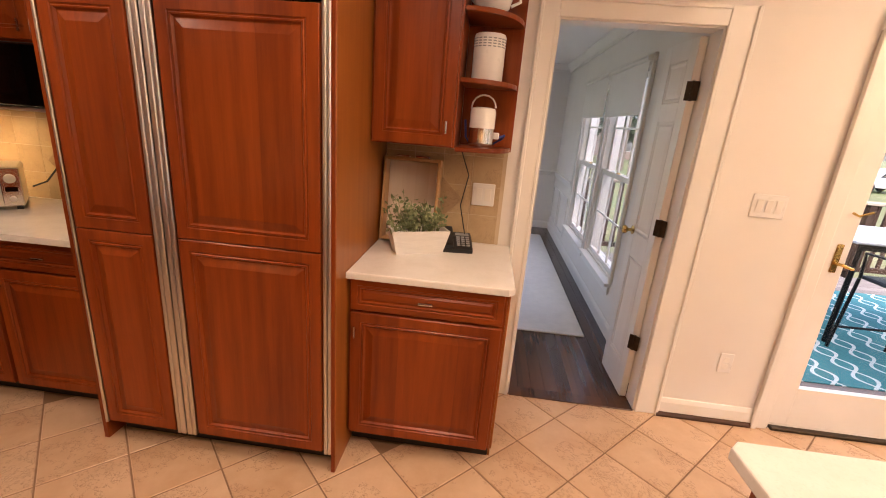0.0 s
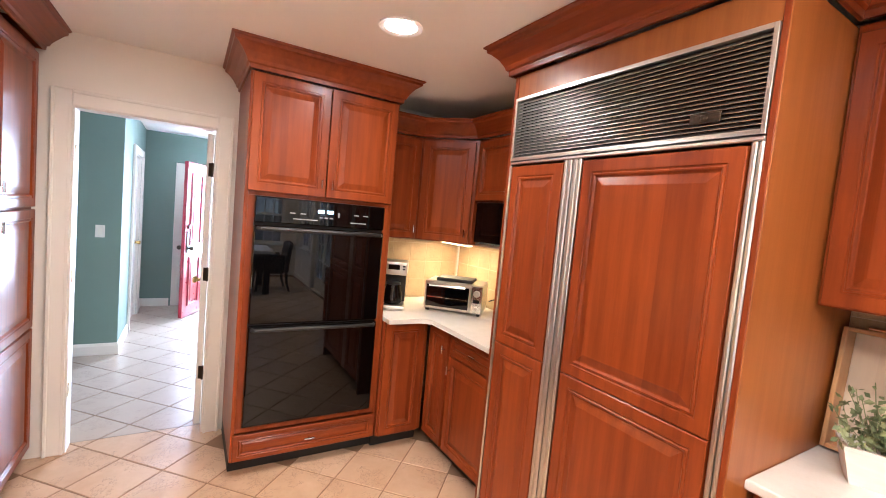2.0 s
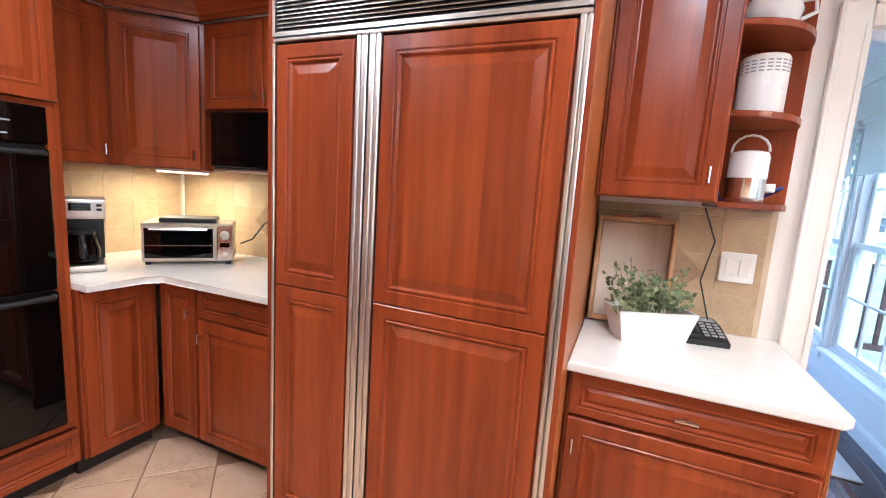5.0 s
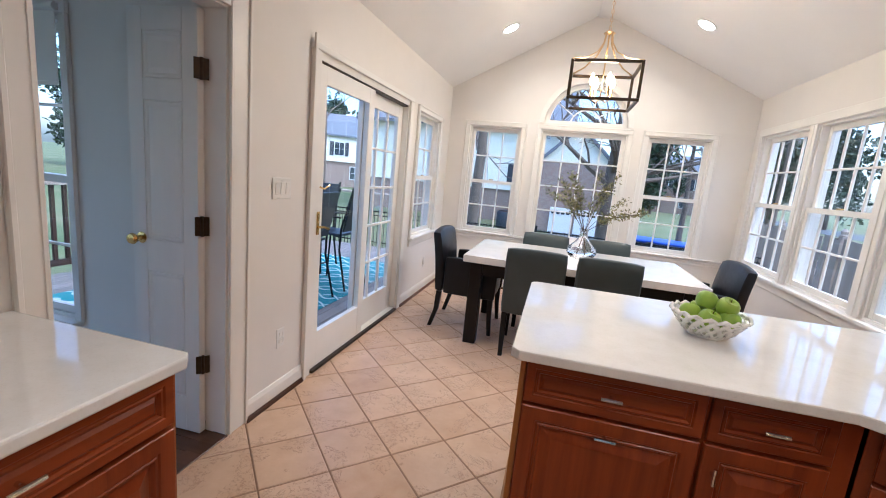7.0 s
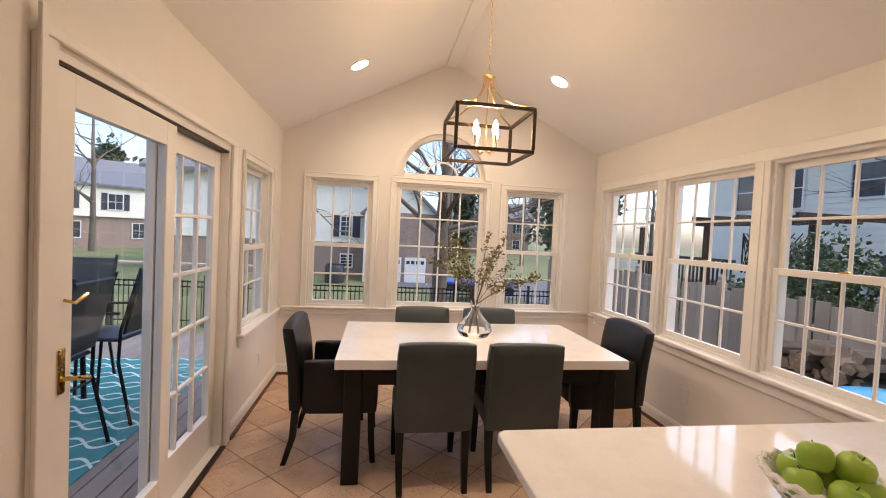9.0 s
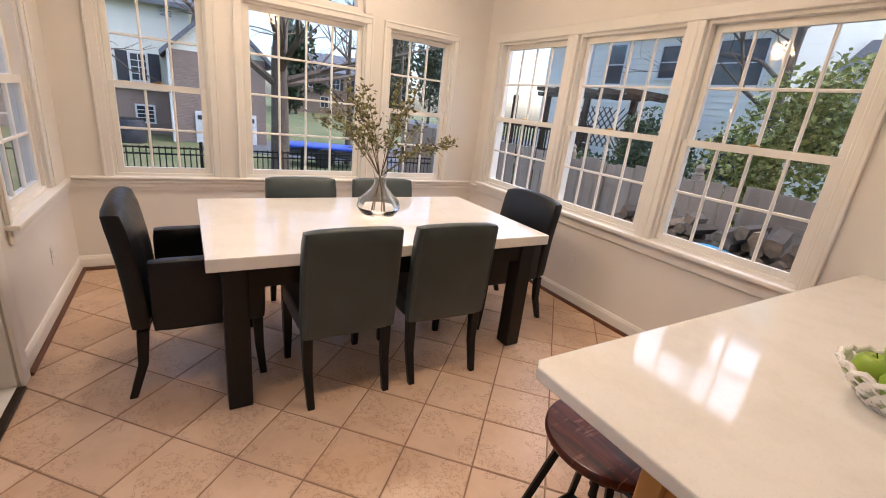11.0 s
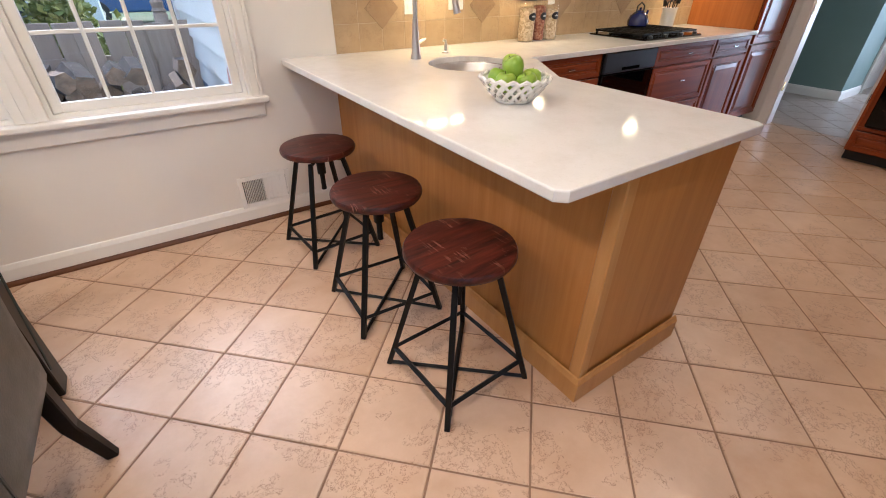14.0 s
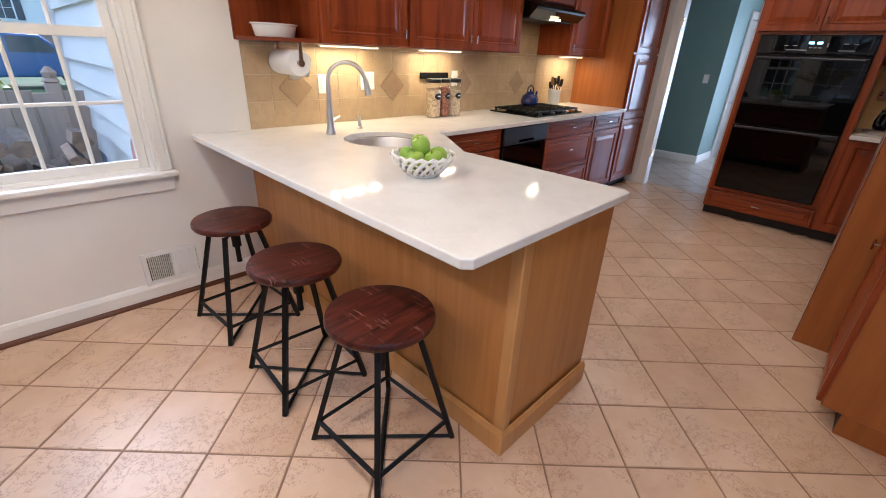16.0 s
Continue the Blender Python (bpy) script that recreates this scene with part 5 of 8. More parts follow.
def pad(x0, x1, y0, y1, z0, z1, puff=0.012, edge=0.02, lean=0.0, nx=7, nz=7, crown_=0.0):
    """An upholstered block with soft edges, swollen faces and a lean along y with height."""
    bm = bx(x0, x1, y0, y1, z0, z1)
    bmesh.ops.subdivide_edges(bm, edges=bm.edges[:], cuts=nx, use_grid_fill=True)
    cx, cy, cz = (x0 + x1) / 2, (y0 + y1) / 2, (z0 + z1) / 2
    hx, hy, hz = (x1 - x0) / 2, (y1 - y0) / 2, (z1 - z0) / 2
    for v in bm.verts:
        p = Vector(((v.co.x - cx) / hx, (v.co.y - cy) / hy, (v.co.z - cz) / hz))
        q = Vector((max(-hx + edge, min(hx - edge, p.x * hx)), max(-hy + edge, min(hy - edge, p.y * hy)), max(-hz + edge, min(hz - edge, p.z * hz))))
        raw = Vector((p.x * hx, p.y * hy, p.z * hz))
        d = raw - q
        if d.length > 1e-6:
            raw = q + d.normalized() * edge if d.length > edge else raw
        bulge = Vector((0, math.copysign(puff, p.y) * (1 - p.x ** 2) * (1 - p.z ** 2) if abs(p.y) > 0.99 else 0, math.copysign(puff, p.z) * (1 - p.x ** 2) * (1 - p.y ** 2) if abs(p.z) > 0.99 else 0))
        raw += bulge
        k = (raw.z + hz) / (2 * hz)
        v.co = (cx + raw.x, cy + raw.y + lean * k * k, cz + raw.z + crown_ * (1 - p.x ** 2) * (p.z > 0.5))
    return bm


def leg_bm(x, y, z1, x2, y2, top=0.024, foot=0.017):
    bm = bmesh.new()
    loops = []
    for px, py, z, h in ((x2, y2, 0.0, foot), ((x + x2) / 2 * 0.4 + x * 0.6, (y + y2) / 2 * 0.4 + y * 0.6, z1 * 0.5, (top + foot) / 2), (x, y, z1, top)):
        loops.append([bm.verts.new((px + a * h, py + b * h, z)) for a, b in ((-1, -1), (1, -1), (1, 1), (-1, 1))])
    for a, b in zip(loops, loops[1:]):
        for i in range(4):
            bm.faces.new((a[i], a[(i + 1) % 4], b[(i + 1) % 4], b[i]))
    bm.faces.new(loops[0][::-1]), bm.faces.new(loops[-1])
    bmesh.ops.bevel(bm, geom=[e for e in bm.edges if abs(e.verts[0].co.z - e.verts[1].co.z) > 0.05], offset=0.004, segments=1, affect="EDGES")
    return bm


def side_chair(m):
    """A parsons chair; it faces -y, its back at +y."""
    c = thing("dining_chair", m, "grey-green leather dining chair with dark wooden legs", "chair", "side chairs round the table")
    part("seat", pad(-0.225, 0.225, -0.27, 0.155, 0.36, 0.475, 0.012, 0.02), M["green_leather"], c, smooth=True)
    part("backrest", pad(-0.235, 0.235, 0.157, 0.225, 0.355, 0.895, 0.008, 0.022, 0.045), M["green_leather"], c, smooth=True)
    part("back_seam", rod([(-0.22, 0.232, 0.38), (-0.22, 0.262, 0.76), (-0.215, 0.276, 0.885)], 0.003, 5), M["green_leather"], c)
    part("back_seam", rod([(0.22, 0.232, 0.38), (0.22, 0.262, 0.76), (0.215, 0.276, 0.885)], 0.003, 5), M["green_leather"], c)
    for x in (-0.2, 0.2):
        part("leg", leg_bm(x, -0.235, 0.362, x * 1.0, -0.24), M["black_wood"], c)
        part("leg", leg_bm(x, 0.185, 0.358, x * 0.97, 0.245), M["black_wood"], c)
    return c


first = side_chair(pose(3.478, -1.372, 0, 0, 0, 91))
copy_thing(first, pose(3.470, -1.925, 0, 0, 0, 88))
copy_thing(first, pose(4.23, -1.41, 0, 0, 0, -90))
copy_thing(first, pose(4.23, -2.0, 0, 0, 0, -91))


def arm_chair(m, label):
    c = thing("arm_chair", m, label, "chair", "arm chairs at the table ends")
    part("seat", pad(-0.215, 0.215, -0.27, 0.19, 0.34, 0.48, 0.015, 0.025), M["black_leather"], c, smooth=True)
    part("backrest", pad(-0.285, 0.285, 0.195, 0.285, 0.345, 0.895, 0.012, 0.03, 0.06, crown_=0.018), M["black_leather"], c, smooth=True)
    for s in (-1, 1):
        part("arm", pad(*sorted((s * 0.22, s * 0.29)), -0.285, 0.193, 0.335, 0.675, 0.004, 0.016), M["black_leather"], c, smooth=True)
        part("leg", leg_bm(s * 0.255, -0.25, 0.342, s * 0.262, -0.27), M["black_wood"], c)
        part("leg", leg_bm(s * 0.255, 0.235, 0.342, s * 0.262, 0.30), M["black_wood"], c)
    return c


ac = arm_chair(pose(3.88, -0.755, 0, 0, 0, 0), "black leather dining armchair with dark tapered legs")
ac2 = copy_thing(ac, pose(3.88, -2.69, 0, 0, 0, 180))
ac2["label"] = "black leather dining armchair with creased back at the window"

# ---------- bar stools ----------
def stool_top_mat():
    m, t, b = _tree("worn_stool_wood")
    v = _coords(t, (1.4, 12, 12))
    grain = _spread(t, _noise(t, v, 3.4, 6, 0.6), 0.3, 0.72)
    cuts = _noise(t, _coords(t, (60, 5, 10)), 2.2, 2, 0.5)
    where = _spread(t, _noise(t, _coords(t, (3, 3, 3)), 2.6, 2), 0.52, 0.62)
    scratch = _math(t, "MULTIPLY", _math(t, "GREATER_THAN", cuts, 0.60), where)
    c = _ramp(t, (0.010, 0.003, 0.002), (0.115, 0.021, 0.011), grain)
    mx = t.nodes.new("ShaderNodeMix")
    mx.data_type = "RGBA"
    t.links.new(_math(t, "MULTIPLY", scratch, 0.7), mx.inputs[0])
    t.links.new(c, mx.inputs[6])
    mx.inputs[7].default_value = (0.26, 0.12, 0.08, 1)
    t.links.new(mx.outputs[2], b.inputs["Base Color"])
    b.inputs["Roughness"].default_value = 0.36
    b.inputs["Specular IOR Level"].default_value = 0.3
    b.inputs["Coat Weight"].default_value, b.inputs["Coat Roughness"].default_value = 0.12, 0.2
    _bump(t, b, _math(t, "SUBTRACT", grain, scratch), 0.4, 0.001)
    return m


M["stool_wood"] = stool_top_mat()
ST = 0.585


def stool(m):
    s = thing("bar_stool", m, "round dark wooden bar stool on a black iron frame", "stool", "stools at the peninsula")
    part("seat", lathe([(0.171, ST - 0.034), (0.182, ST - 0.030), (0.187, ST - 0.02), (0.187, ST - 0.010), (0.182, ST - 0.002), (0.172, ST), (0.09, ST - 0.001), (0.002, ST - 0.0015)], 48), M["stool_wood"], s, smooth=True)
    part("plate", lathe([(0.06, ST - 0.042), (0.06, ST - 0.0345)], 16), M["iron"], s)
    part("screw", lathe([(0.011, 0.34), (0.014, 0.342), (0.0125, 0.36), (0.0125, ST - 0.0425)], 12), M["iron"], s, smooth=True)
    part("collar", lathe([(0.022, 0.43), (0.022, 0.525)], 14), M["iron"], s, smooth=True)
    t, f = 0.085, 0.190
    for x, y in ((-1, -1), (1, -1), (1, 1), (-1, 1)):
        part("leg", rod([(x * f, y * f, 0.0), (x * t, y * t, 0.525)], 0.0135, 4), M["iron"], s)
        part("top_bar", rod([(x * t, y * t, 0.517), (x * 0.015, y * 0.015, 0.517)], 0.011, 4), M["iron"], s)
        k = f - (f - t) * 0.09 / 0.525
        part("stretcher", rod([(x * k, y * k, 0.09), (-y * k, x * k, 0.09)], 0.010, 4), M["iron"], s)
    for e in (-1, 1):
        part("foot_bar", rod([(-f, -f * e, 0.011 + 0.004 * e), (f, f * e, 0.011 + 0.004 * e)], 0.0095, 4), M["iron"], s)
    return s


st = stool(pose(2.09, -1.775, 0, 0, 0, 3))
copy_thing(st, pose(2.118, -2.315, 0, 0, 0, -3))
copy_thing(st, pose(2.13, -2.945, 0, 0, 0, 4))

# ---------- lamps ----------
M["can_glow"] = glow("recessed_lamp_lens", (1.0, 0.86, 0.68), 22)
M["bulb_glow"] = glow("candle_bulb", (1.0, 0.66, 0.33), 26)


def can_light(m, watts, label="white recessed ceiling downlight, switched on"):
    c = thing("recessed_light", m, label, "lamp", "recessed ceiling lights")
    part("trim_ring", lathe([(0.072, -0.004), (0.098, -0.008), (0.100, -0.001), (0.072, -0.0005)], 32, cap=False), M["white_plastic"], c, smooth=True)
    part("lens", lathe([(0.001, -0.0022), (0.072, -0.0020)], 32, cap=False), M["can_glow"], c)
    l = bpy.data.lights.new("downlight", "AREA")
    l.shape, l.size, l.energy, l.color = "DISK", 0.14, watts, (1.0, 0.76, 0.50)
    l.spread = radians(150)
    o = new("downlight", l)
    o.matrix_world = m @ Matrix.Translation((0, 0, -0.012))


for x, y in ((-1.36, -2.28), (-1.28, -1.30), (0.35, -2.28), (0.35, -1.30)):
    can_light(pose(x, y, CEIL), CANS * 0.3)
slope = math.degrees(math.atan2(RIDGE - EAVE, MID - SOUTH))
for x, y in ((4.485, -0.79), (4.49, -2.555), (2.79, -0.755), (2.79, -2.575)):
    z = EAVE + (RIDGE - EAVE) * (y / MID if y > MID else (y - SOUTH) / (MID - SOUTH))
    can_light(pose(x, y, z, -slope if y > MID else slope), CANS * 1.3)

LX, LY, LT, LB, LH = 3.61, -1.685, 2.335, 2.07, 0.245
lan = thing("pendant_lantern", pose(LX, LY, 0), "bronze and gold box pendant lantern with candle bulbs", "lamp")
M["gold"] = plain("pale_gold_metal", (0.70, 0.50, 0.27), 0.3, 1.0, var=0.1, scale=20)
for z in (LB, LT):
    for e in (-1, 1):
        part("cage_bar", bx(-LH, LH, e * LH - 0.011, e * LH + 0.011, z - 0.011, z + 0.011, 0.002), M["bronze"], lan, "dark bronze cage bar")
        part("cage_bar", bx(e * LH - 0.0105, e * LH + 0.0105, -LH + 0.012, LH - 0.012, z - 0.0105, z + 0.0105, 0.002), M["bronze"], lan, "dark bronze cage bar")
for x in (-LH, LH):
    for y in (-LH, LH):
        part("cage_post", bx(x - 0.0105, x + 0.0105, y - 0.0105, y + 0.0105, LB + 0.0115, LT - 0.0115, 0.002), M["bronze"], lan)
for x, y in ((-1, -1), (1, -1), (1, 1), (-1, 1)):
    part("strap", rod([(x * 0.245, y * 0.245, LT + 0.010), (x * 0.15, y * 0.15, LT + 0.045), (x * 0.07, y * 0.07, LT + 0.11), (x * 0.03, y * 0.03, LT + 0.19), (x * 0.022, y * 0.022, LT + 0.26)], 0.009, 6, flat=0.5), M["gold"], lan, smooth=True)
part("crown_ring", lathe([(0.03, LT + 0.255), (0.045, LT + 0.262), (0.03, LT + 0.275), (0.012, LT + 0.285)], 18), M["gold"], lan, smooth=True)
part("stem", rod([(0, 0, LB + 0.03), (0, 0, LT + 0.27)], 0.006, 8), M["gold"], lan)
for k in range(4):
    c, s = math.cos(math.pi / 2 * k + 0.5), math.sin(math.pi / 2 * k + 0.5)
    part("arm", rod([(0, 0, LB + 0.04), (c * 0.05, s * 0.05, LB + 0.02), (c * 0.09, s * 0.09, LB + 0.05)], 0.006, 6), M["gold"], lan, smooth=True)
    cd_ = part("candle", lathe([(0.014, LB + 0.05), (0.011, LB + 0.055), (0.011, LB + 0.13)], 12, None, c * 0.09, s * 0.09), M["gold"], lan, smooth=True)
    part("bulb", lathe([(0.008, LB + 0.131), (0.019, LB + 0.15), (0.021, LB + 0.17), (0.014, LB + 0.2), (0.004, LB + 0.225)], 14, None, c * 0.09, s * 0.09), M["bulb_glow"], cd_, smooth=True)
zt = RIDGE - 0.055
z = LT + 0.285
i = 0
bm = bmesh.new()
while z < zt - 0.03:
    a = 0.009
    pts = [(a * math.cos(t) if i % 2 else 0, 0 if i % 2 else a * math.cos(t), z + 0.017 + 0.017 * math.sin(t)) for t in [2 * math.pi * q / 8 for q in range(9)]]
    rod(pts, 0.0022, 5, bm)
    z += 0.029
    i += 1
part("chain", bm, M["gold"], lan)
part("canopy", lathe([(0.01, zt - 0.035), (0.05, zt - 0.03), (0.065, zt - 0.012), (0.065, zt + 0.003)], 24), M["steel"], lan, "brushed nickel ceiling canopy", smooth=True)
l = bpy.data.lights.new("candle_lamp", "POINT")
l.energy, l.color, l.shadow_soft_size = CANS * 2.2, (1.0, 0.70, 0.42), 0.08
o = new("candle_lamp", l)
o.location = (LX, LY, LB + 0.17)


# ---------- backsplashes ----------
def backsplash(name, place, w, z0, z1, label, pitch=0.153, diamonds=()):
    """Square wall tiles with a few set as diamonds; the room lies at -y."""
    b = thing(name, place, label, "backsplash", kind="structure")
    part("grout", bx(0, w, -0.004, -0.001, z0, z1), M["wall_grout"], b)
    nz = int(math.ceil((z1 - z0) / pitch))
    nx = int(math.ceil(w / pitch))
    sq = mesh_of("tile", bx(0.0015, pitch - 0.0015, -0.0065, -0.0042, 0.0015, pitch - 0.0015, 0.0009), M["wall_tile"])
    for i in range(nx):
        for j in range(nz):
            x0, z = i * pitch, z0 + j * pitch
            x1, t = min(x0 + pitch, w), min(z + pitch, z1)
            if x1 - x0 < 0.02 or t - z < 0.02:
                continue
            if x1 - x0 > pitch - 1e-4 and t - z > pitch - 1e-4:
                ob = new("tile", sq)
                ob.parent = b
                ob.location = (x0, 0, z)
            else:
                part("tile", bx(x0 + 0.0015, x1 - 0.0015, -0.0065, -0.0042, z + 0.0015, t - 0.0015, 0.0009), M["wall_tile"], b)
    for x, z in diamonds:
        h = 0.112
        bm = turned(prism([(h, 0), (0, h), (-h, 0), (0, -h)], 0.0, 0.005, 0.002), Matrix(((1, 0, 0, x), (0, 0, -1, -0.0098), (0, 1, 0, z), (0, 0, 0, 1))))
        part("diamond_tile", bm, M["accent_tile"], b, "darker tile set as a diamond")


backsplash("backsplash_south", at_south(1.775), 3.70, COUNTER + 0.001, UZ + 0.0, "tan tumbled stone wall tiles with diamond accents", diamonds=[(0.307, 1.145), (1.07, 1.145), (1.835, 1.145), (2.6, 1.145)])
bs2 = backsplash("backsplash_hood", at_south(-0.372), 0.755, UZ + 0.001, 1.665, "tan tumbled stone wall tiles behind the hood")
backsplash("backsplash_north", pose(0.019, 0, 0), 0.63, COUNTER + 0.001, 1.405, "tan tumbled stone wall tiles beside the refrigerator", diamonds=[(0.306, 1.145)])
backsplash("backsplash_corner", pose(WEST + 0.011, 0, 0), 1.47, COUNTER + 0.001, 1.424, "tan tumbled stone wall tiles in the corner", diamonds=[(0.76, 1.145)])
backsplash("backsplash_west", pose(WEST, OY1 + 0.004, 0, 0, 0, 90), 0.93, COUNTER + 0.001, 1.424, "tan tumbled stone wall tiles beside the oven")


# ---------- plates on the walls ----------
def plate(place, kind, n=1, label=None, tall=0.117):
    w = 0.072 if n == 1 else 0.117 if n == 2 else 0.165
    name = "outlet" if kind == "outlet" else "light_switch"
    p = thing(name, place, label or ("white duplex outlet on the wall" if kind == "outlet" else "white rocker light switch plate on the wall"), "outlet" if kind == "outlet" else "switch", "wall plates")
    part("plate", bx(-w / 2, w / 2, -0.006, -0.0005, -tall / 2, tall / 2, 0.003), M["white_plastic"], p)
    for i in range(n):
        x = (i - (n - 1) / 2) * 0.046
        if kind == "outlet":
            for z in (-0.021, 0.021):
                part("socket", bx(x - 0.016, x + 0.016, -0.0075, -0.0061, z - 0.014, z + 0.014, 0.002), M["trim"], p)
        else:
            part("rocker", turned(bx(-0.016, 0.016, -0.004, 0.0, -0.033, 0.033, 0.0015), Matrix.Translation((x, -0.0062, 0)) @ Matrix.Rotation(radians(4), 4, "X")), M["trim"], p)
    return p


plate(pose(1.95, NORTH, 1.255), "switch", 3)
plate(pose(1.972, NORTH, 0.375), "outlet", 1, "white blank cover plate low on the wall")
plate(pose(0.545, NORTH - 0.0098, 1.182), "switch", 2)
plate(pose(-1.72, NORTH - 0.0098, 1.18), "outlet")
plate(at_south(1.28) @ pose(0, -0.0098, 1.165), "outlet")
plate(at_south(0.93) @ pose(0, -0.0098, 1.18), "switch", 2)
plate(at_south(0.05) @ pose(0, -0.0098, 1.19), "outlet")
plate(at_south(3.79) @ pose(0, 0, 0.355), "outlet")
plate(pose(4.75, NORTH, 0.35), "outlet")
plate(pose(EAST, -0.3, 0.35, 0, 0, -90), "outlet")
plate(pose(GX, -2.80, 1.19, 0, 0, 90), "switch", 1, "white single light switch on the green wall")
vt = thing("wall_register", at_south(2.332) @ pose(0, 0, 0.20), "white metal wall register, one half open and one shut", "vent")
part("frame", bar_frame(-0.152, 0.152, -0.098, 0.098, 0.026, -0.011, -0.0006, 0.003), M["white_plastic"], vt)
part("duct", bx(-0.1255, 0.1255, -0.003, -0.0008, -0.0715, 0.0715), M["kick"], vt)
part("middle_bar", bx(-0.009, 0.009, -0.0105, -0.0035, -0.0715, 0.0715, 0.001), M["white_plastic"], vt)
for i in range(12):
    for x, a in ((-0.118 + i * 0.0095, 20), (0.0135 + i * 0.0095, 78)):
        part("louvre", turned(bx(-0.0012, 0.0012, -0.0052, 0.0052, -0.071, 0.071), Matrix.Translation((x, -0.0072 - (0.0005 if a > 50 else 0), 0)) @ Matrix.Rotation(radians(a), 4, "Z")), M["white_plastic"], vt)

# ---------- things on the small counter and its shelf ----------
M["pale_wood"] = wood("whitewashed_wood", (0.55, 0.45, 0.34), (0.72, 0.64, 0.54), rough=0.6, board=0.07, coat=0.0)
M["blond_wood"] = wood("blond_wood", (0.38, 0.20, 0.085), (0.55, 0.34, 0.17), rough=0.5, board=0.3, coat=0.1)
M["tan_wood"] = wood("tan_wood", (0.26, 0.14, 0.06), (0.42, 0.25, 0.12), rough=0.5, board=0.2, coat=0.1)
tr = thing("wooden_tray", pose(0.175, -0.075, COUNTER, -8), "pale wooden tray with metal handles leaning on the tiles", "tray")
part("base", bx(-0.13, 0.13, 0.0, 0.008, 0.012, 0.41, 0.002), M["pale_wood"], tr)
for x in (-0.145, 0.130):
    part("side", bx(x, x + 0.015, -0.085, 0.008, 0.0, 0.425, 0.003), M["blond_wood"], tr)
for z in (0.0, 0.4105):
    part("side", bx(-0.1298, 0.1298, -0.085, 0.008, z, z + 0.0145, 0.003), M["blond_wood"], tr)
for x in (-0.05, 0.05):
    part("handle", bx(x - 0.035, x + 0.035, -0.080, -0.045, 0.4255, 0.436, 0.003), M["chrome"], tr)
pl = thing("potted_plant", pose(0.25, -0.265, COUNTER, 0, 0, 25), "leafy artificial greenery in a white wooden box", "plant")
M["white_wood"] = plain("white_painted_wood", (0.74, 0.72, 0.68), 0.55, var=0.08, scale=12, bump=0.2, bscale=50, stretch=(1, 6, 6))
bm = bmesh.new()
lo = [bm.verts.new((x, y, 0)) for x, y in ((-0.115, -0.05), (0.115, -0.05), (0.115, 0.05), (-0.115, 0.05))]
hi = [bm.verts.new((x, y, 0.115)) for x, y in ((-0.142, -0.07), (0.142, -0.07), (0.142, 0.07), (-0.142, 0.07))]
ih = [bm.verts.new((x, y, 0.115)) for x, y in ((-0.132, -0.06), (0.132, -0.06), (0.132, 0.06), (-0.132, 0.06))]
il = [bm.verts.new((x, y, 0.085)) for x, y in ((-0.126, -0.056), (0.126, -0.056), (0.126, 0.056), (-0.126, 0.056))]
for a, b in ((lo, hi), (hi, ih), (ih, il)):
    for i in range(4):
        bm.faces.new((a[i], a[(i + 1) % 4], b[(i + 1) % 4], b[i]))
bm.faces.new(lo[::-1]), bm.faces.new(il)
part("box", bm, M["white_wood"], pl)


def leaf_mat(name, a, b):
    m, t, s = _tree(name)
    g = t.nodes.new("ShaderNodeNewGeometry")
    t.links.new(_ramp(t, a, b, g.outputs["Random Per Island"]), s.inputs["Base Color"])
    s.inputs["Roughness"].default_value = 0.55
    s.inputs["Subsurface Weight"].default_value = 0.0
    return m


def leaves(points, size, rnd, bm=None, long=1.6, up=0.4):
    """Small folded leaves at the given points."""
    bm = bm or bmesh.new()
    for p in points:
        d = Vector((rnd.gauss(0, 1), rnd.gauss(0, 1), rnd.gauss(up, 0.8))).normalized()
        s = d.cross(Vector((rnd.gauss(0, 1), rnd.gauss(0, 1), rnd.gauss(0, 1)))).normalized()
        n = d.cross(s)
        k = size * rnd.uniform(0.65, 1.3)
        p = Vector(p)
        a, b, c, e = p, p + d * k * long * 0.5 + s * k * 0.5 + n * k * 0.15, p + d * k * long, p + d * k * long * 0.5 - s * k * 0.5 + n * k * 0.15
        v = [bm.verts.new(q) for q in (a, b, c, e)]
        bm.faces.new((v[0], v[1], v[2])), bm.faces.new((v[0], v[2], v[3]))
    return bm


rnd = random.Random(11)
M["sage_leaf"] = leaf_mat("sage_leaf", (0.09, 0.13, 0.05), (0.30, 0.34, 0.17))
pts, stems = [], bmesh.new()
for i in range(50):
    x, y = rnd.uniform(-0.12, 0.12), rnd.uniform(-0.05, 0.05)
    h = rnd.uniform(0.05, 0.15) * (1.25 if rnd.random() < 0.15 else 1)
    tip = Vector((x * 1.35 + rnd.gauss(0, 0.02), y * 1.9 + rnd.gauss(0, 0.025), 0.11 + h))
    root = Vector((x, y, 0.086))
    rod([root, (root + tip) / 2 + Vector((0, 0, 0.01)), tip], 0.0012, 4, stems)
    for k in range(11):
        f = rnd.uniform(0.25, 1.0)
        pts.append(root.lerp(tip, f) + Vector((rnd.gauss(0, 0.007), rnd.gauss(0, 0.007), 0)))
tagged(part("foliage", leaves(pts, 0.0165, rnd), M["sage_leaf"], pl, "grey-green small round leaves"), kind="stuff")
tagged(part("stem", stems, M["sage_leaf"], pl), kind="stuff")
ph = thing("telephone", pose(0.435, -0.13, COUNTER, 0, 0, 8), "black desk telephone with keypad", "telephone")
bm = prism([(-0.10, 0.0), (0.10, 0.0), (0.10, 0.055), (0.03, 0.05), (-0.10, 0.02)], -0.075, 0.075, 0.003)
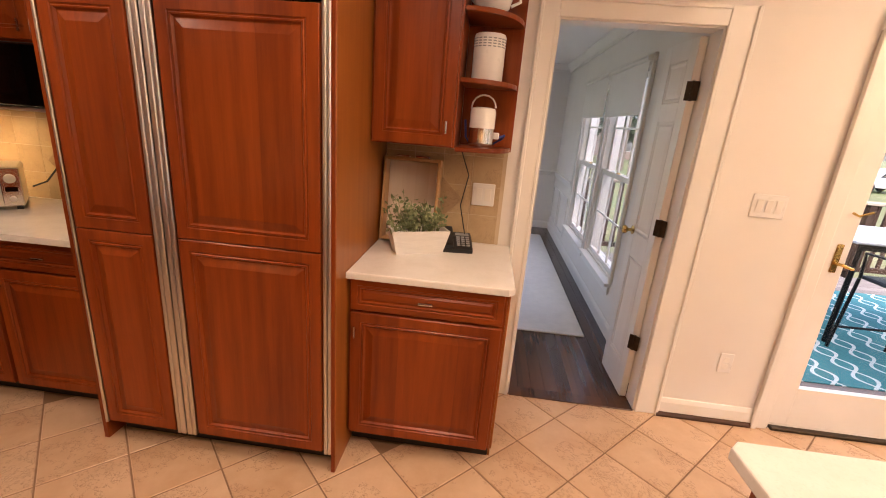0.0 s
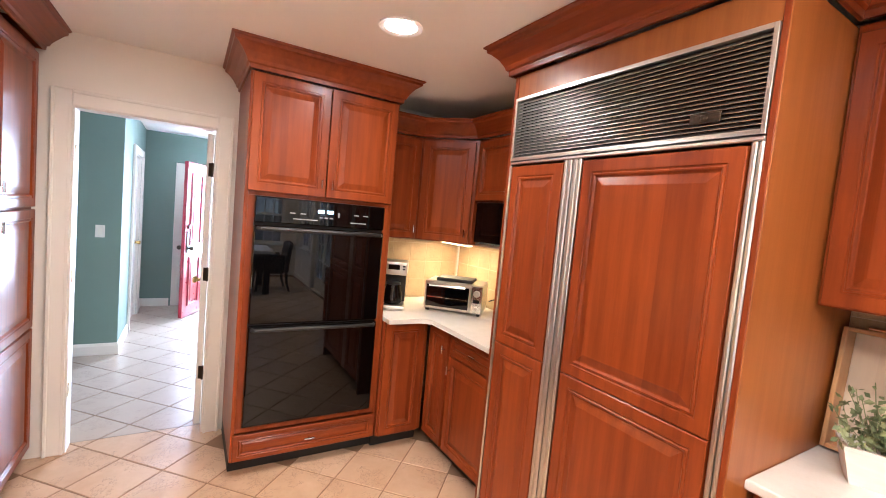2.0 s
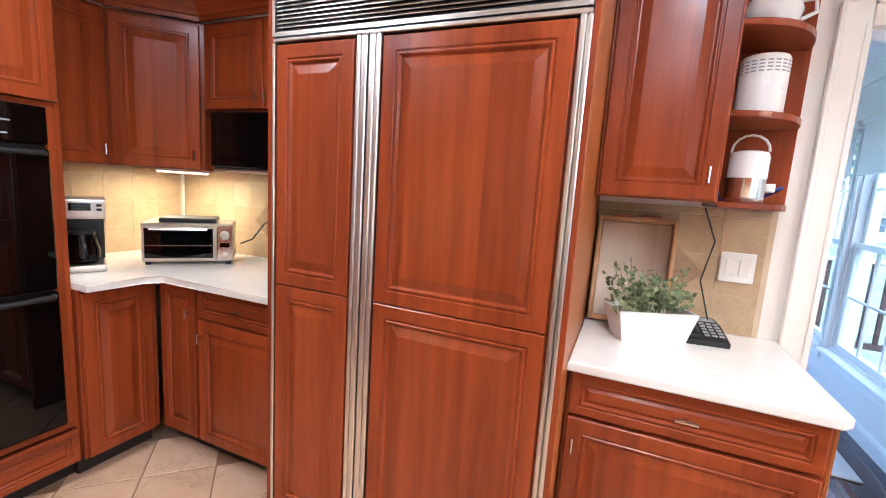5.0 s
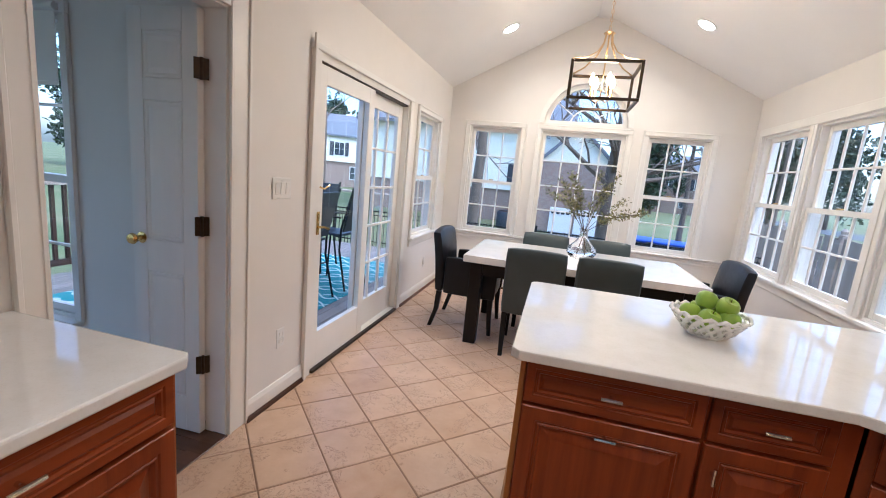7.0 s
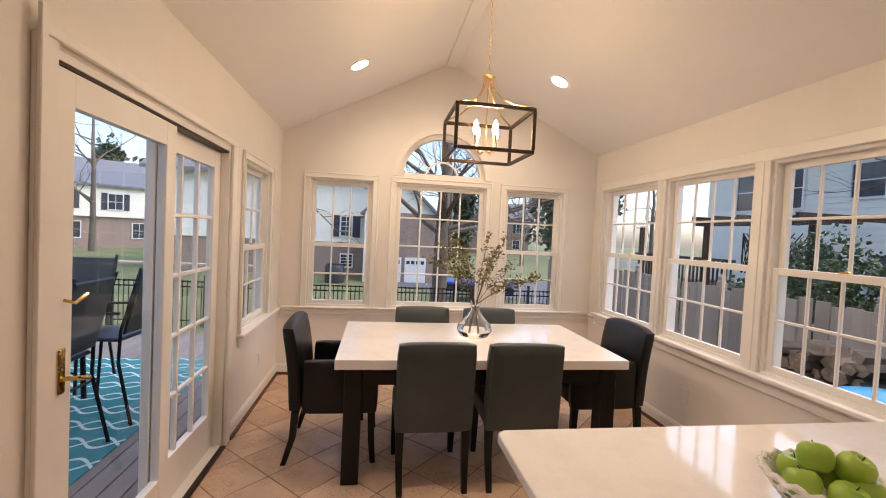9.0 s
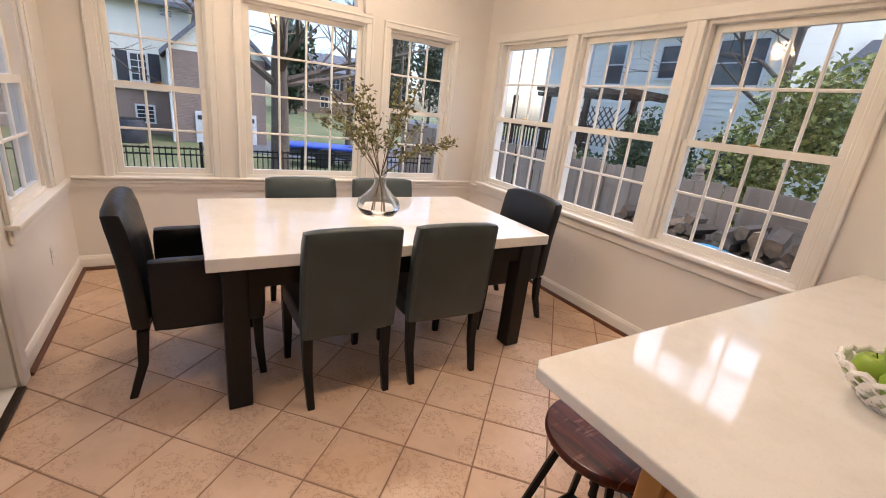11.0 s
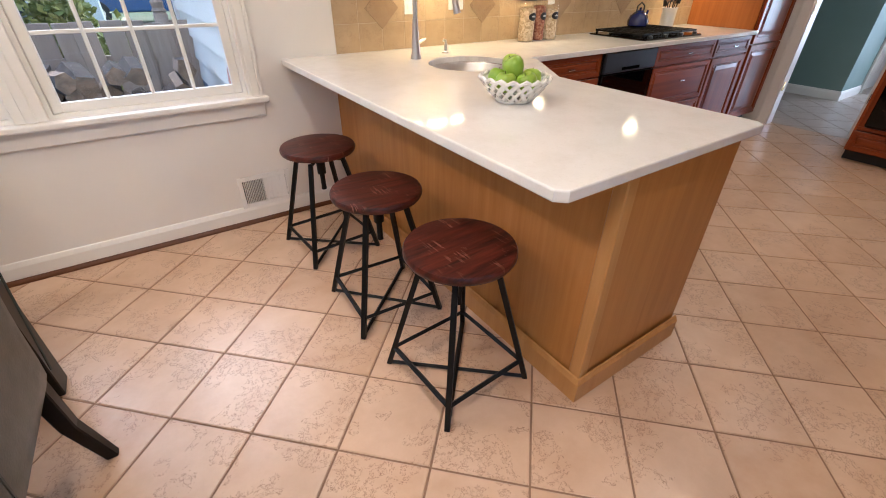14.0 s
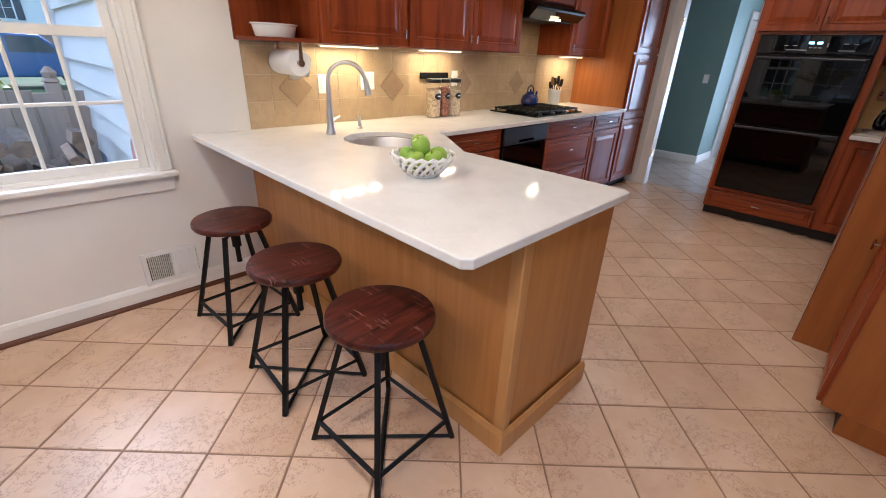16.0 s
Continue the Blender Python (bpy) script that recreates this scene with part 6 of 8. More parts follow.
part("base", turned(bm, Matrix(((0, 0, 1, 0), (1, 0, 0, 0), (0, 1, 0, 0), (0, 0, 0, 1)))), M["black_plastic"], ph)
part("handset", turned(bx(-0.024, 0.024, -0.1, 0.1, 0.0, 0.026, 0.010, seg=2), Matrix.Translation((-0.046, 0.0, 0.042)) @ Matrix.Rotation(radians(14), 4, "X")), M["black_plastic"], ph)
for i in range(3):
    for j in range(5):
        part("key", turned(bx(-0.009, 0.009, -0.006, 0.006, 0, 0.004, 0.0015), Matrix.Translation((0.004 + i * 0.024, -0.075 + j * 0.021, 0.0265 + (-0.075 + j * 0.021 + 0.1) * 0.2308)) @ Matrix.Rotation(radians(13), 4, "X")), M["lcd"], ph)
part("display", turned(bx(-0.035, 0.035, -0.018, 0.018, 0, 0.003, 0.001), Matrix.Translation((0.028, 0.062, 0.0535)) @ Matrix.Rotation(radians(4), 4, "X")), M["lcd"], ph)
M["cable"] = plain("black_cable", (0.015, 0.015, 0.015), 0.5)
part("cord", turned(rod([(0.50, -0.17, COUNTER + 0.012), (0.47, -0.06, COUNTER + 0.05), (0.43, -0.02, COUNTER + 0.2), (0.46, -0.016, COUNTER + 0.36), (0.41, -0.02, 1.404)], 0.003, 5), pose(0.435, -0.13, COUNTER, 0, 0, 8).inverted()), M["cable"], ph, "thin black cord", smooth=True)
ap = thing("air_purifier", pose(0.505, -0.135, 1.72), "white cylindrical air purifier on the shelf", "appliance")
part("body", lathe([(0.062, 0), (0.068, 0.004), (0.071, 0.02), (0.071, 0.19), (0.066, 0.2), (0.03, 0.203), (0.001, 0.203)], 32, cap=False), M["white_plastic"], ap, smooth=True)
for j in range(4):
    for i in range(20):
        a = 2 * math.pi * i / 20
        bm = bx(-0.0075, 0.0075, -0.0015, 0.0015, -0.0025, 0.0025)
        part("vent_slot", turned(bm, Matrix.Translation((0.0702 * math.cos(a), 0.0702 * math.sin(a), 0.145 + j * 0.011)) @ Matrix.Rotation(a + math.pi / 2, 4, "Z")), M["lcd"], ap)
wc = thing("water_boiler", pose(0.505, -0.13, 1.431), "white enamel electric pot with handle and steel base", "appliance")
part("lower_body", lathe([(0.055, 0), (0.058, 0.004), (0.060, 0.02), (0.060, 0.085)], 28), M["chrome"], wc, smooth=True)
part("upper_body", lathe([(0.0605, 0.0855), (0.0605, 0.16), (0.055, 0.175), (0.04, 0.18), (0.002, 0.182)], 28), M["ceramic"], wc, smooth=True)
part("handle", rod([(-0.055, 0, 0.165)] + [(0.056 * math.cos(math.pi - math.pi * i / 8), 0, 0.18 + 0.055 * math.sin(math.pi * i / 8)) for i in range(9)], 0.0045, 6), M["ceramic"], wc, smooth=True)
part("socket", bx(0.058, 0.085, -0.02, 0.02, 0.04, 0.07, 0.004), M["white_plastic"], wc)
M["blue_cable"] = plain("blue_cable", (0.01, 0.03, 0.20), 0.4)
part("cord", turned(rod([(0.59, -0.13, 1.48), (0.615, -0.12, 1.49), (0.61, -0.06, 1.475), (0.56, -0.03, 1.44), (0.45, -0.03, 1.436), (0.43, -0.09, 1.47), (0.42, -0.07, 1.55)], 0.0055, 6), pose(0.505, -0.13, 1.431).inverted()), M["blue_cable"], wc, "blue power cord", smooth=True)
pt = thing("teapot", pose(0.50, -0.14, 1.995), "white ceramic teapot on the upper shelf", "teapot")
part("body", lathe([(0.045, 0), (0.05, 0.004), (0.075, 0.03), (0.085, 0.065), (0.075, 0.1), (0.05, 0.125), (0.045, 0.135)], 28), M["ceramic"], pt, smooth=True)
part("lid", lathe([(0.046, 0.1355), (0.04, 0.145), (0.012, 0.152), (0.012, 0.162), (0.004, 0.17)], 20), M["ceramic"], pt, smooth=True)
part("spout", rod([(-0.07, 0, 0.05), (-0.105, 0, 0.08), (-0.12, 0, 0.12)], 0.014, 10, taper=0.6), M["ceramic"], pt, smooth=True)
part("handle", rod([(0.075, 0, 0.1), (0.115, 0, 0.1), (0.12, 0, 0.06), (0.08, 0, 0.04)], 0.007, 8), M["ceramic"], pt, smooth=True)

# ---------- corner counter ----------
cm = thing("coffee_maker", pose(-2.28, -0.77, COUNTER, 0, 0, 62), "steel and black drip coffee maker with glass carafe", "coffee maker")
part("base", bx(-0.09, 0.09, -0.13, 0.1, 0.0, 0.035, 0.012, seg=2), M["steel"], cm)
part("column", bx(-0.085, 0.085, 0.03, 0.1, 0.0355, 0.25, 0.006), M["black_plastic"], cm)
part("head", bx(-0.095, 0.095, -0.11, 0.105, 0.2505, 0.345, 0.012, seg=2), M["steel"], cm)
part("display", bx(-0.04, 0.04, -0.1125, -0.1102, 0.29, 0.325, 0.001), M["black_gloss"], cm)
for i in range(4):
    x = (-0.07, -0.07, 0.07, 0.07)[i]
    part("button", bx(x - 0.01, x + 0.01, -0.1135, -0.1102, 0.29 + 0.02 * (i % 2), 0.302 + 0.02 * (i % 2), 0.002), M["black_plastic"], cm)
ca = part("carafe", lathe([(0.055, 0.037), (0.068, 0.05), (0.07, 0.1), (0.055, 0.16), (0.05, 0.175)], 24, None, 0, -0.045), M["black_gloss"], cm, "dark glass carafe", smooth=True)
part("carafe_lid", lathe([(0.052, 0.1755), (0.052, 0.19), (0.02, 0.195)], 20, None, 0, -0.045), M["black_plastic"], ca, smooth=True)
part("carafe_handle", rod([(0.0, -0.1, 0.17), (0, -0.14, 0.16), (0, -0.145, 0.09), (0, -0.112, 0.07)], 0.009, 8), M["black_plastic"], ca, smooth=True)
to = thing("toaster_oven", pose(-2.10, -0.33, COUNTER, 0, 0, 46), "stainless steel toaster oven with glass door", "toaster oven")
part("case", bx(-0.215, 0.215, -0.13, 0.14, 0.018, 0.225, 0.008), M["steel"], to)
part("door", bx(-0.205, 0.125, -0.142, -0.1305, 0.035, 0.205, 0.004), M["black_gloss"], to, "dark glass oven door")
part("door_frame", bar_frame(-0.21, 0.13, 0.028, 0.212, 0.012, -0.147, -0.1425, 0.001), M["steel"], to)
part("handle", rod([(-0.17, -0.147, 0.195), (-0.17, -0.17, 0.197), (0.09, -0.17, 0.197), (0.09, -0.147, 0.195)], 0.007, 8), M["chrome"], to, smooth=True)
part("rack", bx(-0.195, 0.115, -0.1438, -0.1425, 0.105, 0.111), M["chrome"], to)
part("panel", bx(0.135, 0.212, -0.136, -0.1305, 0.025, 0.218, 0.003), M["chrome"], to)
for z, r in ((0.165, 0.024), (0.06, 0.014)):
    part("knob", turned(lathe([(r, 0), (r * 0.9, 0.016), (0.004, 0.018)], 18), Matrix.Translation((0.174, -0.1365, z)) @ Matrix.Rotation(math.pi / 2, 4, "X")), M["steel"], to, smooth=True)
part("screen", bx(0.15, 0.198, -0.1372, -0.1362, 0.098, 0.122), M["black_gloss"], to)
part("tray_on_top", bx(-0.14, 0.13, -0.1, 0.1, 0.226, 0.25, 0.006), M["black_plastic"], to)
for x in (-0.19, 0.19):
    for y in (-0.1, 0.11):
        part("foot", bx(x - 0.012, x + 0.012, y - 0.012, y + 0.012, 0.0, 0.0178), M["black_plastic"], to)
part("cord", turned(rod([(-1.93, -0.15, COUNTER + 0.1), (-1.87, -0.12, COUNTER + 0.13), (-1.82, -0.08, COUNTER + 0.22), (-1.76, -0.04, COUNTER + 0.265), (-1.72, -0.018, COUNTER + 0.255)], 0.005, 6), pose(-2.10, -0.33, COUNTER, 0, 0, 46).inverted()), M["cable"], to, "black power cord", smooth=True)

# ---------- things of the south run ----------
pi = thing("pitcher", at_south(1.61) @ pose(0, -0.145, 1.706), "white glazed ceramic pitcher on the shelf", "pitcher")
part("body", lathe([(0.045, 0), (0.047, 0.004), (0.062, 0.04), (0.072, 0.09), (0.064, 0.135), (0.046, 0.165), (0.047, 0.185), (0.056, 0.205), (0.052, 0.203), (0.042, 0.18), (0.001, 0.16)], 30, cap=False), M["ceramic"], pi, smooth=True)
part("spout", rod([(0.04, 0, 0.185), (0.06, 0, 0.203), (0.07, 0, 0.21)], 0.016, 8, taper=0.5), M["ceramic"], pi, smooth=True)
part("handle", rod([(-0.045, 0, 0.19), (-0.09, 0, 0.195), (-0.105, 0, 0.16), (-0.09, 0, 0.1), (-0.065, 0, 0.065)], 0.0085, 8), M["ceramic"], pi, smooth=True)
di = thing("baking_dish", at_south(1.625) @ pose(0, -0.14, UZ + 0.021), "white oval ceramic baking dish on the lowest shelf", "dish")
bm = lathe([(0.105, 0), (0.11, 0.004), (0.122, 0.055), (0.132, 0.06), (0.133, 0.066), (0.12, 0.062), (0.108, 0.01), (0.001, 0.008)], 36, cap=False)
part("body", turned(bm, Matrix.Diagonal((1, 0.68, 1, 1))), M["ceramic"], di, smooth=True)
M["paper"] = plain("paper_towel", (0.80, 0.78, 0.74), 0.95, var=0.03, scale=30, bump=0.6, bscale=220)
pw = thing("paper_towel_holder", at_south(1.565) @ pose(0, -0.155, 1.295, 0, 0, 90), "white paper towel roll hanging under the shelf", "paper towel")
bm = lathe([(0.02, -0.125), (0.066, -0.124), (0.068, -0.12), (0.068, 0.12), (0.066, 0.124), (0.02, 0.125)], 32, cap=False)
part("roll", turned(bm, Matrix.Rotation(math.pi / 2, 4, "Y")), M["paper"], pw, smooth=True)
bm = bmesh.new()
rows = [[bm.verts.new((x, -0.0685 + 0.004 * k, -0.012 * k - 0.004 * (x > -0.02) * k)) for x in (-0.12, -0.06, 0.0, 0.06, 0.12)] for k in range(7)]
for a, b in zip(rows, rows[1:]):
    for i in range(4):
        bm.faces.new((a[i], a[i + 1], b[i + 1], b[i]))
part("loose_sheet", bm, M["paper"], pw)
part("rod", turned(lathe([(0.008, -0.14), (0.008, 0.14)], 10), Matrix.Rotation(math.pi / 2, 4, "Y")), M["chrome"], pw)
for x in (-0.138, 0.138):
    part("bracket", bx(x - 0.003, x + 0.003, -0.012, 0.012, -0.012, 0.1045, 0.002), M["chrome"], pw)
    part("cap", turned(lathe([(0.019, -0.004), (0.019, 0.004)], 16), Matrix.Translation((x, 0, 0)) @ Matrix.Rotation(math.pi / 2, 4, "Y")), M["chrome"], pw)


def jar(x, r, h, fill, label, stuff_):
    j = thing("storage_jar", at_south(x) @ pose(0, -0.135, COUNTER), label, "jar", "storage jars")
    part("contents", lathe([(r - 0.006, 0.004), (r - 0.004, 0.012), (r - 0.004, h * fill), (r - 0.02, h * fill + 0.006), (0.002, h * fill + 0.008)], 20), stuff_, j, smooth=True)
    g = part("glass", lathe([(r - 0.003, 0), (r, 0.004), (r, h - 0.02), (r - 0.006, h)], 24), M["jar_glass"], j, smooth=True)
    g.visible_shadow = False
    part("lid", lathe([(r - 0.002, h), (r, h + 0.003), (r, h + 0.024), (r - 0.004, h + 0.028), (0.002, h + 0.028)], 24), M["black_plastic"], j, smooth=True)
    bm = bmesh.new()
    n, hw = 12, 0.6
    cols = []
    for i in range(n + 1):
        a = -math.pi / 2 - hw + 2 * hw * i / n
        e = 0.024 * math.sqrt(max(0.02, 1 - (2 * i / n - 1) ** 2))
        cols.append([bm.verts.new(((r + 0.0012) * math.cos(a), (r + 0.0012) * math.sin(a), h * 0.62 + s * e)) for s in (-1, 1)])
    for a, b in zip(cols, cols[1:]):
        bm.faces.new((a[0], b[0], b[1], a[1]))
    lb = part("chalk_label", bm, M["black_plastic"], j, "black oval label with white script")
    for q in range(3):
        a = -math.pi / 2
        part("script_bar", bx(-0.012 + 0.01 * q, -0.005 + 0.01 * q, -r - 0.0026, -r - 0.0016, h * 0.62 - 0.003, h * 0.62 + 0.004 + 0.003 * (q % 2)), M["white_plastic"], lb)


M["jar_glass"] = pane_mat("jar_glass")


def crumbs(name, a, b):
    m, t, s = _tree(name)
    v = _coords(t)
    w = t.nodes.new("ShaderNodeTexVoronoi")
    w.inputs["Scale"].default_value = 90
    t.links.new(v, w.inputs["Vector"])
    t.links.new(_ramp(t, a, b, _spread(t, w.outputs["Color"], 0.2, 0.8)), s.inputs["Base Color"])
    _bump(t, s, w.outputs["Distance"], 0.8, 0.004)
    s.inputs["Roughness"].default_value = 0.7
    return m


jar(0.40, 0.058, 0.255, 0.8, "tall glass jar of pale oats with black lid", crumbs("oats", (0.45, 0.32, 0.18), (0.75, 0.6, 0.4)))
jar(0.285, 0.047, 0.255, 0.85, "tall glass jar of reddish grain with black lid", crumbs("grain", (0.25, 0.07, 0.04), (0.5, 0.25, 0.15)))
jar(0.175, 0.057, 0.255, 0.75, "tall glass jar of pale pasta with black lid", crumbs("pasta", (0.5, 0.36, 0.2), (0.8, 0.66, 0.45)))
ks = solid("knife_rack", bx(-0.15, 0.15, -0.03, -0.0105, 1.19, 1.235, 0.003), M["black_wood"], "dark wooden magnetic rack on the tiles", "rack", m=at_south(0.29))
kt = thing("kettle", at_south(-0.82) @ pose(0, -0.19, COUNTER + 0.0445), "small cobalt blue enamel kettle on the cooktop", "kettle")
M["cobalt"] = plain("cobalt_enamel", (0.006, 0.014, 0.10), 0.12, var=0.1, coat=0.5)
part("body", lathe([(0.07, 0), (0.082, 0.008), (0.085, 0.04), (0.07, 0.08), (0.04, 0.105), (0.02, 0.112)], 28), M["cobalt"], kt, smooth=True)
part("lid", lathe([(0.035, 0.1085), (0.03, 0.118), (0.008, 0.122), (0.01, 0.136), (0.003, 0.14)], 18), M["cobalt"], kt, smooth=True)
part("spout", rod([(0.065, 0, 0.06), (0.1, 0, 0.09), (0.11, 0, 0.115)], 0.014, 8, taper=0.6), M["cobalt"], kt, smooth=True)
part("handle", rod([(-0.05, 0, 0.09), (-0.045, 0, 0.15), (0.0, 0, 0.175), (0.045, 0, 0.15), (0.05, 0, 0.09)], 0.006, 8), M["black_plastic"], kt, smooth=True)
cr = thing("utensil_crock", at_south(-1.30) @ pose(0, -0.16, COUNTER), "white ceramic crock full of black kitchen utensils", "crock")
part("crock", lathe([(0.055, 0), (0.058, 0.004), (0.062, 0.16), (0.068, 0.165), (0.066, 0.17), (0.055, 0.165), (0.05, 0.02), (0.001, 0.018)], 26, cap=False), M["ceramic"], cr, smooth=True)
rnd = random.Random(3)
for i in range(6):
    a = i * 1.05
    tip = (0.07 * math.cos(a) + rnd.gauss(0, 0.01), 0.05 * math.sin(a), rnd.uniform(0.24, 0.30))
    u = part("utensil", rod([(0.02 * math.cos(a), 0.02 * math.sin(a), 0.02), (tip[0] * 0.8, tip[1] * 0.8, tip[2] * 0.75)], 0.005, 6), M["black_plastic"], cr)
    part("blade", rod([(tip[0] * 0.8, tip[1] * 0.8, tip[2] * 0.75), (tip[0] * 0.95, tip[1] * 0.95, tip[2] * 0.88), tip], 0.02, 8, taper=0.7, flat=0.3), M["black_plastic"] if i % 3 else M["tan_wood"], u, smooth=True)

# ---------- fruit bowl ----------
bw = thing("fruit_bowl", pose(1.635, -2.075, COUNTER) @ Matrix.Scale(0.86, 4), "white woven lattice ceramic bowl", "bowl")
part("base", lathe([(0.075, 0.0), (0.08, 0.004), (0.082, 0.012), (0.001, 0.01)], 28, cap=False), M["ceramic"], bw, smooth=True)
prof = lambda f: (0.078 + 0.07 * f ** 0.8, 0.01 + 0.085 * f)
for s in (-1, 1):
    for i in range(18):
        pts = []
        for k in range(9):
            f = k / 8
            r, z = prof(f)
            a = 2 * math.pi * i / 18 + s * f * 0.62
            r += 0.003 * s * (1 if (k % 2) else -1)
            pts.append((r * math.cos(a), r * math.sin(a), z))
        part("lattice_strip", rod(pts, 0.0118, 6, flat=0.32), M["ceramic"], bw, smooth=True)
rim = []
for i in range(73):
    a = 2 * math.pi * i / 72
    r, z = 0.148 + 0.004 * math.cos(a * 18), 0.098 + 0.006 * math.sin(a * 18)
    rim.append((r * math.cos(a), r * math.sin(a), z))
part("rim", rod(rim, 0.0075, 8), M["ceramic"], bw, smooth=True)


def apple_mat():
    m, t, b = _tree("green_apple_skin")
    v = _coords(t)
    f = _spread(t, _noise(t, v, 9, 4), 0.3, 0.7)
    t.links.new(_ramp(t, (0.22, 0.38, 0.025), (0.40, 0.55, 0.075), f), b.inputs["Base Color"])
    b.inputs["Roughness"].default_value = 0.28
    return m


M["apple"] = apple_mat()
M["stalk"] = plain("stalk_brown", (0.06, 0.035, 0.015), 0.7)


def apple(x, y, z, tilt, turn):
    a = thing("green_apple", pose(x, y, z, tilt, 0, turn) @ Matrix.Scale(0.92, 4), "shiny green apple in the white bowl", "apple", "apples in the bowl")
    part("fruit", lathe([(0.002, -0.030), (0.012, -0.034), (0.025, -0.031), (0.037, -0.014), (0.041, 0.006), (0.038, 0.024), (0.027, 0.036), (0.013, 0.036), (0.004, 0.028), (0.001, 0.026)], 24, cap=False), M["apple"], a, smooth=True)
    part("stalk", rod([(0, 0, 0.026), (0.002, 0, 0.036), (0.006, 0, 0.045)], 0.0015, 5), M["stalk"], a)


bx0, by0, bz0 = 1.635, -2.075, COUNTER
for k in range(5):
    a = 2 * math.pi * k / 5 + 0.3
    apple(bx0 + 0.066 * math.cos(a), by0 + 0.066 * math.sin(a), bz0 + 0.072, 25 * math.sin(k * 2.1), 70 * k)
apple(bx0 + 0.022, by0 + 0.012, bz0 + 0.122, 28, 50)
apple(bx0 - 0.02, by0 - 0.045, bz0 + 0.116, -24, 120)

# ---------- vase ----------
va = thing("glass_vase", pose(3.87, -1.735, 0.7755) @ Matrix.Diagonal((1.22, 1.22, 0.95, 1)), "clear glass bottle vase with water", "vase")
g = part("glass", lathe([(0.001, 0.004), (0.05, 0.003), (0.085, 0.02), (0.108, 0.065), (0.10, 0.11), (0.06, 0.16), (0.032, 0.205), (0.027, 0.25), (0.034, 0.285), (0.036, 0.288), (0.033, 0.286), (0.0245, 0.25), (0.029, 0.205), (0.057, 0.157), (0.0965, 0.11), (0.1045, 0.065), (0.082, 0.023), (0.05, 0.008), (0.001, 0.008)], 40, cap=False), M["glass"], va, smooth=True)
g.visible_shadow = False
br = thing("dried_branches", pose(3.87, -1.735, 0.7755), "leafy olive branches standing in the glass vase", "branches")
M["branch_leaf"] = leaf_mat("olive_leaf", (0.045, 0.045, 0.012), (0.30, 0.27, 0.09))
M["twig"] = plain("twig_bark", (0.10, 0.065, 0.03), 0.8)
rnd = random.Random(21)
pts = []
for i in range(16):
    ang = (-1 if i % 2 else 1) * math.pi / 2 + rnd.uniform(-0.9, 0.9)
    lean = rnd.uniform(0.08, 0.44)
    h = rnd.uniform(0.34, 0.55) * (1.15 - 0.5 * lean)
    if i in (1, 7, 11):
        ang, lean, h = -1.57 + 0.15 * (i - 7) / 4, 0.44 + 0.02 * (i % 4), 0.27
    d = Vector((math.cos(ang), math.sin(ang), 0))
    way = [Vector((0, 0, 0.02)) - d * 0.05, d * 0.005 + Vector((0, 0, 0.25)), d * lean * 0.45 + Vector((0, 0, 0.25 + h * 0.55)), d * lean * (1.0) + Vector((0, 0, 0.25 + h * (0.8 if lean > 0.4 else 0.95)))]
    part("branch", rod([tuple(p) for p in way], 0.0028, 5, taper=0.4), M["twig"], br)
    for k in range(105):
        f = rnd.uniform(0.3, 1.0)
        p = way[1].lerp(way[2], f * 2) if f < 0.5 else way[2].lerp(way[3], f * 2 - 1)
        pts.append(p + Vector((rnd.gauss(0, 0.018), rnd.gauss(0, 0.018), rnd.gauss(0, 0.016))))
tagged(part("foliage", leaves(pts, 0.013, rnd, long=2.3), M["branch_leaf"], br, "small olive and brown leaves"), kind="stuff")


# ---------- outdoors ----------
GROUND = -0.95


def lawn_mat():
    m, t, b = _tree("winter_lawn")
    v = _coords(t, shift=False)
    f = _spread(t, _noise(t, v, 0.35, 5, 0.6), 0.35, 0.65)
    fine = _noise(t, v, 30, 4, 0.7)
    c = _ramp(t, (0.10, 0.14, 0.045), (0.20, 0.19, 0.09), f)
    mx = t.nodes.new("ShaderNodeMix")
    mx.data_type = "RGBA"
    t.links.new(_spread(t, fine, 0.45, 0.75), mx.inputs[0])
    t.links.new(c, mx.inputs[6])
    mx.inputs[7].default_value = (0.07, 0.085, 0.03, 1)
    t.links.new(mx.outputs[2], b.inputs["Base Color"])
    b.inputs["Roughness"].default_value = 0.95
    _bump(t, b, fine, 0.8, 0.03)
    return m


M["lawn"] = lawn_mat()
M["asphalt"] = plain("asphalt", (0.10, 0.105, 0.115), 0.85, var=0.2, scale=3, bump=0.4, bscale=60)
M["earth"] = plain("leaf_litter", (0.16, 0.10, 0.06), 0.95, var=0.45, scale=4, bump=0.8, bscale=25)
M["siding"] = plain("cream_siding", (0.80, 0.78, 0.67), 0.6, var=0.05, scale=1.5)
M["brick"] = None


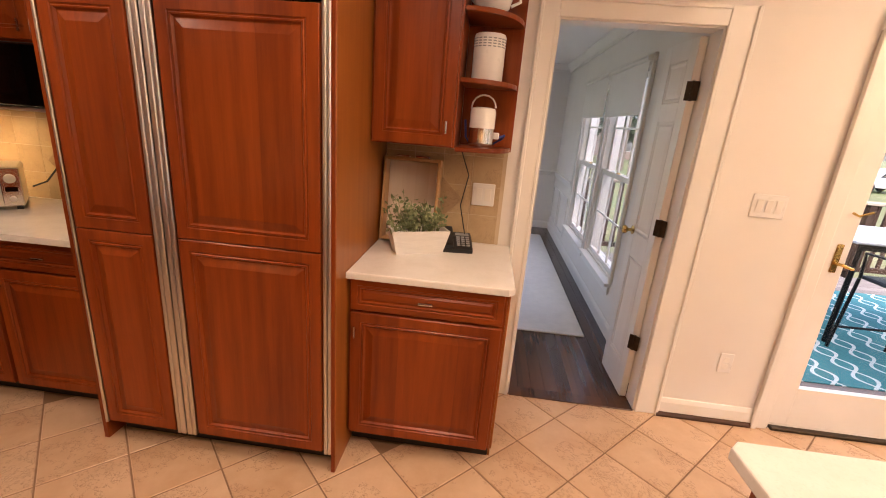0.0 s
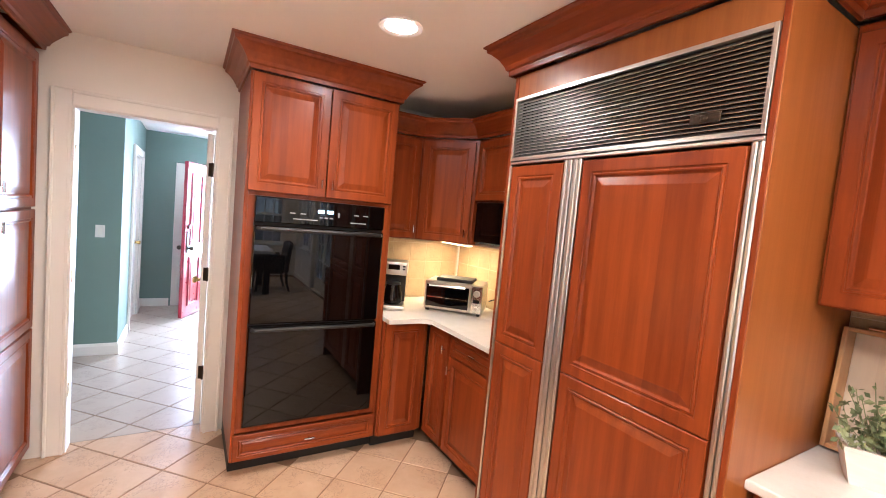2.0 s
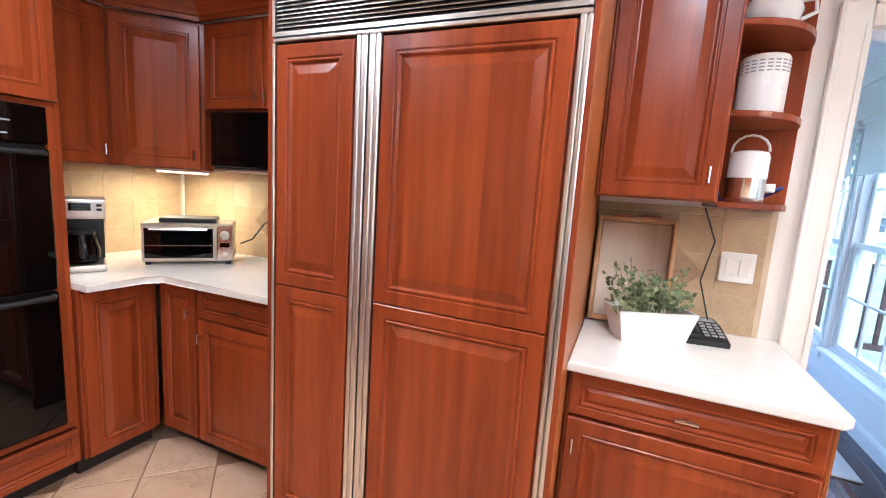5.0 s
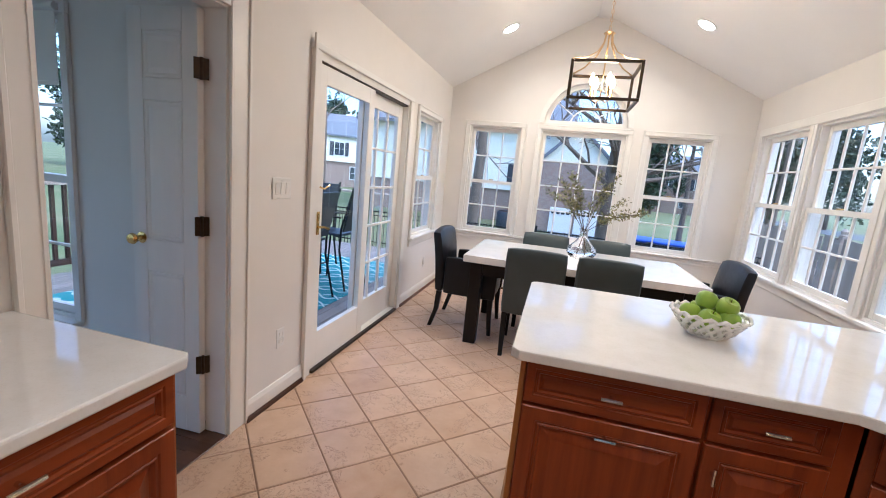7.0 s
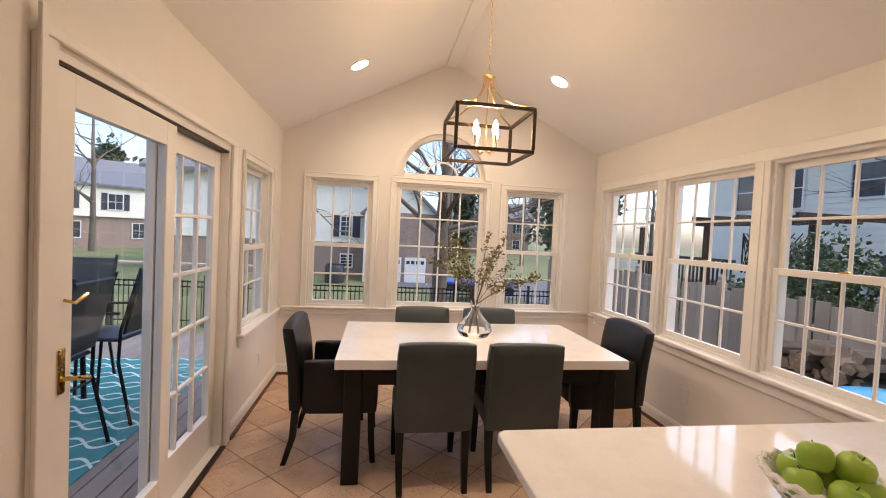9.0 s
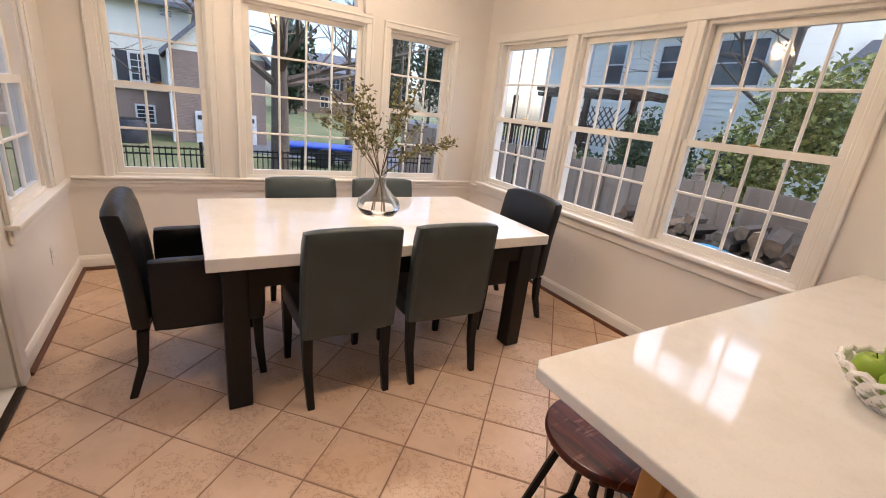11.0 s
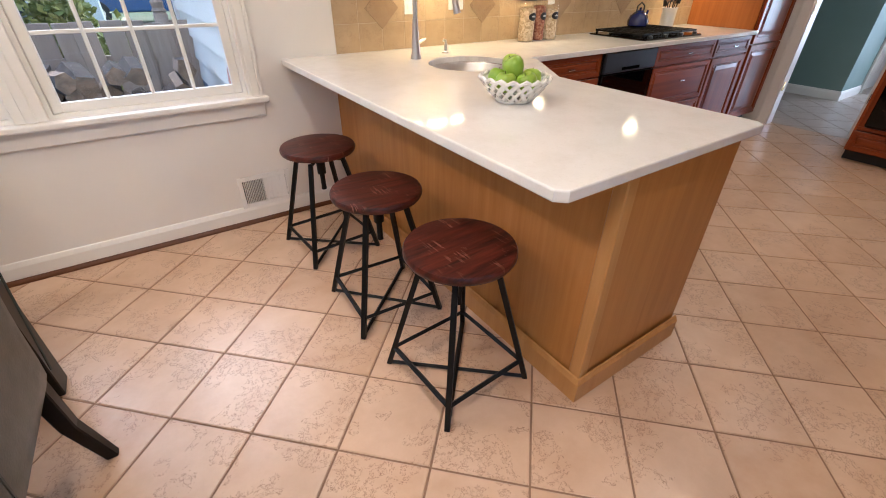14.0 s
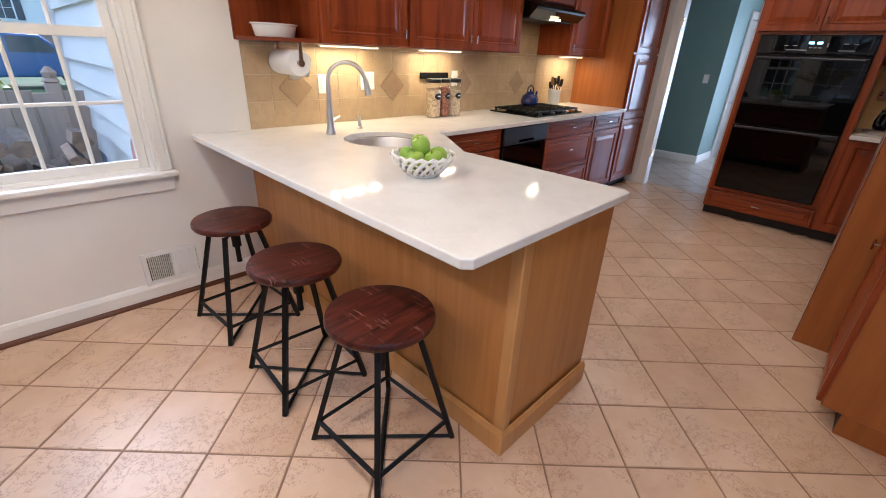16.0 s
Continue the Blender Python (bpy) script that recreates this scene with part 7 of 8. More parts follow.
def brick_mat():
    m, t, b = _tree("red_brick")
    c = t.nodes.new("ShaderNodeTexCoord")
    sp, cb = t.nodes.new("ShaderNodeSeparateXYZ"), t.nodes.new("ShaderNodeCombineXYZ")
    t.links.new(c.outputs["Object"], sp.inputs[0])
    t.links.new(_math(t, "ADD", sp.outputs["X"], sp.outputs["Y"]), cb.inputs["X"])
    t.links.new(sp.outputs["Z"], cb.inputs["Y"])
    k = t.nodes.new("ShaderNodeTexBrick")
    k.inputs["Scale"].default_value = 4.5
    k.inputs["Color1"].default_value, k.inputs["Color2"].default_value, k.inputs["Mortar"].default_value = (0.23, 0.155, 0.12, 1), (0.30, 0.21, 0.165, 1), (0.34, 0.30, 0.26, 1)
    t.links.new(cb.outputs[0], k.inputs["Vector"])
    t.links.new(k.outputs["Color"], b.inputs["Base Color"])
    b.inputs["Roughness"].default_value = 0.85
    _bump(t, b, k.outputs["Fac"], -0.4, 0.01)
    return m


M["brick"] = brick_mat()
M["roof"] = plain("grey_shingles", (0.15, 0.16, 0.18), 0.85, var=0.25, scale=5, bump=0.5, bscale=12, stretch=(1, 1, 4))
M["dark_pane"] = plain("house_window_glass", (0.05, 0.06, 0.07), 0.08, var=0.3, scale=1.0)
M["white_trim"] = plain("outdoor_white_trim", (0.72, 0.72, 0.70), 0.5, var=0.05)
M["shutter"] = plain("dark_shutter", (0.03, 0.035, 0.045), 0.6)
M["bark"] = plain("grey_bark", (0.13, 0.10, 0.075), 0.9, var=0.35, scale=6, bump=1.0, bscale=18, stretch=(3, 3, 0.5))
M["fence_wood"] = wood("weathered_fence", (0.30, 0.235, 0.18), (0.52, 0.43, 0.34), rough=0.9, board=0.6, coat=0.0)
M["deck_wood"] = wood("grey_deck_boards", (0.16, 0.14, 0.13), (0.30, 0.27, 0.25), rough=0.8, along="x", board=0.4, coat=0.0)
M["dark_deck"] = wood("dark_brown_timber", (0.030, 0.016, 0.010), (0.075, 0.04, 0.025), rough=0.8, coat=0.0)

solid("ground", bx(-200, 220, -220, 220, GROUND - 0.5, GROUND), M["lawn"], "patchy green winter lawn reaching to the horizon", "ground", "structure")
solid("bed_of_earth", prism([(2.25, -7.6), (14, -7.6), (14, -3.7), (2.25, -3.7)], GROUND + 0.004, GROUND + 0.03), M["earth"], "brown leaf litter along the south side", "ground", "structure")
solid("driveway", prism([(19.5, -16), (24, -16), (24, -1.2), (20.5, -1.2), (17.5, -6), (14.5, -9.5), (12, -24), (16, -24)], GROUND + 0.004, GROUND + 0.02), M["asphalt"], "blue-grey asphalt driveway before the brick house", "road", "structure")
solid("road", bx(-60, 120, -34, -27, GROUND + 0.005, GROUND + 0.02), M["asphalt"], "grey asphalt street", "road", "structure")


def siding(house, x0, x1, z0, z1, m, step=0.19, material="siding", name="siding"):
    """Lapped boards on a wall face that looks to -y."""
    bm = bmesh.new()
    z = z0
    while z < z1 - 0.01:
        t = min(z + step, z1)
        v = [bm.verts.new(p) for p in ((x0, -0.03, z), (x1, -0.03, z), (x1, -0.004, t), (x0, -0.004, t), (x0, 0, z), (x1, 0, z))]
        bm.faces.new((v[0], v[1], v[2], v[3])), bm.faces.new((v[4], v[5], v[1], v[0]))
        z = t
    bmesh.ops.recalc_face_normals(bm, faces=bm.faces)
    return tagged(part(name, bm, M[material], house, m=m), kind="stuff")


def house_window(house, m, w, h, shutters=False, cols=2, rows=4):
    f = part("window", bar_frame(0, w, 0, h, 0.07, -0.08, 0.02, 0), M["white_trim"], house, m=m)
    part("pane", bx(0.07, w - 0.07, -0.03, -0.01, 0.07, h - 0.07), M["dark_pane"], f)
    for i in range(1, cols):
        x = 0.07 + (w - 0.14) * i / cols
        part("muntin", bx(x - 0.015, x + 0.015, -0.05, -0.031, 0.07, h - 0.07), M["white_trim"], f)
    for j in range(1, rows):
        z = 0.07 + (h - 0.14) * j / rows
        part("muntin", bx(0.07, w - 0.07, -0.049, -0.031, z - 0.015, z + 0.015), M["white_trim"], f)
    if shutters:
        for x in (-0.42, w + 0.02):
            part("shutter", bx(x, x + 0.4, -0.07, -0.031, 0, h, 0.01), M["shutter"], f)
    return f


def gable_block(house, x0, x1, y0, y1, z0, eave, ridge, wall, gable_wall, along="y", over=0.35, name="wall"):
    """A block with a gabled roof whose ridge runs along one axis."""
    part(name, bx(x0, x1, y0, y1, z0, eave), M[wall], house)
    if along == "x":
        mid = (y0 + y1) / 2
        tri = [(y0, eave), (y1, eave), (mid, ridge)]
        for x in (x0, x1 - 0.1):
            bm = prism(tri, x, x + 0.1)
            part("gable", turned(bm, Matrix(((0, 0, 1, 0), (1, 0, 0, 0), (0, 1, 0, 0), (0, 0, 0, 1)))), M[gable_wall], house)
        for s in (-1, 1):
            ye = y0 - over if s < 0 else y1 + over
            k = (ridge - eave) / (mid - y0)
            bm = bmesh.new()
            q = [(x0 - over, ye, eave - over * k), (x1 + over, ye, eave - over * k), (x1 + over, mid, ridge), (x0 - over, mid, ridge)]
            lo, hi = [bm.verts.new(p) for p in q], [bm.verts.new((p[0], p[1], p[2] + 0.18)) for p in q]
            bm.faces.new(lo[::-1]), bm.faces.new(hi)
            for i in range(4):
                bm.faces.new((lo[i], lo[(i + 1) % 4], hi[(i + 1) % 4], hi[i]))
            bmesh.ops.recalc_face_normals(bm, faces=bm.faces)
            part("roof", bm, M["roof"], house)
    else:
        mid = (x0 + x1) / 2
        tri = [(x0, eave), (x1, eave), (mid, ridge)]
        for y in (y0, y1 - 0.1):
            bm = prism(tri, 0, 0.1)
            part("gable", turned(bm, Matrix(((1, 0, 0, 0), (0, 0, 1, y), (0, 1, 0, 0), (0, 0, 0, 1)))), M[gable_wall], house)
        for s in (-1, 1):
            xe = x0 - over if s < 0 else x1 + over
            k = (ridge - eave) / (mid - x0)
            bm = bmesh.new()
            q = [(xe, y0 - over, eave - over * k), (xe, y1 + over, eave - over * k), (mid, y1 + over, ridge), (mid, y0 - over, ridge)]
            lo, hi = [bm.verts.new(p) for p in q], [bm.verts.new((p[0], p[1], p[2] + 0.18)) for p in q]
            bm.faces.new(lo[::-1]), bm.faces.new(hi)
            for i in range(4):
                bm.faces.new((lo[i], lo[(i + 1) % 4], hi[(i + 1) % 4], hi[i]))
            bmesh.ops.recalc_face_normals(bm, faces=bm.faces)
            part("roof", bm, M["roof"], house)


# the brick and siding house to the east
h1 = thing("brick_house", pose(0, 0, 0), "two-storey brick house with cream siding and white garage doors", "house")
part("brick_wall", bx(24.5, 33, -1.2, 10, GROUND, 0.84), M["brick"], h1)
part("upper_wall", bx(24.4, 33, -1.2, 10, 0.841, 4.4), M["siding"], h1)
gable_block(h1, 24.3, 33.2, -1.4, 10.2, 4.401, 4.45, 7.2, "siding", "siding", "y", 0.5, "soffit")
gable_block(h1, 22, 30, -3.8, -0.4, GROUND, 2.5, 4.15, "brick", "siding", "x", 0.3, "brick_wall")
west_face = lambda x, y, z: pose(x, y, z, 0, 0, -90)
siding(h1, -10, 1.2, 0.86, 4.35, west_face(24.39, 0, 0))
house_window(h1, west_face(24.38, 1.06, 1.15), 0.66, 1.15, True)
house_window(h1, west_face(24.38, 4.6, 1.15), 0.66, 1.15, True)
house_window(h1, west_face(24.38, -0.1, 3.75), 0.55, 0.35)
house_window(h1, west_face(24.48, 1.02, -0.52), 0.72, 0.78)
for y in (-1.13, -2.35):
    g = part("garage_door", bx(0, 1.05, -0.06, 0.02, 0, 1.25, 0.01), M["white_trim"], h1, "white garage door with a row of panes", m=west_face(21.98, y, GROUND))
    for i in range(4):
        part("pane", bx(0.08 + i * 0.24, 0.25 + i * 0.24, -0.075, -0.061, 0.93, 1.10), M["dark_pane"], g)
    for j in range(3):
        part("panel_line", bx(0.03, 1.02, -0.068, -0.0605, 0.28 + 0.3 * j, 0.295 + 0.3 * j), M["white_trim"], g)
part("downspout", rod([(21.9, -0.36, GROUND), (21.9, -0.36, 2.5)], 0.05, 6), M["white_trim"], h1)
ac_ = thing("air_conditioner", pose(21.2, 0.95, GROUND), "dark grey round outdoor air conditioning unit", "air conditioner")
part("case", lathe([(0.42, 0.0), (0.44, 0.05), (0.44, 0.75), (0.40, 0.82), (0.1, 0.85)], 20), M["shutter"], ac_, smooth=True)
part("fan_guard", lathe([(0.36, 0.835), (0.34, 0.87), (0.05, 0.88)], 16), M["iron"], ac_)

# the cream house to the south
h2 = thing("cream_house", pose(0, 0, 0), "large cream siding house with grey roof and brick chimney", "house")
gable_block(h2, 7.5, 16.8, -23, -14.6, GROUND, 4.9, 7.6, "siding", "siding", "x", 0.5)
north_face = lambda x, z, y=-14.58: pose(x, y, z, 0, 0, 180)
siding(h2, -16.8, -7.5, GROUND + 0.2, 4.85, north_face(0, 0))
gable_block(h2, 3.0, 7.5, -22, -15.8, GROUND, 2.6, 4.6, "siding", "siding", "x", 0.45, "wing_wall")
siding(h2, -7.5, -3.0, GROUND + 0.2, 2.55, north_face(0, 0, -15.78))
for x, z, w, h in ((15.4, 2.9, 1.1, 1.45), (13.6, 2.9, 0.9, 1.45), (11.4, 3.1, 1.0, 1.1), (9.6, 2.9, 1.5, 1.35), (14.6, 0.0, 1.1, 1.5), (10.8, 0.3, 0.9, 1.3), (9.0, 0.2, 1.6, 1.4)):
    house_window(h2, north_face(x, z), w, h, False, 1, 2)
house_window(h2, north_face(5.6, 0.3, -15.76), 1.3, 1.3, False, 2, 2)
ch = part("chimney", bx(7.55, 8.75, -15.6, -14.9, 2.0, 7.6, 0.02), M["brick"], h2)
part("chimney_cap", bx(7.45, 8.85, -15.7, -14.8, 7.61, 7.75, 0.02), M["grout"], ch)
part("downspout", rod([(7.6, -14.5, GROUND), (7.6, -14.5, 4.8)], 0.05, 6), M["white_trim"], h2)
# its timber deck with lattice
dk = thing("timber_deck", pose(0, 0, 0), "dark brown raised deck with lattice screen and railing", "deck")
part("platform", bx(9.0, 15.5, -14.0, -10.6, 0.1, 0.3), M["dark_deck"], dk)
for x in (9.05, 10.6, 12.2, 13.8, 15.35):
    part("post", bx(x - 0.07, x + 0.07, -10.75, -10.61, GROUND, 2.15, 0.01), M["dark_deck"], dk)
part("top_rail", bx(11.0, 15.45, -10.6, -10.52, 1.15, 1.22), M["dark_deck"], dk)
for i in range(28):
    x = 11.1 + i * 0.155
    part("baluster", bx(x, x + 0.04, -10.595, -10.555, 0.301, 1.149), M["dark_deck"], dk)
for i in range(12):
    x = 8.9 + i * 0.2
    for s in (-1, 1):
        a, b = (x if s > 0 else x + 0.9), (x + 0.9 if s > 0 else x)
        part("lattice", rod([(max(9.0, min(10.9, a)), -10.68 + 0.012 * s, 0.9), (max(9.0, min(10.9, b)), -10.68 + 0.012 * s, 1.95)], 0.018, 4), M["dark_deck"], dk)
part("beam", bx(8.8, 12.6, -10.85, -10.55, 2.16, 2.28, 0.01), M["dark_deck"], dk)
for i in range(5):
    part("rafter", bx(9.0 + i * 0.8, 9.08 + i * 0.8, -13.0, -10.2, 2.285, 2.42, 0.01), M["dark_deck"], dk)
part("skirt", bx(9.0, 15.5, -10.7, -10.62, GROUND, 0.05), M["dark_deck"], dk)

# own siding wall beside the south windows
ow = thing("siding_wall", pose(0, 0, 0), "white lapped siding wall of the house with a window", "house wall", kind="structure")
part("wall", bx(0.5, 2.17, -6.9, SOUTH - 0.16, GROUND, 3.3), M["siding"], ow)
siding(ow, SOUTH * -1 * 0 - 6.9, SOUTH - 0.17, 0.35, 3.3, pose(2.172, 0, 0, 0, 0, 90), 0.21)
part("corner_board", bx(2.13, 2.215, -6.98, -6.88, GROUND, 3.3), M["white_trim"], ow)
house_window(ow, pose(2.19, -6.2, 1.75, 0, 0, 90), 0.9, 1.2, False, 1, 2)
M["slat_blue"] = plain("grey_blue_boards", (0.18, 0.24, 0.30), 0.6, var=0.1)
for i in range(9):
    part("skirt_board", bx(2.174, 2.195, -6.7 + i * 0.33, -6.42 + i * 0.33, GROUND, 0.33, 0.004), M["slat_blue"] if i % 2 else M["white_trim"], ow)
sg = thing("oval_plaque", pose(2.2, -4.45, 0.60, 0, 0, 90), "terracotta oval plaque on the skirting boards", "plaque")
M["terracotta"] = plain("terracotta", (0.50, 0.24, 0.17), 0.7, var=0.2, bump=0.3)
bm = turned(lathe([(0.13, 0), (0.13, 0.015), (0.11, 0.022), (0.001, 0.022)], 28), Matrix.Rotation(math.pi / 2, 4, "X") @ Matrix.Diagonal((0.75, 1.2, 1, 1)))
part("disc", bm, M["terracotta"], sg, smooth=True)
for i in range(3):
    part("relief_bar", bx(-0.06, 0.06, -0.027, -0.0215, -0.05 + 0.04 * i, -0.035 + 0.04 * i, 0.002), M["terracotta"], sg)

# ---------- fences ----------
wf = thing("board_fence", pose(0, 0, 0), "weathered grey board fence with post tops", "fence")
rnd = random.Random(5)
plank = mesh_of("board", bx(-0.088, 0.088, -0.01, 0.01, 0.0, 1.85, 0.004), M["fence_wood"])
x = 2.3
i = 0
while x < 13.5:
    ob = new("board", plank)
    ob.parent = wf
    ob.matrix_local = pose(x, -6.35 + rnd.gauss(0, 0.006), GROUND + 0.03 + rnd.gauss(0, 0.015), rnd.gauss(0, 0.5), rnd.gauss(0, 0.6), 0)
    x += 0.18
    i += 1
for k in range(6):
    px = 2.4 + k * 2.2
    p = part("post", bx(px - 0.06, px + 0.06, -6.48, -6.37, GROUND, 0.98, 0.01), M["fence_wood"], wf)
    part("post_cap", lathe([(0.045, 0.981), (0.07, 0.99), (0.05, 1.02), (0.06, 1.07), (0.02, 1.12)], 8, None, px, -6.42), M["fence_wood"], p)
for z in (-0.6, 0.55):
    part("rail", bx(2.3, 13.5, -6.42, -6.365, z, z + 0.08, 0.004), M["fence_wood"], wf)
bf = thing("metal_fence", pose(0, 0, 0), "black metal picket fence across the lawn", "fence")
picket = mesh_of("picket", rod([(0, 0, 0), (0, 0, 1.12)], 0.011, 4), M["iron"])
y = -7.0
while y < 5.0:
    ob = new("picket", picket)
    ob.parent = bf
    ob.location = (11.6, y, GROUND)
    y += 0.105
for k in range(7):
    part("post", bx(11.57, 11.63, -7.03 + 2.0 * k, -6.97 + 2.0 * k, GROUND, 0.28, 0.005), M["iron"], bf)
for z in (-0.8, 0.0, 0.12):
    part("rail", bx(11.585, 11.615, -7.0, 5.0, z, z + 0.03), M["iron"], bf)

# ---------- firewood ----------
wp = thing("firewood_stack", pose(0, 0, 0), "long stack of split firewood against the fence", "firewood")
M["split_wood"] = plain("split_log_ends", (0.27, 0.19, 0.125), 0.9, var=0.45, scale=14, bump=0.5)
M["log_bark"] = plain("log_bark", (0.075, 0.055, 0.04), 0.95, var=0.4, scale=12, bump=0.8, bscale=40)
rnd = random.Random(8)
shapes = []
for k in range(10):
    n = rnd.choice((4, 5, 6, 6))
    out = [(rnd.uniform(0.05, 0.095) * math.cos(2 * math.pi * i / n + rnd.uniform(-0.2, 0.2)), rnd.uniform(0.05, 0.095) * math.sin(2 * math.pi * i / n)) for i in range(n)]
    bm = prism(out, -0.2, 0.2)
    turned(bm, Matrix.Rotation(math.pi / 2, 4, "X"))
    bmesh.ops.recalc_face_normals(bm, faces=bm.faces)
    for f in bm.faces:
        f.material_index = 0 if abs(f.normal.y) > 0.9 or rnd.random() < 0.3 else 1
    shapes.append(mesh_of("log", bm, (M["split_wood"], M["log_bark"])))
for j in range(14):
    for i in range(20):
        z = GROUND + 0.08 + j * 0.114
        if j > 11 and rnd.random() < 0.25 * (j - 11):
            continue
        ob = new("log", rnd.choice(shapes))
        ob.parent = wp
        k = rnd.uniform(0.75, 1.1)
        ob.matrix_local = pose(2.36 + i * 0.125 + 0.06 * (j % 2) + rnd.gauss(0, 0.012), -5.40 + rnd.gauss(0, 0.05), z + rnd.gauss(0, 0.012), rnd.gauss(0, 6), rnd.uniform(0, 360), rnd.gauss(0, 6)) @ Matrix.Diagonal((k, 1, k, 1))
tarp = thing("blue_tub", pose(3.55, -5.0, GROUND), "bright blue plastic tub beside the firewood", "tub")
M["sky_blue"] = plain("sky_blue_plastic", (0.02, 0.30, 0.55), 0.4)
part("shell", lathe([(0.22, 0.0), (0.24, 0.02), (0.30, 1.30), (0.32, 1.32), (0.30, 1.35), (0.15, 1.40), (0.002, 1.41)], 24), M["sky_blue"], tarp, smooth=True)

# ---------- trees and shrubs ----------
def bare_tree(x, y, h, r, seed, limbs=7, depth=3, label="tall bare winter tree with grey bark"):
    rnd = random.Random(seed)
    t = thing("tree", pose(x, y, GROUND), label, "tree", "bare trees")
    trunk = [Vector((rnd.gauss(0, 0.02) * k, rnd.gauss(0, 0.02) * k, h * k / 6)) for k in range(7)]
    part("trunk", rod(trunk, r, 10, taper=0.25), M["bark"], t, smooth=True)
    bm = bmesh.new()

    def grow(p, d, length, rad, level):
        pts = [p]
        for k in range(3):
            d = (d + Vector((rnd.gauss(0, 0.22), rnd.gauss(0, 0.22), rnd.gauss(0.06, 0.14)))).normalized()
            pts.append(pts[-1] + d * length / 3)
        rod(pts, rad, 5 if level else 6, bm, taper=0.35)
        if level < depth:
            for k in range(4 if level < 2 else 3):
                q = pts[rnd.choice((1, 2, 3))]
                e = (d + Vector((rnd.gauss(0, 0.7), rnd.gauss(0, 0.7), rnd.gauss(0.15, 0.45)))).normalized()
                grow(q, e, length * rnd.uniform(0.45, 0.65), rad * 0.42, level + 1)

    for k in range(limbs):
        f = rnd.uniform(0.25, 1.0)
        i = min(5, int(f * 6))
        p = trunk[i].lerp(trunk[i + 1], f * 6 - i)
        a = rnd.uniform(0, 2 * math.pi)
        grow(p, Vector((math.cos(a), math.sin(a), rnd.uniform(0.15, 0.8))).normalized(), h * rnd.uniform(0.25, 0.42), r * 0.42 * (1.1 - 0.6 * f), 0)
    tagged(part("limbs", bm, M["bark"], t, "bare forking limbs and twigs"), kind="stuff")


bare_tree(14.0, -2.95, 9.0, 0.26, 1, 9)
bare_tree(13.4, 1.1, 9.5, 0.2, 2, 9)
bare_tree(17.5, -6.0, 6.0, 0.12, 3, 8)
bare_tree(6.6, -19.5 + 7, 9.0, 0.16, 4, 8)
bare_tree(-2.5, -27.5, 9.5, 0.2, 5, 8)
for k, (x, y) in enumerate(((38, -14), (42, -8), (45, 3), (40, 14), (36, 20), (30, 28), (20, 34), (10, 30), (5, 36), (26, -26), (34, -24), (14, -38), (4, -34), (-4, -30), (44, -20), (0, 26), (8, 18))):
    bare_tree(x, y, 9 + (k * 37 % 5), 0.22, 30 + k, 8, 2)

M["cedar"] = leaf_mat("yellow_green_shrub_leaf", (0.12, 0.16, 0.03), (0.40, 0.40, 0.11))
M["holly"] = leaf_mat("dark_green_shrub_leaf", (0.02, 0.045, 0.015), (0.07, 0.12, 0.035))
M["pine"] = leaf_mat("dark_pine_needles", (0.012, 0.028, 0.012), (0.05, 0.08, 0.03))


def shrub(x, y, z, w, d, h, n, size, material, seed, name="shrub", label="dense evergreen garden shrub behind the fence", group="shrubs"):
    rnd = random.Random(seed)
    t = thing(name, pose(x, y, z), label, "shrub" if name == "shrub" else "tree", group)
    part("stem", rod([(0, 0, 0), (0.03, 0.02, h * 0.35), (0, 0.05, h * 0.7)], 0.06 * max(1, h / 3), 7, taper=0.4), M["bark"], t, smooth=True)
    lobes = [(rnd.gauss(0, 0.33) * w, rnd.gauss(0, 0.3) * d, h * rnd.uniform(0.25, 0.85), rnd.uniform(0.22, 0.4)) for _ in range(14)]
    pts = []
    while len(pts) < n:
        lx, ly, lz, lr = rnd.choice(lobes)
        v = Vector((rnd.gauss(0, 1), rnd.gauss(0, 1), rnd.gauss(0, 1))).normalized() * lr * rnd.uniform(0.55, 1.08)
        p = (lx + v.x * w, ly + v.y * d, lz + v.z * h * 0.7)
        if p[2] > 0.05:
            pts.append(p)
    tagged(part("crown", leaves(pts, size, rnd, long=1.5, up=0.2), M[material], t), kind="stuff")


shrub(4.3, -7.7, GROUND, 1.35, 0.8, 3.3, 9000, 0.06, "cedar", 51, label="yellow-green feathery evergreen behind the fence")
shrub(6.1, -7.5, GROUND, 1.3, 0.8, 2.8, 8000, 0.055, "holly", 52)
shrub(3.2, -7.8, GROUND, 0.9, 0.8, 2.4, 3500, 0.07, "cedar", 53, label="yellow-green feathery evergreen behind the fence")
shrub(8.6, -8.2, GROUND, 1.2, 0.8, 1.9, 3500, 0.07, "holly", 54)
for k, (x, y, w, h) in enumerate(((50, -22, 3.5, 11), (55, -12, 3, 10), (52, 6, 3.5, 12), (46, 24, 3.5, 11), (24, 44, 3.5, 11), (4, 46, 3, 10), (60, -32, 4, 12), (16, -52, 4, 11), (-6, -48, 4, 11), (36, -44, 4, 12), (12, 40, 3, 8), (-4, 38, 3, 9), (30, 40, 4, 10))):
    shrub(x, y, GROUND, w, w, h, 2200, 0.42, "pine", 70 + k, "evergreen_tree", "tall dark evergreen tree in the distance", "evergreens")

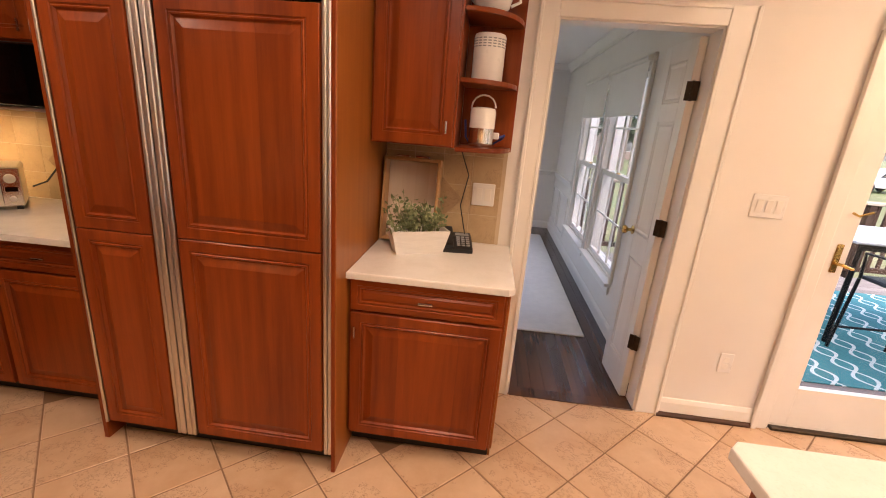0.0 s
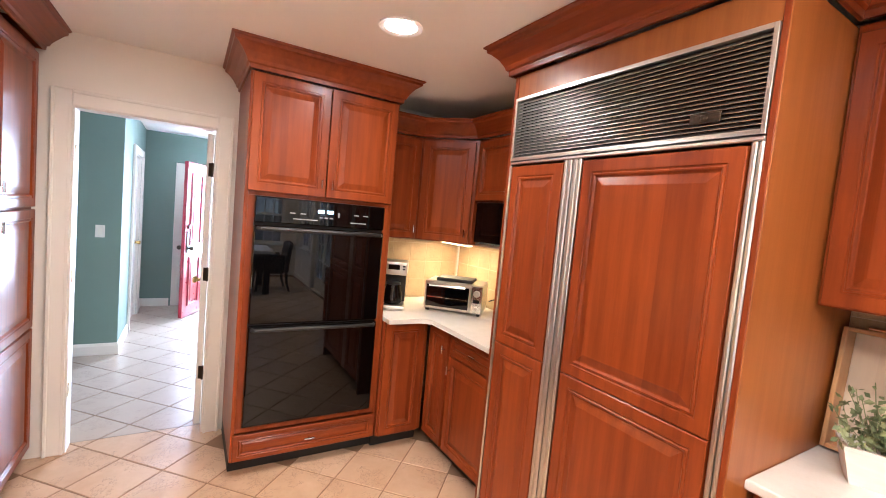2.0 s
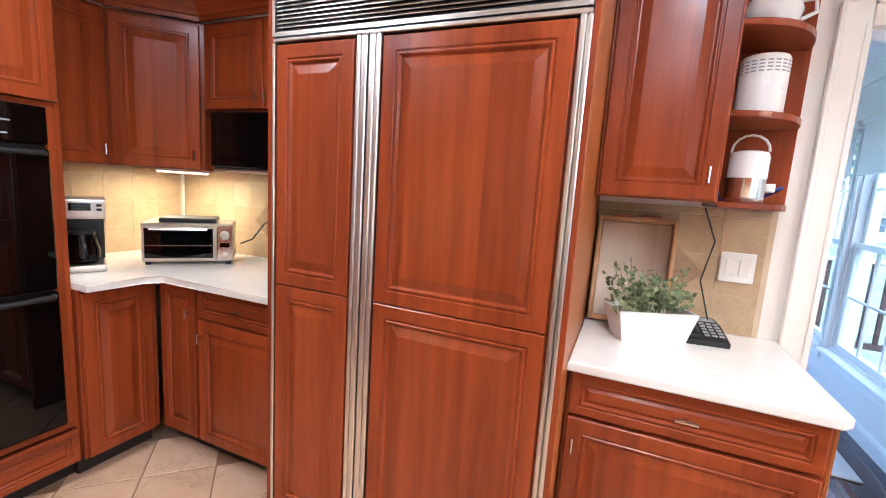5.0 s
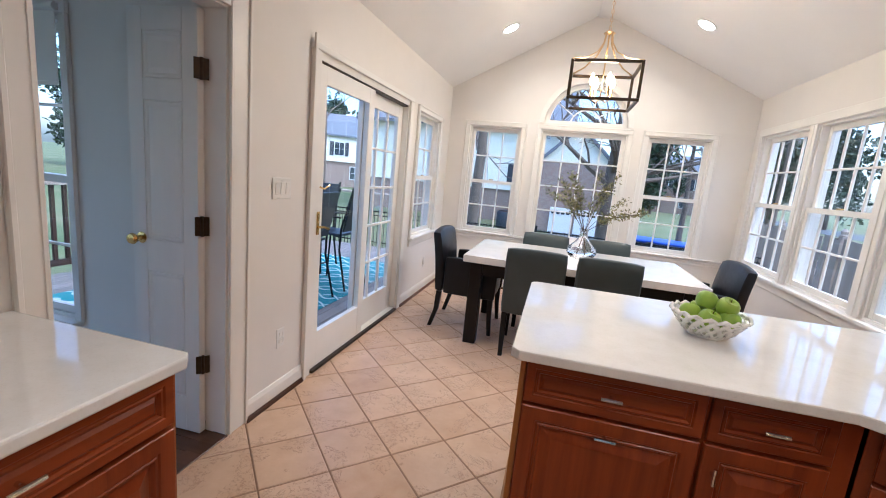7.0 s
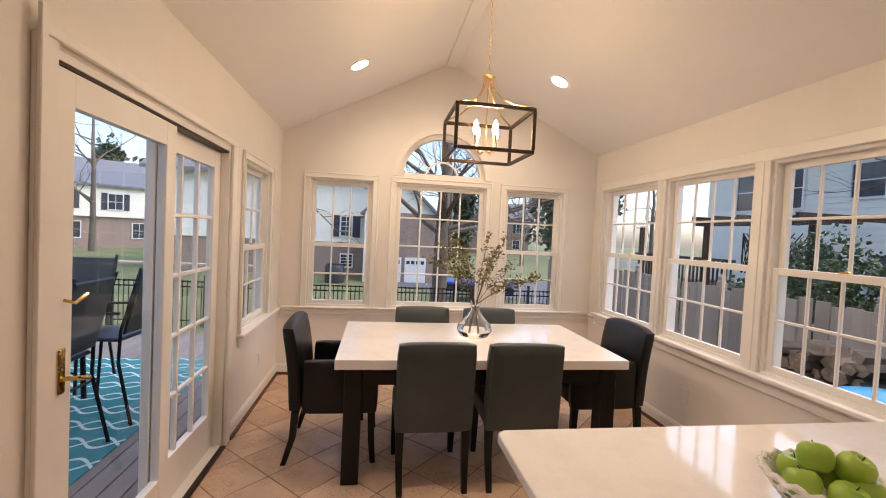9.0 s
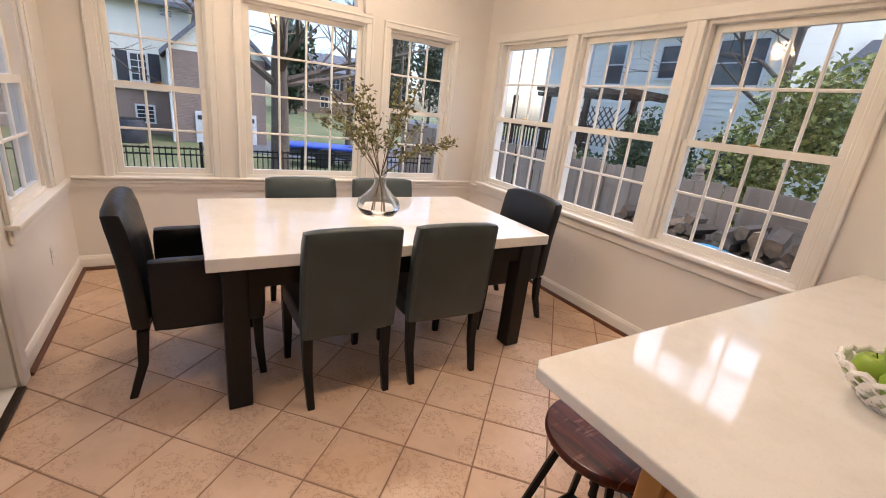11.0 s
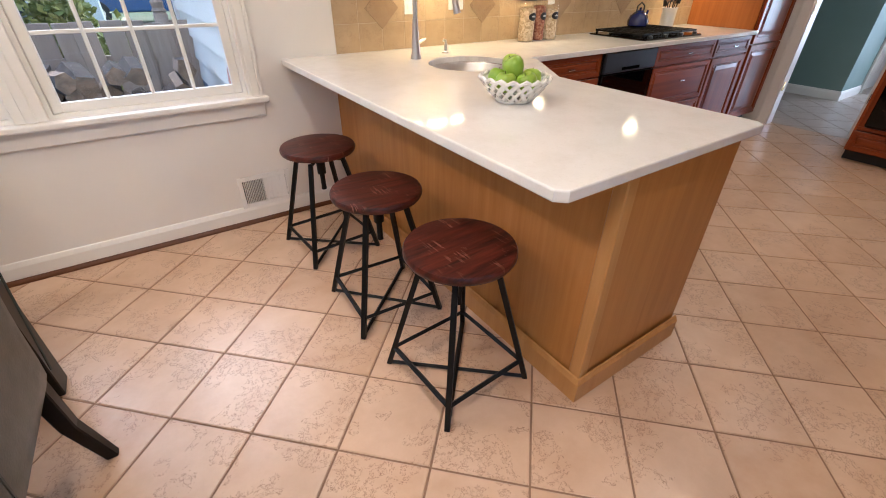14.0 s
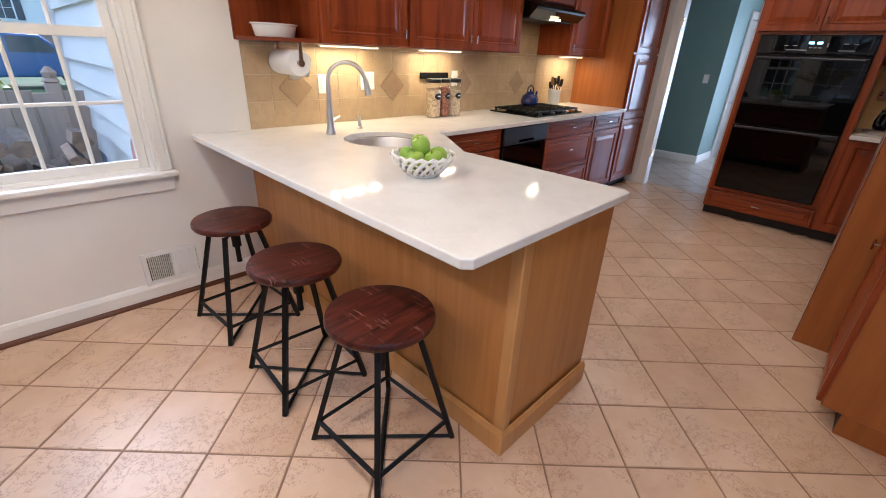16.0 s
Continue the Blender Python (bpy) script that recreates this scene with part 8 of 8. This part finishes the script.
# ---------- far houses, cars ----------
def far_house(x, y, rot, w, label, wall="siding", lower="brick"):
    h = thing("far_house", pose(x, y, GROUND, 0, 0, rot), label, "house", "far houses")
    part("lower_wall", bx(-w / 2, w / 2, 0, 8, 0, 2.6), M[lower], h)
    part("upper_wall", bx(-w / 2 - 0.1, w / 2 + 0.1, -0.25, 8, 2.601, 5.3), M[wall], h)
    gable_block(h, -w / 2 - 0.1, w / 2 + 0.1, -0.25, 8, 5.301, 5.35, 7.6, wall, wall, "x", 0.4, "soffit")
    for i in range(4):
        house_window(h, pose(-w / 2 + 1.0 + i * (w - 3) / 3, -0.26, 3.2), 1.1, 1.4, True, 2, 2)
    for i in range(3):
        house_window(h, pose(-w / 2 + 1.6 + i * (w - 4) / 2, -0.01, 0.8), 1.1, 1.4, False, 2, 2)
    return h


far_house(2.6, -44, 180, 13, "white two-storey house across the street")
far_house(62, -17, -100, 12, "far brick and white house beyond the driveway", "brick")
far_house(20, 46, 8, 14, "far brick house beyond the lawn", "brick")
far_house(42, 20, -50, 13, "far white house beyond the lawn")


def car(m, col, label):
    c = thing("car", m, label, "car", "parked cars")
    mt = plain("car_paint_" + str(col[2]), col, 0.2, var=0.05, coat=0.6)
    bm = prism([(-2.2, 0.35), (-2.25, 0.75), (-1.95, 0.95), (-1.0, 1.02), (-0.45, 1.55), (1.3, 1.6), (2.05, 1.05), (2.2, 0.9), (2.2, 0.35)], -0.85, 0.85, 0.06, seg=2)
    part("body", turned(bm, Matrix(((1, 0, 0, 0), (0, 0, -1, 0), (0, 1, 0, 0), (0, 0, 0, 1)))), mt, c)
    for s in (-1, 1):
        bm = prism([(-0.85, 1.05), (-0.4, 1.48), (0.35, 1.5), (0.35, 1.05)], 0, 0.01)
        part("window", turned(bm, Matrix(((1, 0, 0, 0), (0, 0, -s, -s * 0.852), (0, 1, 0, 0), (0, 0, 0, 1)))), M["dark_pane"], c)
        bm = prism([(0.42, 1.05), (0.42, 1.5), (1.2, 1.5), (1.75, 1.08)], 0, 0.01)
        part("window", turned(bm, Matrix(((1, 0, 0, 0), (0, 0, -s, -s * 0.852), (0, 1, 0, 0), (0, 0, 0, 1)))), M["dark_pane"], c)
        for x in (-1.35, 1.35):
            w = part("wheel", turned(lathe([(0.34, -0.1), (0.36, -0.06), (0.36, 0.06), (0.34, 0.1)], 20), Matrix.Translation((x, s * 0.78, 0.36)) @ Matrix.Rotation(math.pi / 2, 4, "X")), M["black_plastic"], c)
            part("rim", turned(lathe([(0.22, -0.02), (0.2, 0.02), (0.03, 0.01)], 14), Matrix.Translation((x, s * 0.875, 0.36)) @ Matrix.Rotation(-s * math.pi / 2, 4, "X")), M["chrome"], w)
    part("windshield", rod([(-0.98, -0.7, 1.06), (-0.98, 0.7, 1.06)], 0.05, 6), M["dark_pane"], c)
    return c


solid("grass_bank", turned(prism([(-13.0, GROUND - 0.3), (-17.5, -0.16), (-60.0, -0.12), (-60.0, GROUND - 0.3)], -40, 14), Matrix(((0, 0, 1, 0), (1, 0, 0, 0), (0, 1, 0, 0), (0, 0, 0, 1)))), M["lawn"], "gently rising winter lawn beyond the board fence", "ground", "structure")
car(pose(1.9, -20.5, -0.15, 0, 0, 6), (0.03, 0.09, 0.24), "dark blue parked car behind the fence")
car(pose(27, 30, GROUND + 0.02, 0, 0, 10), (0.55, 0.56, 0.58), "white parked car far across the lawn")
tp = thing("trailer_with_tarpaulin", pose(17.0, -5.0, GROUND + 0.0, 0, 0, 75), "low trailer under a bright blue tarpaulin", "trailer")
M["tarp_blue"] = plain("blue_tarpaulin", (0.015, 0.06, 0.38), 0.5, var=0.2, scale=5, bump=0.5, bscale=8)
part("bed", bx(-1.3, 1.3, -0.6, 0.6, 0.35, 0.6, 0.03), M["shutter"], tp)
part("tarpaulin", pad(-1.45, 1.45, -0.7, 0.7, 0.601, 0.72, 0.02, 0.04), M["tarp_blue"], tp, smooth=True)
for s in (-1, 1):
    part("wheel", turned(lathe([(0.3, -0.08), (0.34, 0), (0.3, 0.08)], 18), Matrix.Translation((0, s * 0.7, 0.34)) @ Matrix.Rotation(math.pi / 2, 4, "X")), M["black_plastic"], tp)

# ---------- the deck outside the sliding door ----------
DZ = -0.12
dk2 = thing("deck", pose(0, 0, 0), "weathered grey wooden deck outside the sliding door", "deck", kind="structure")
part("frame", bx(1.85, 7.6, 0.16, 4.0, DZ - 0.25, DZ - 0.03), M["fence_wood"], dk2)
board = mesh_of("deck_board", bx(-2.86, 2.86, -0.066, 0.066, -0.029, 0.0, 0.004), M["deck_wood"])
for i in range(27):
    ob = new("deck_board", board)
    ob.parent = dk2
    ob.location = (4.725, 0.235 + i * 0.14, DZ)
rl = thing("deck_railing", pose(0, 0, 0), "brown wooden deck railing with square balusters", "railing")
for x in (1.95, 3.8, 5.65, 7.5):
    part("post", bx(x - 0.045, x + 0.045, 3.86, 3.95, DZ + 0.001, 0.9, 0.006), M["dark_deck"], rl)
part("top_rail", bx(1.9, 7.55, 3.84, 3.97, 0.901, 0.94, 0.006), M["fence_wood"], rl)
part("bottom_rail", bx(1.9, 7.5, 3.88, 3.93, DZ + 0.1, DZ + 0.17, 0.004), M["dark_deck"], rl)
bal = mesh_of("baluster", bx(-0.018, 0.018, -0.018, 0.018, 0.0, 0.848), M["dark_deck"])
for i in range(43):
    ob = new("baluster", bal)
    ob.parent = rl
    ob.location = (2.06 + i * 0.127, 3.905, 0.052)
for y in (0.5, 2.2):
    part("side_post", bx(7.46, 7.55, y, y + 0.09, DZ + 0.001, 0.9, 0.006), M["dark_deck"], rl)
part("side_rail", bx(7.44, 7.57, 0.2, 3.83, 0.901, 0.94, 0.006), M["fence_wood"], rl)


def lattice_rug():
    m, t, b = _tree("teal_lattice_rug")
    v = _coords(t, shift=False)
    sp = t.nodes.new("ShaderNodeSeparateXYZ")
    t.links.new(v, sp.inputs[0])
    k = 2 * math.pi / 0.42
    wave = _math(t, "MULTIPLY", _math(t, "SINE", _math(t, "MULTIPLY", sp.outputs["Y"], k)), 0.075)
    d1 = _math(t, "PINGPONG", _math(t, "ADD", sp.outputs["X"], wave), 0.15)
    d2 = _math(t, "PINGPONG", _math(t, "SUBTRACT", sp.outputs["X"], wave), 0.15)
    line = _math(t, "LESS_THAN", _math(t, "MINIMUM", d1, d2), 0.016)
    t.links.new(_ramp(t, (0.03, 0.20, 0.22), (0.55, 0.62, 0.60), line), b.inputs["Base Color"])
    b.inputs["Roughness"].default_value = 0.95
    _bump(t, b, _noise(t, v, 220, 2), 0.5, 0.002)
    return m


M["teal_rug"] = lattice_rug()
solid("outdoor_rug", bx(2.3, 6.3, 0.8, 3.2, DZ + 0.001, DZ + 0.01, 0.003), M["teal_rug"], "teal outdoor rug with a pale lattice pattern", "rug")
ot = thing("patio_table", pose(4.4, 1.95, DZ + 0.011), "dark metal patio bar table with glass top", "table")
M["patio_top"] = plain("patio_stone_top", (0.50, 0.52, 0.53), 0.15, var=0.1)
part("top", bx(-0.75, 0.75, -0.45, 0.45, 0.93, 0.955, 0.006), M["patio_top"], ot)
for x in (-0.66, 0.66):
    for y in (-0.37, 0.37):
        part("leg", rod([(x, y, 0), (x * 0.95, y * 0.95, 0.929)], 0.022, 8), M["iron"], ot)
part("apron", bar_frame(-0.68, 0.68, 0.87, 0.928, 0.03, -0.40, -0.38, 0), M["iron"], ot)


def patio_chair(m):
    c = thing("patio_chair", m, "tall black metal patio chair with sling back", "chair", "patio chairs")
    part("seat", bx(-0.23, 0.23, -0.23, 0.22, 0.66, 0.69, 0.01), M["black_plastic"], c)
    part("back", turned(bx(-0.22, 0.22, -0.012, 0.012, 0.0, 0.52, 0.008), pose(0, 0.24, 0.72, -14)), M["black_plastic"], c)
    for s in (-1, 1):
        part("leg", rod([(s * 0.25, -0.27, 0), (s * 0.235, -0.22, 0.66)], 0.014, 6), M["iron"], c)
        part("leg", rod([(s * 0.25, 0.33, 0), (s * 0.24, 0.22, 0.5), (s * 0.235, 0.23, 0.75), (s * 0.23, 0.37, 1.26)], 0.014, 6), M["iron"], c)
        part("armrest", rod([(s * 0.25, -0.2, 0.67), (s * 0.27, -0.2, 0.88), (s * 0.27, 0.24, 0.9)], 0.013, 6), M["iron"], c)
    part("foot_rail", rod([(-0.245, -0.26, 0.2), (0.245, -0.26, 0.2)], 0.011, 6), M["iron"], c)
    return c


pc = patio_chair(pose(3.95, 1.22, DZ + 0.011, 0, 0, 182))
copy_thing(pc, pose(4.75, 1.2, DZ + 0.011, 0, 0, 176))
copy_thing(pc, pose(3.4, 1.95, DZ + 0.011, 0, 0, 92))
copy_thing(pc, pose(4.1, 2.7, DZ + 0.011, 0, 0, 4))
copy_thing(pc, pose(5.4, 1.95, DZ + 0.011, 0, 0, -90))
# string lights over the deck
sl = thing("string_lights", pose(0, 0, 0), "string of round bulbs hung over the deck", "lamp")
way = [(1.9, 3.9, 2.25), (3.8, 3.9, 1.98), (5.6, 3.9, 1.95), (7.5, 3.9, 2.25)]
part("cable", rod(way, 0.006, 5), M["cable"], sl)
for x in (1.95, 7.5):
    part("pole", rod([(x, 3.9, 0.94), (x, 3.9, 2.27)], 0.02, 6), M["iron"], sl)
for i in range(5):
    x = 2.6 + i * 1.05
    z = 2.25 - 0.3 * math.sin((x - 1.9) / 5.6 * math.pi)
    part("bulb", lathe([(0.012, z - 0.03), (0.03, z - 0.06), (0.032, z - 0.085), (0.012, z - 0.11)], 10, None, x, 3.9), M["bulb_glow"], sl, smooth=True)


# ---------- floor tiles, laid on the diagonal ----------
PITCH, GAP = 0.311, 0.007
O = Vector((2.609, -1.716))
DU, DV = Vector((1, 1)) / math.sqrt(2), Vector((-1, 1)) / math.sqrt(2)


def clip(poly, x0, x1, y0, y1):
    for ax, lim, sgn in ((0, x0, 1), (0, x1, -1), (1, y0, 1), (1, y1, -1)):
        out = []
        for i, p in enumerate(poly):
            q = poly[(i + 1) % len(poly)]
            a, b = (p[ax] - lim) * sgn, (q[ax] - lim) * sgn
            if a >= 0:
                out.append(p)
            if a * b < 0:
                k = a / (a - b)
                out.append(p + (q - p) * k)
        poly = out
        if not poly:
            break
    return poly


def tile_bm(poly, z0, z1, bevel=0.0025, bm=None):
    bm = bm or bmesh.new()
    c = sum(poly, Vector((0, 0))) / len(poly)
    rings = []
    for z, k in ((z0, 0.0), (z1 - bevel, 0.0), (z1, bevel)):
        rings.append([bm.verts.new((*(p + (c - p).normalized() * k * 1.4), z)) for p in poly])
    n = len(poly)
    for a, b in zip(rings, rings[1:]):
        for i in range(n):
            bm.faces.new((a[i], a[(i + 1) % n], b[(i + 1) % n], b[i]))
    bm.faces.new(rings[-1])
    return bm


floor = solid("floor", bx(WEST - 0.12, EAST, SOUTH, NORTH, -0.1, -0.0035), M["grout"], "tan travertine tile floor laid on the diagonal", "floor", "structure")
hidden = [(-1.12, 0.69, -0.55, 0.0), (-1.9, 1.75, SOUTH, -2.9), (1.25, 1.76, SOUTH, -1.5), (WEST, -2.05, -1.8, 0.0), (WEST, -1.1, -0.5, 0.0), (WEST, -1.9, SOUTH, -2.9)]
q = (PITCH - GAP) / 2
square = [DU * -q + DV * -q, DU * q + DV * -q, DU * q + DV * q, DU * -q + DV * q]
whole = mesh_of("tile", tile_bm(square, -0.0034, 0.0), M["floor_tile"])
rest = bmesh.new()
count = 0
rnd = random.Random(4)
for i in range(-22, 14):
    for j in range(-14, 24):
        c = O + DU * PITCH * (i + 0.5) + DV * PITCH * (j + 0.5)
        if not (WEST - 0.3 < c.x < EAST + 0.2 and SOUTH - 0.2 < c.y < NORTH + 0.2):
            continue
        if any(a + 0.1 < c.x < b - 0.1 and e < c.y < f for a, b, e, f in hidden):
            continue
        poly = [c + p for p in square]
        cut = clip(poly, WEST - 0.12, EAST - 0.001, SOUTH + 0.001, NORTH - 0.001)
        if len(cut) < 3:
            continue
        area = abs(sum(p.x * cut[(k + 1) % len(cut)].y - p.y * cut[(k + 1) % len(cut)].x for k, p in enumerate(cut))) / 2
        if area < 0.0008:
            continue
        if area > 0.99 * 4 * q * q:
            ob = new("tile", whole)
            ob.location = (c.x, c.y, rnd.uniform(-0.0006, 0.0004))
            ob.parent = floor
        elif area > 0.02:
            part("tile", tile_bm([p - c for p in cut], -0.0034, 0.0), M["floor_tile"], floor, m=pose(c.x, c.y, 0))
        else:
            tile_bm(cut, -0.0034, 0.0, 0.0025, rest)
tagged(part("cut_tiles", rest, M["floor_tile"], floor), kind="stuff")
M["hall_tile"] = tile_mat("hall_floor_tile", (0.50, 0.42, 0.35), (0.42, 0.34, 0.28), (0.28, 0.2, 0.15))
hf = solid("floor_hall", bx(HX - 0.12, WEST - 0.121, -4.2, HY1, -0.1, -0.0035), M["grout"], "pale tan tile floor laid on the diagonal in the hall", "floor", "structure")
rest = bmesh.new()
for i in range(-40, 0):
    for j in range(-14, 40):
        c = O + DU * PITCH * (i + 0.5) + DV * PITCH * (j + 0.5)
        cut = clip([c + p for p in square], HX, WEST - 0.124, -4.1, HY1)
        if len(cut) >= 3:
            tile_bm(cut, -0.0034, 0.0, 0.0025, rest)
tagged(part("tiles", rest, M["hall_tile"], hf), kind="stuff")
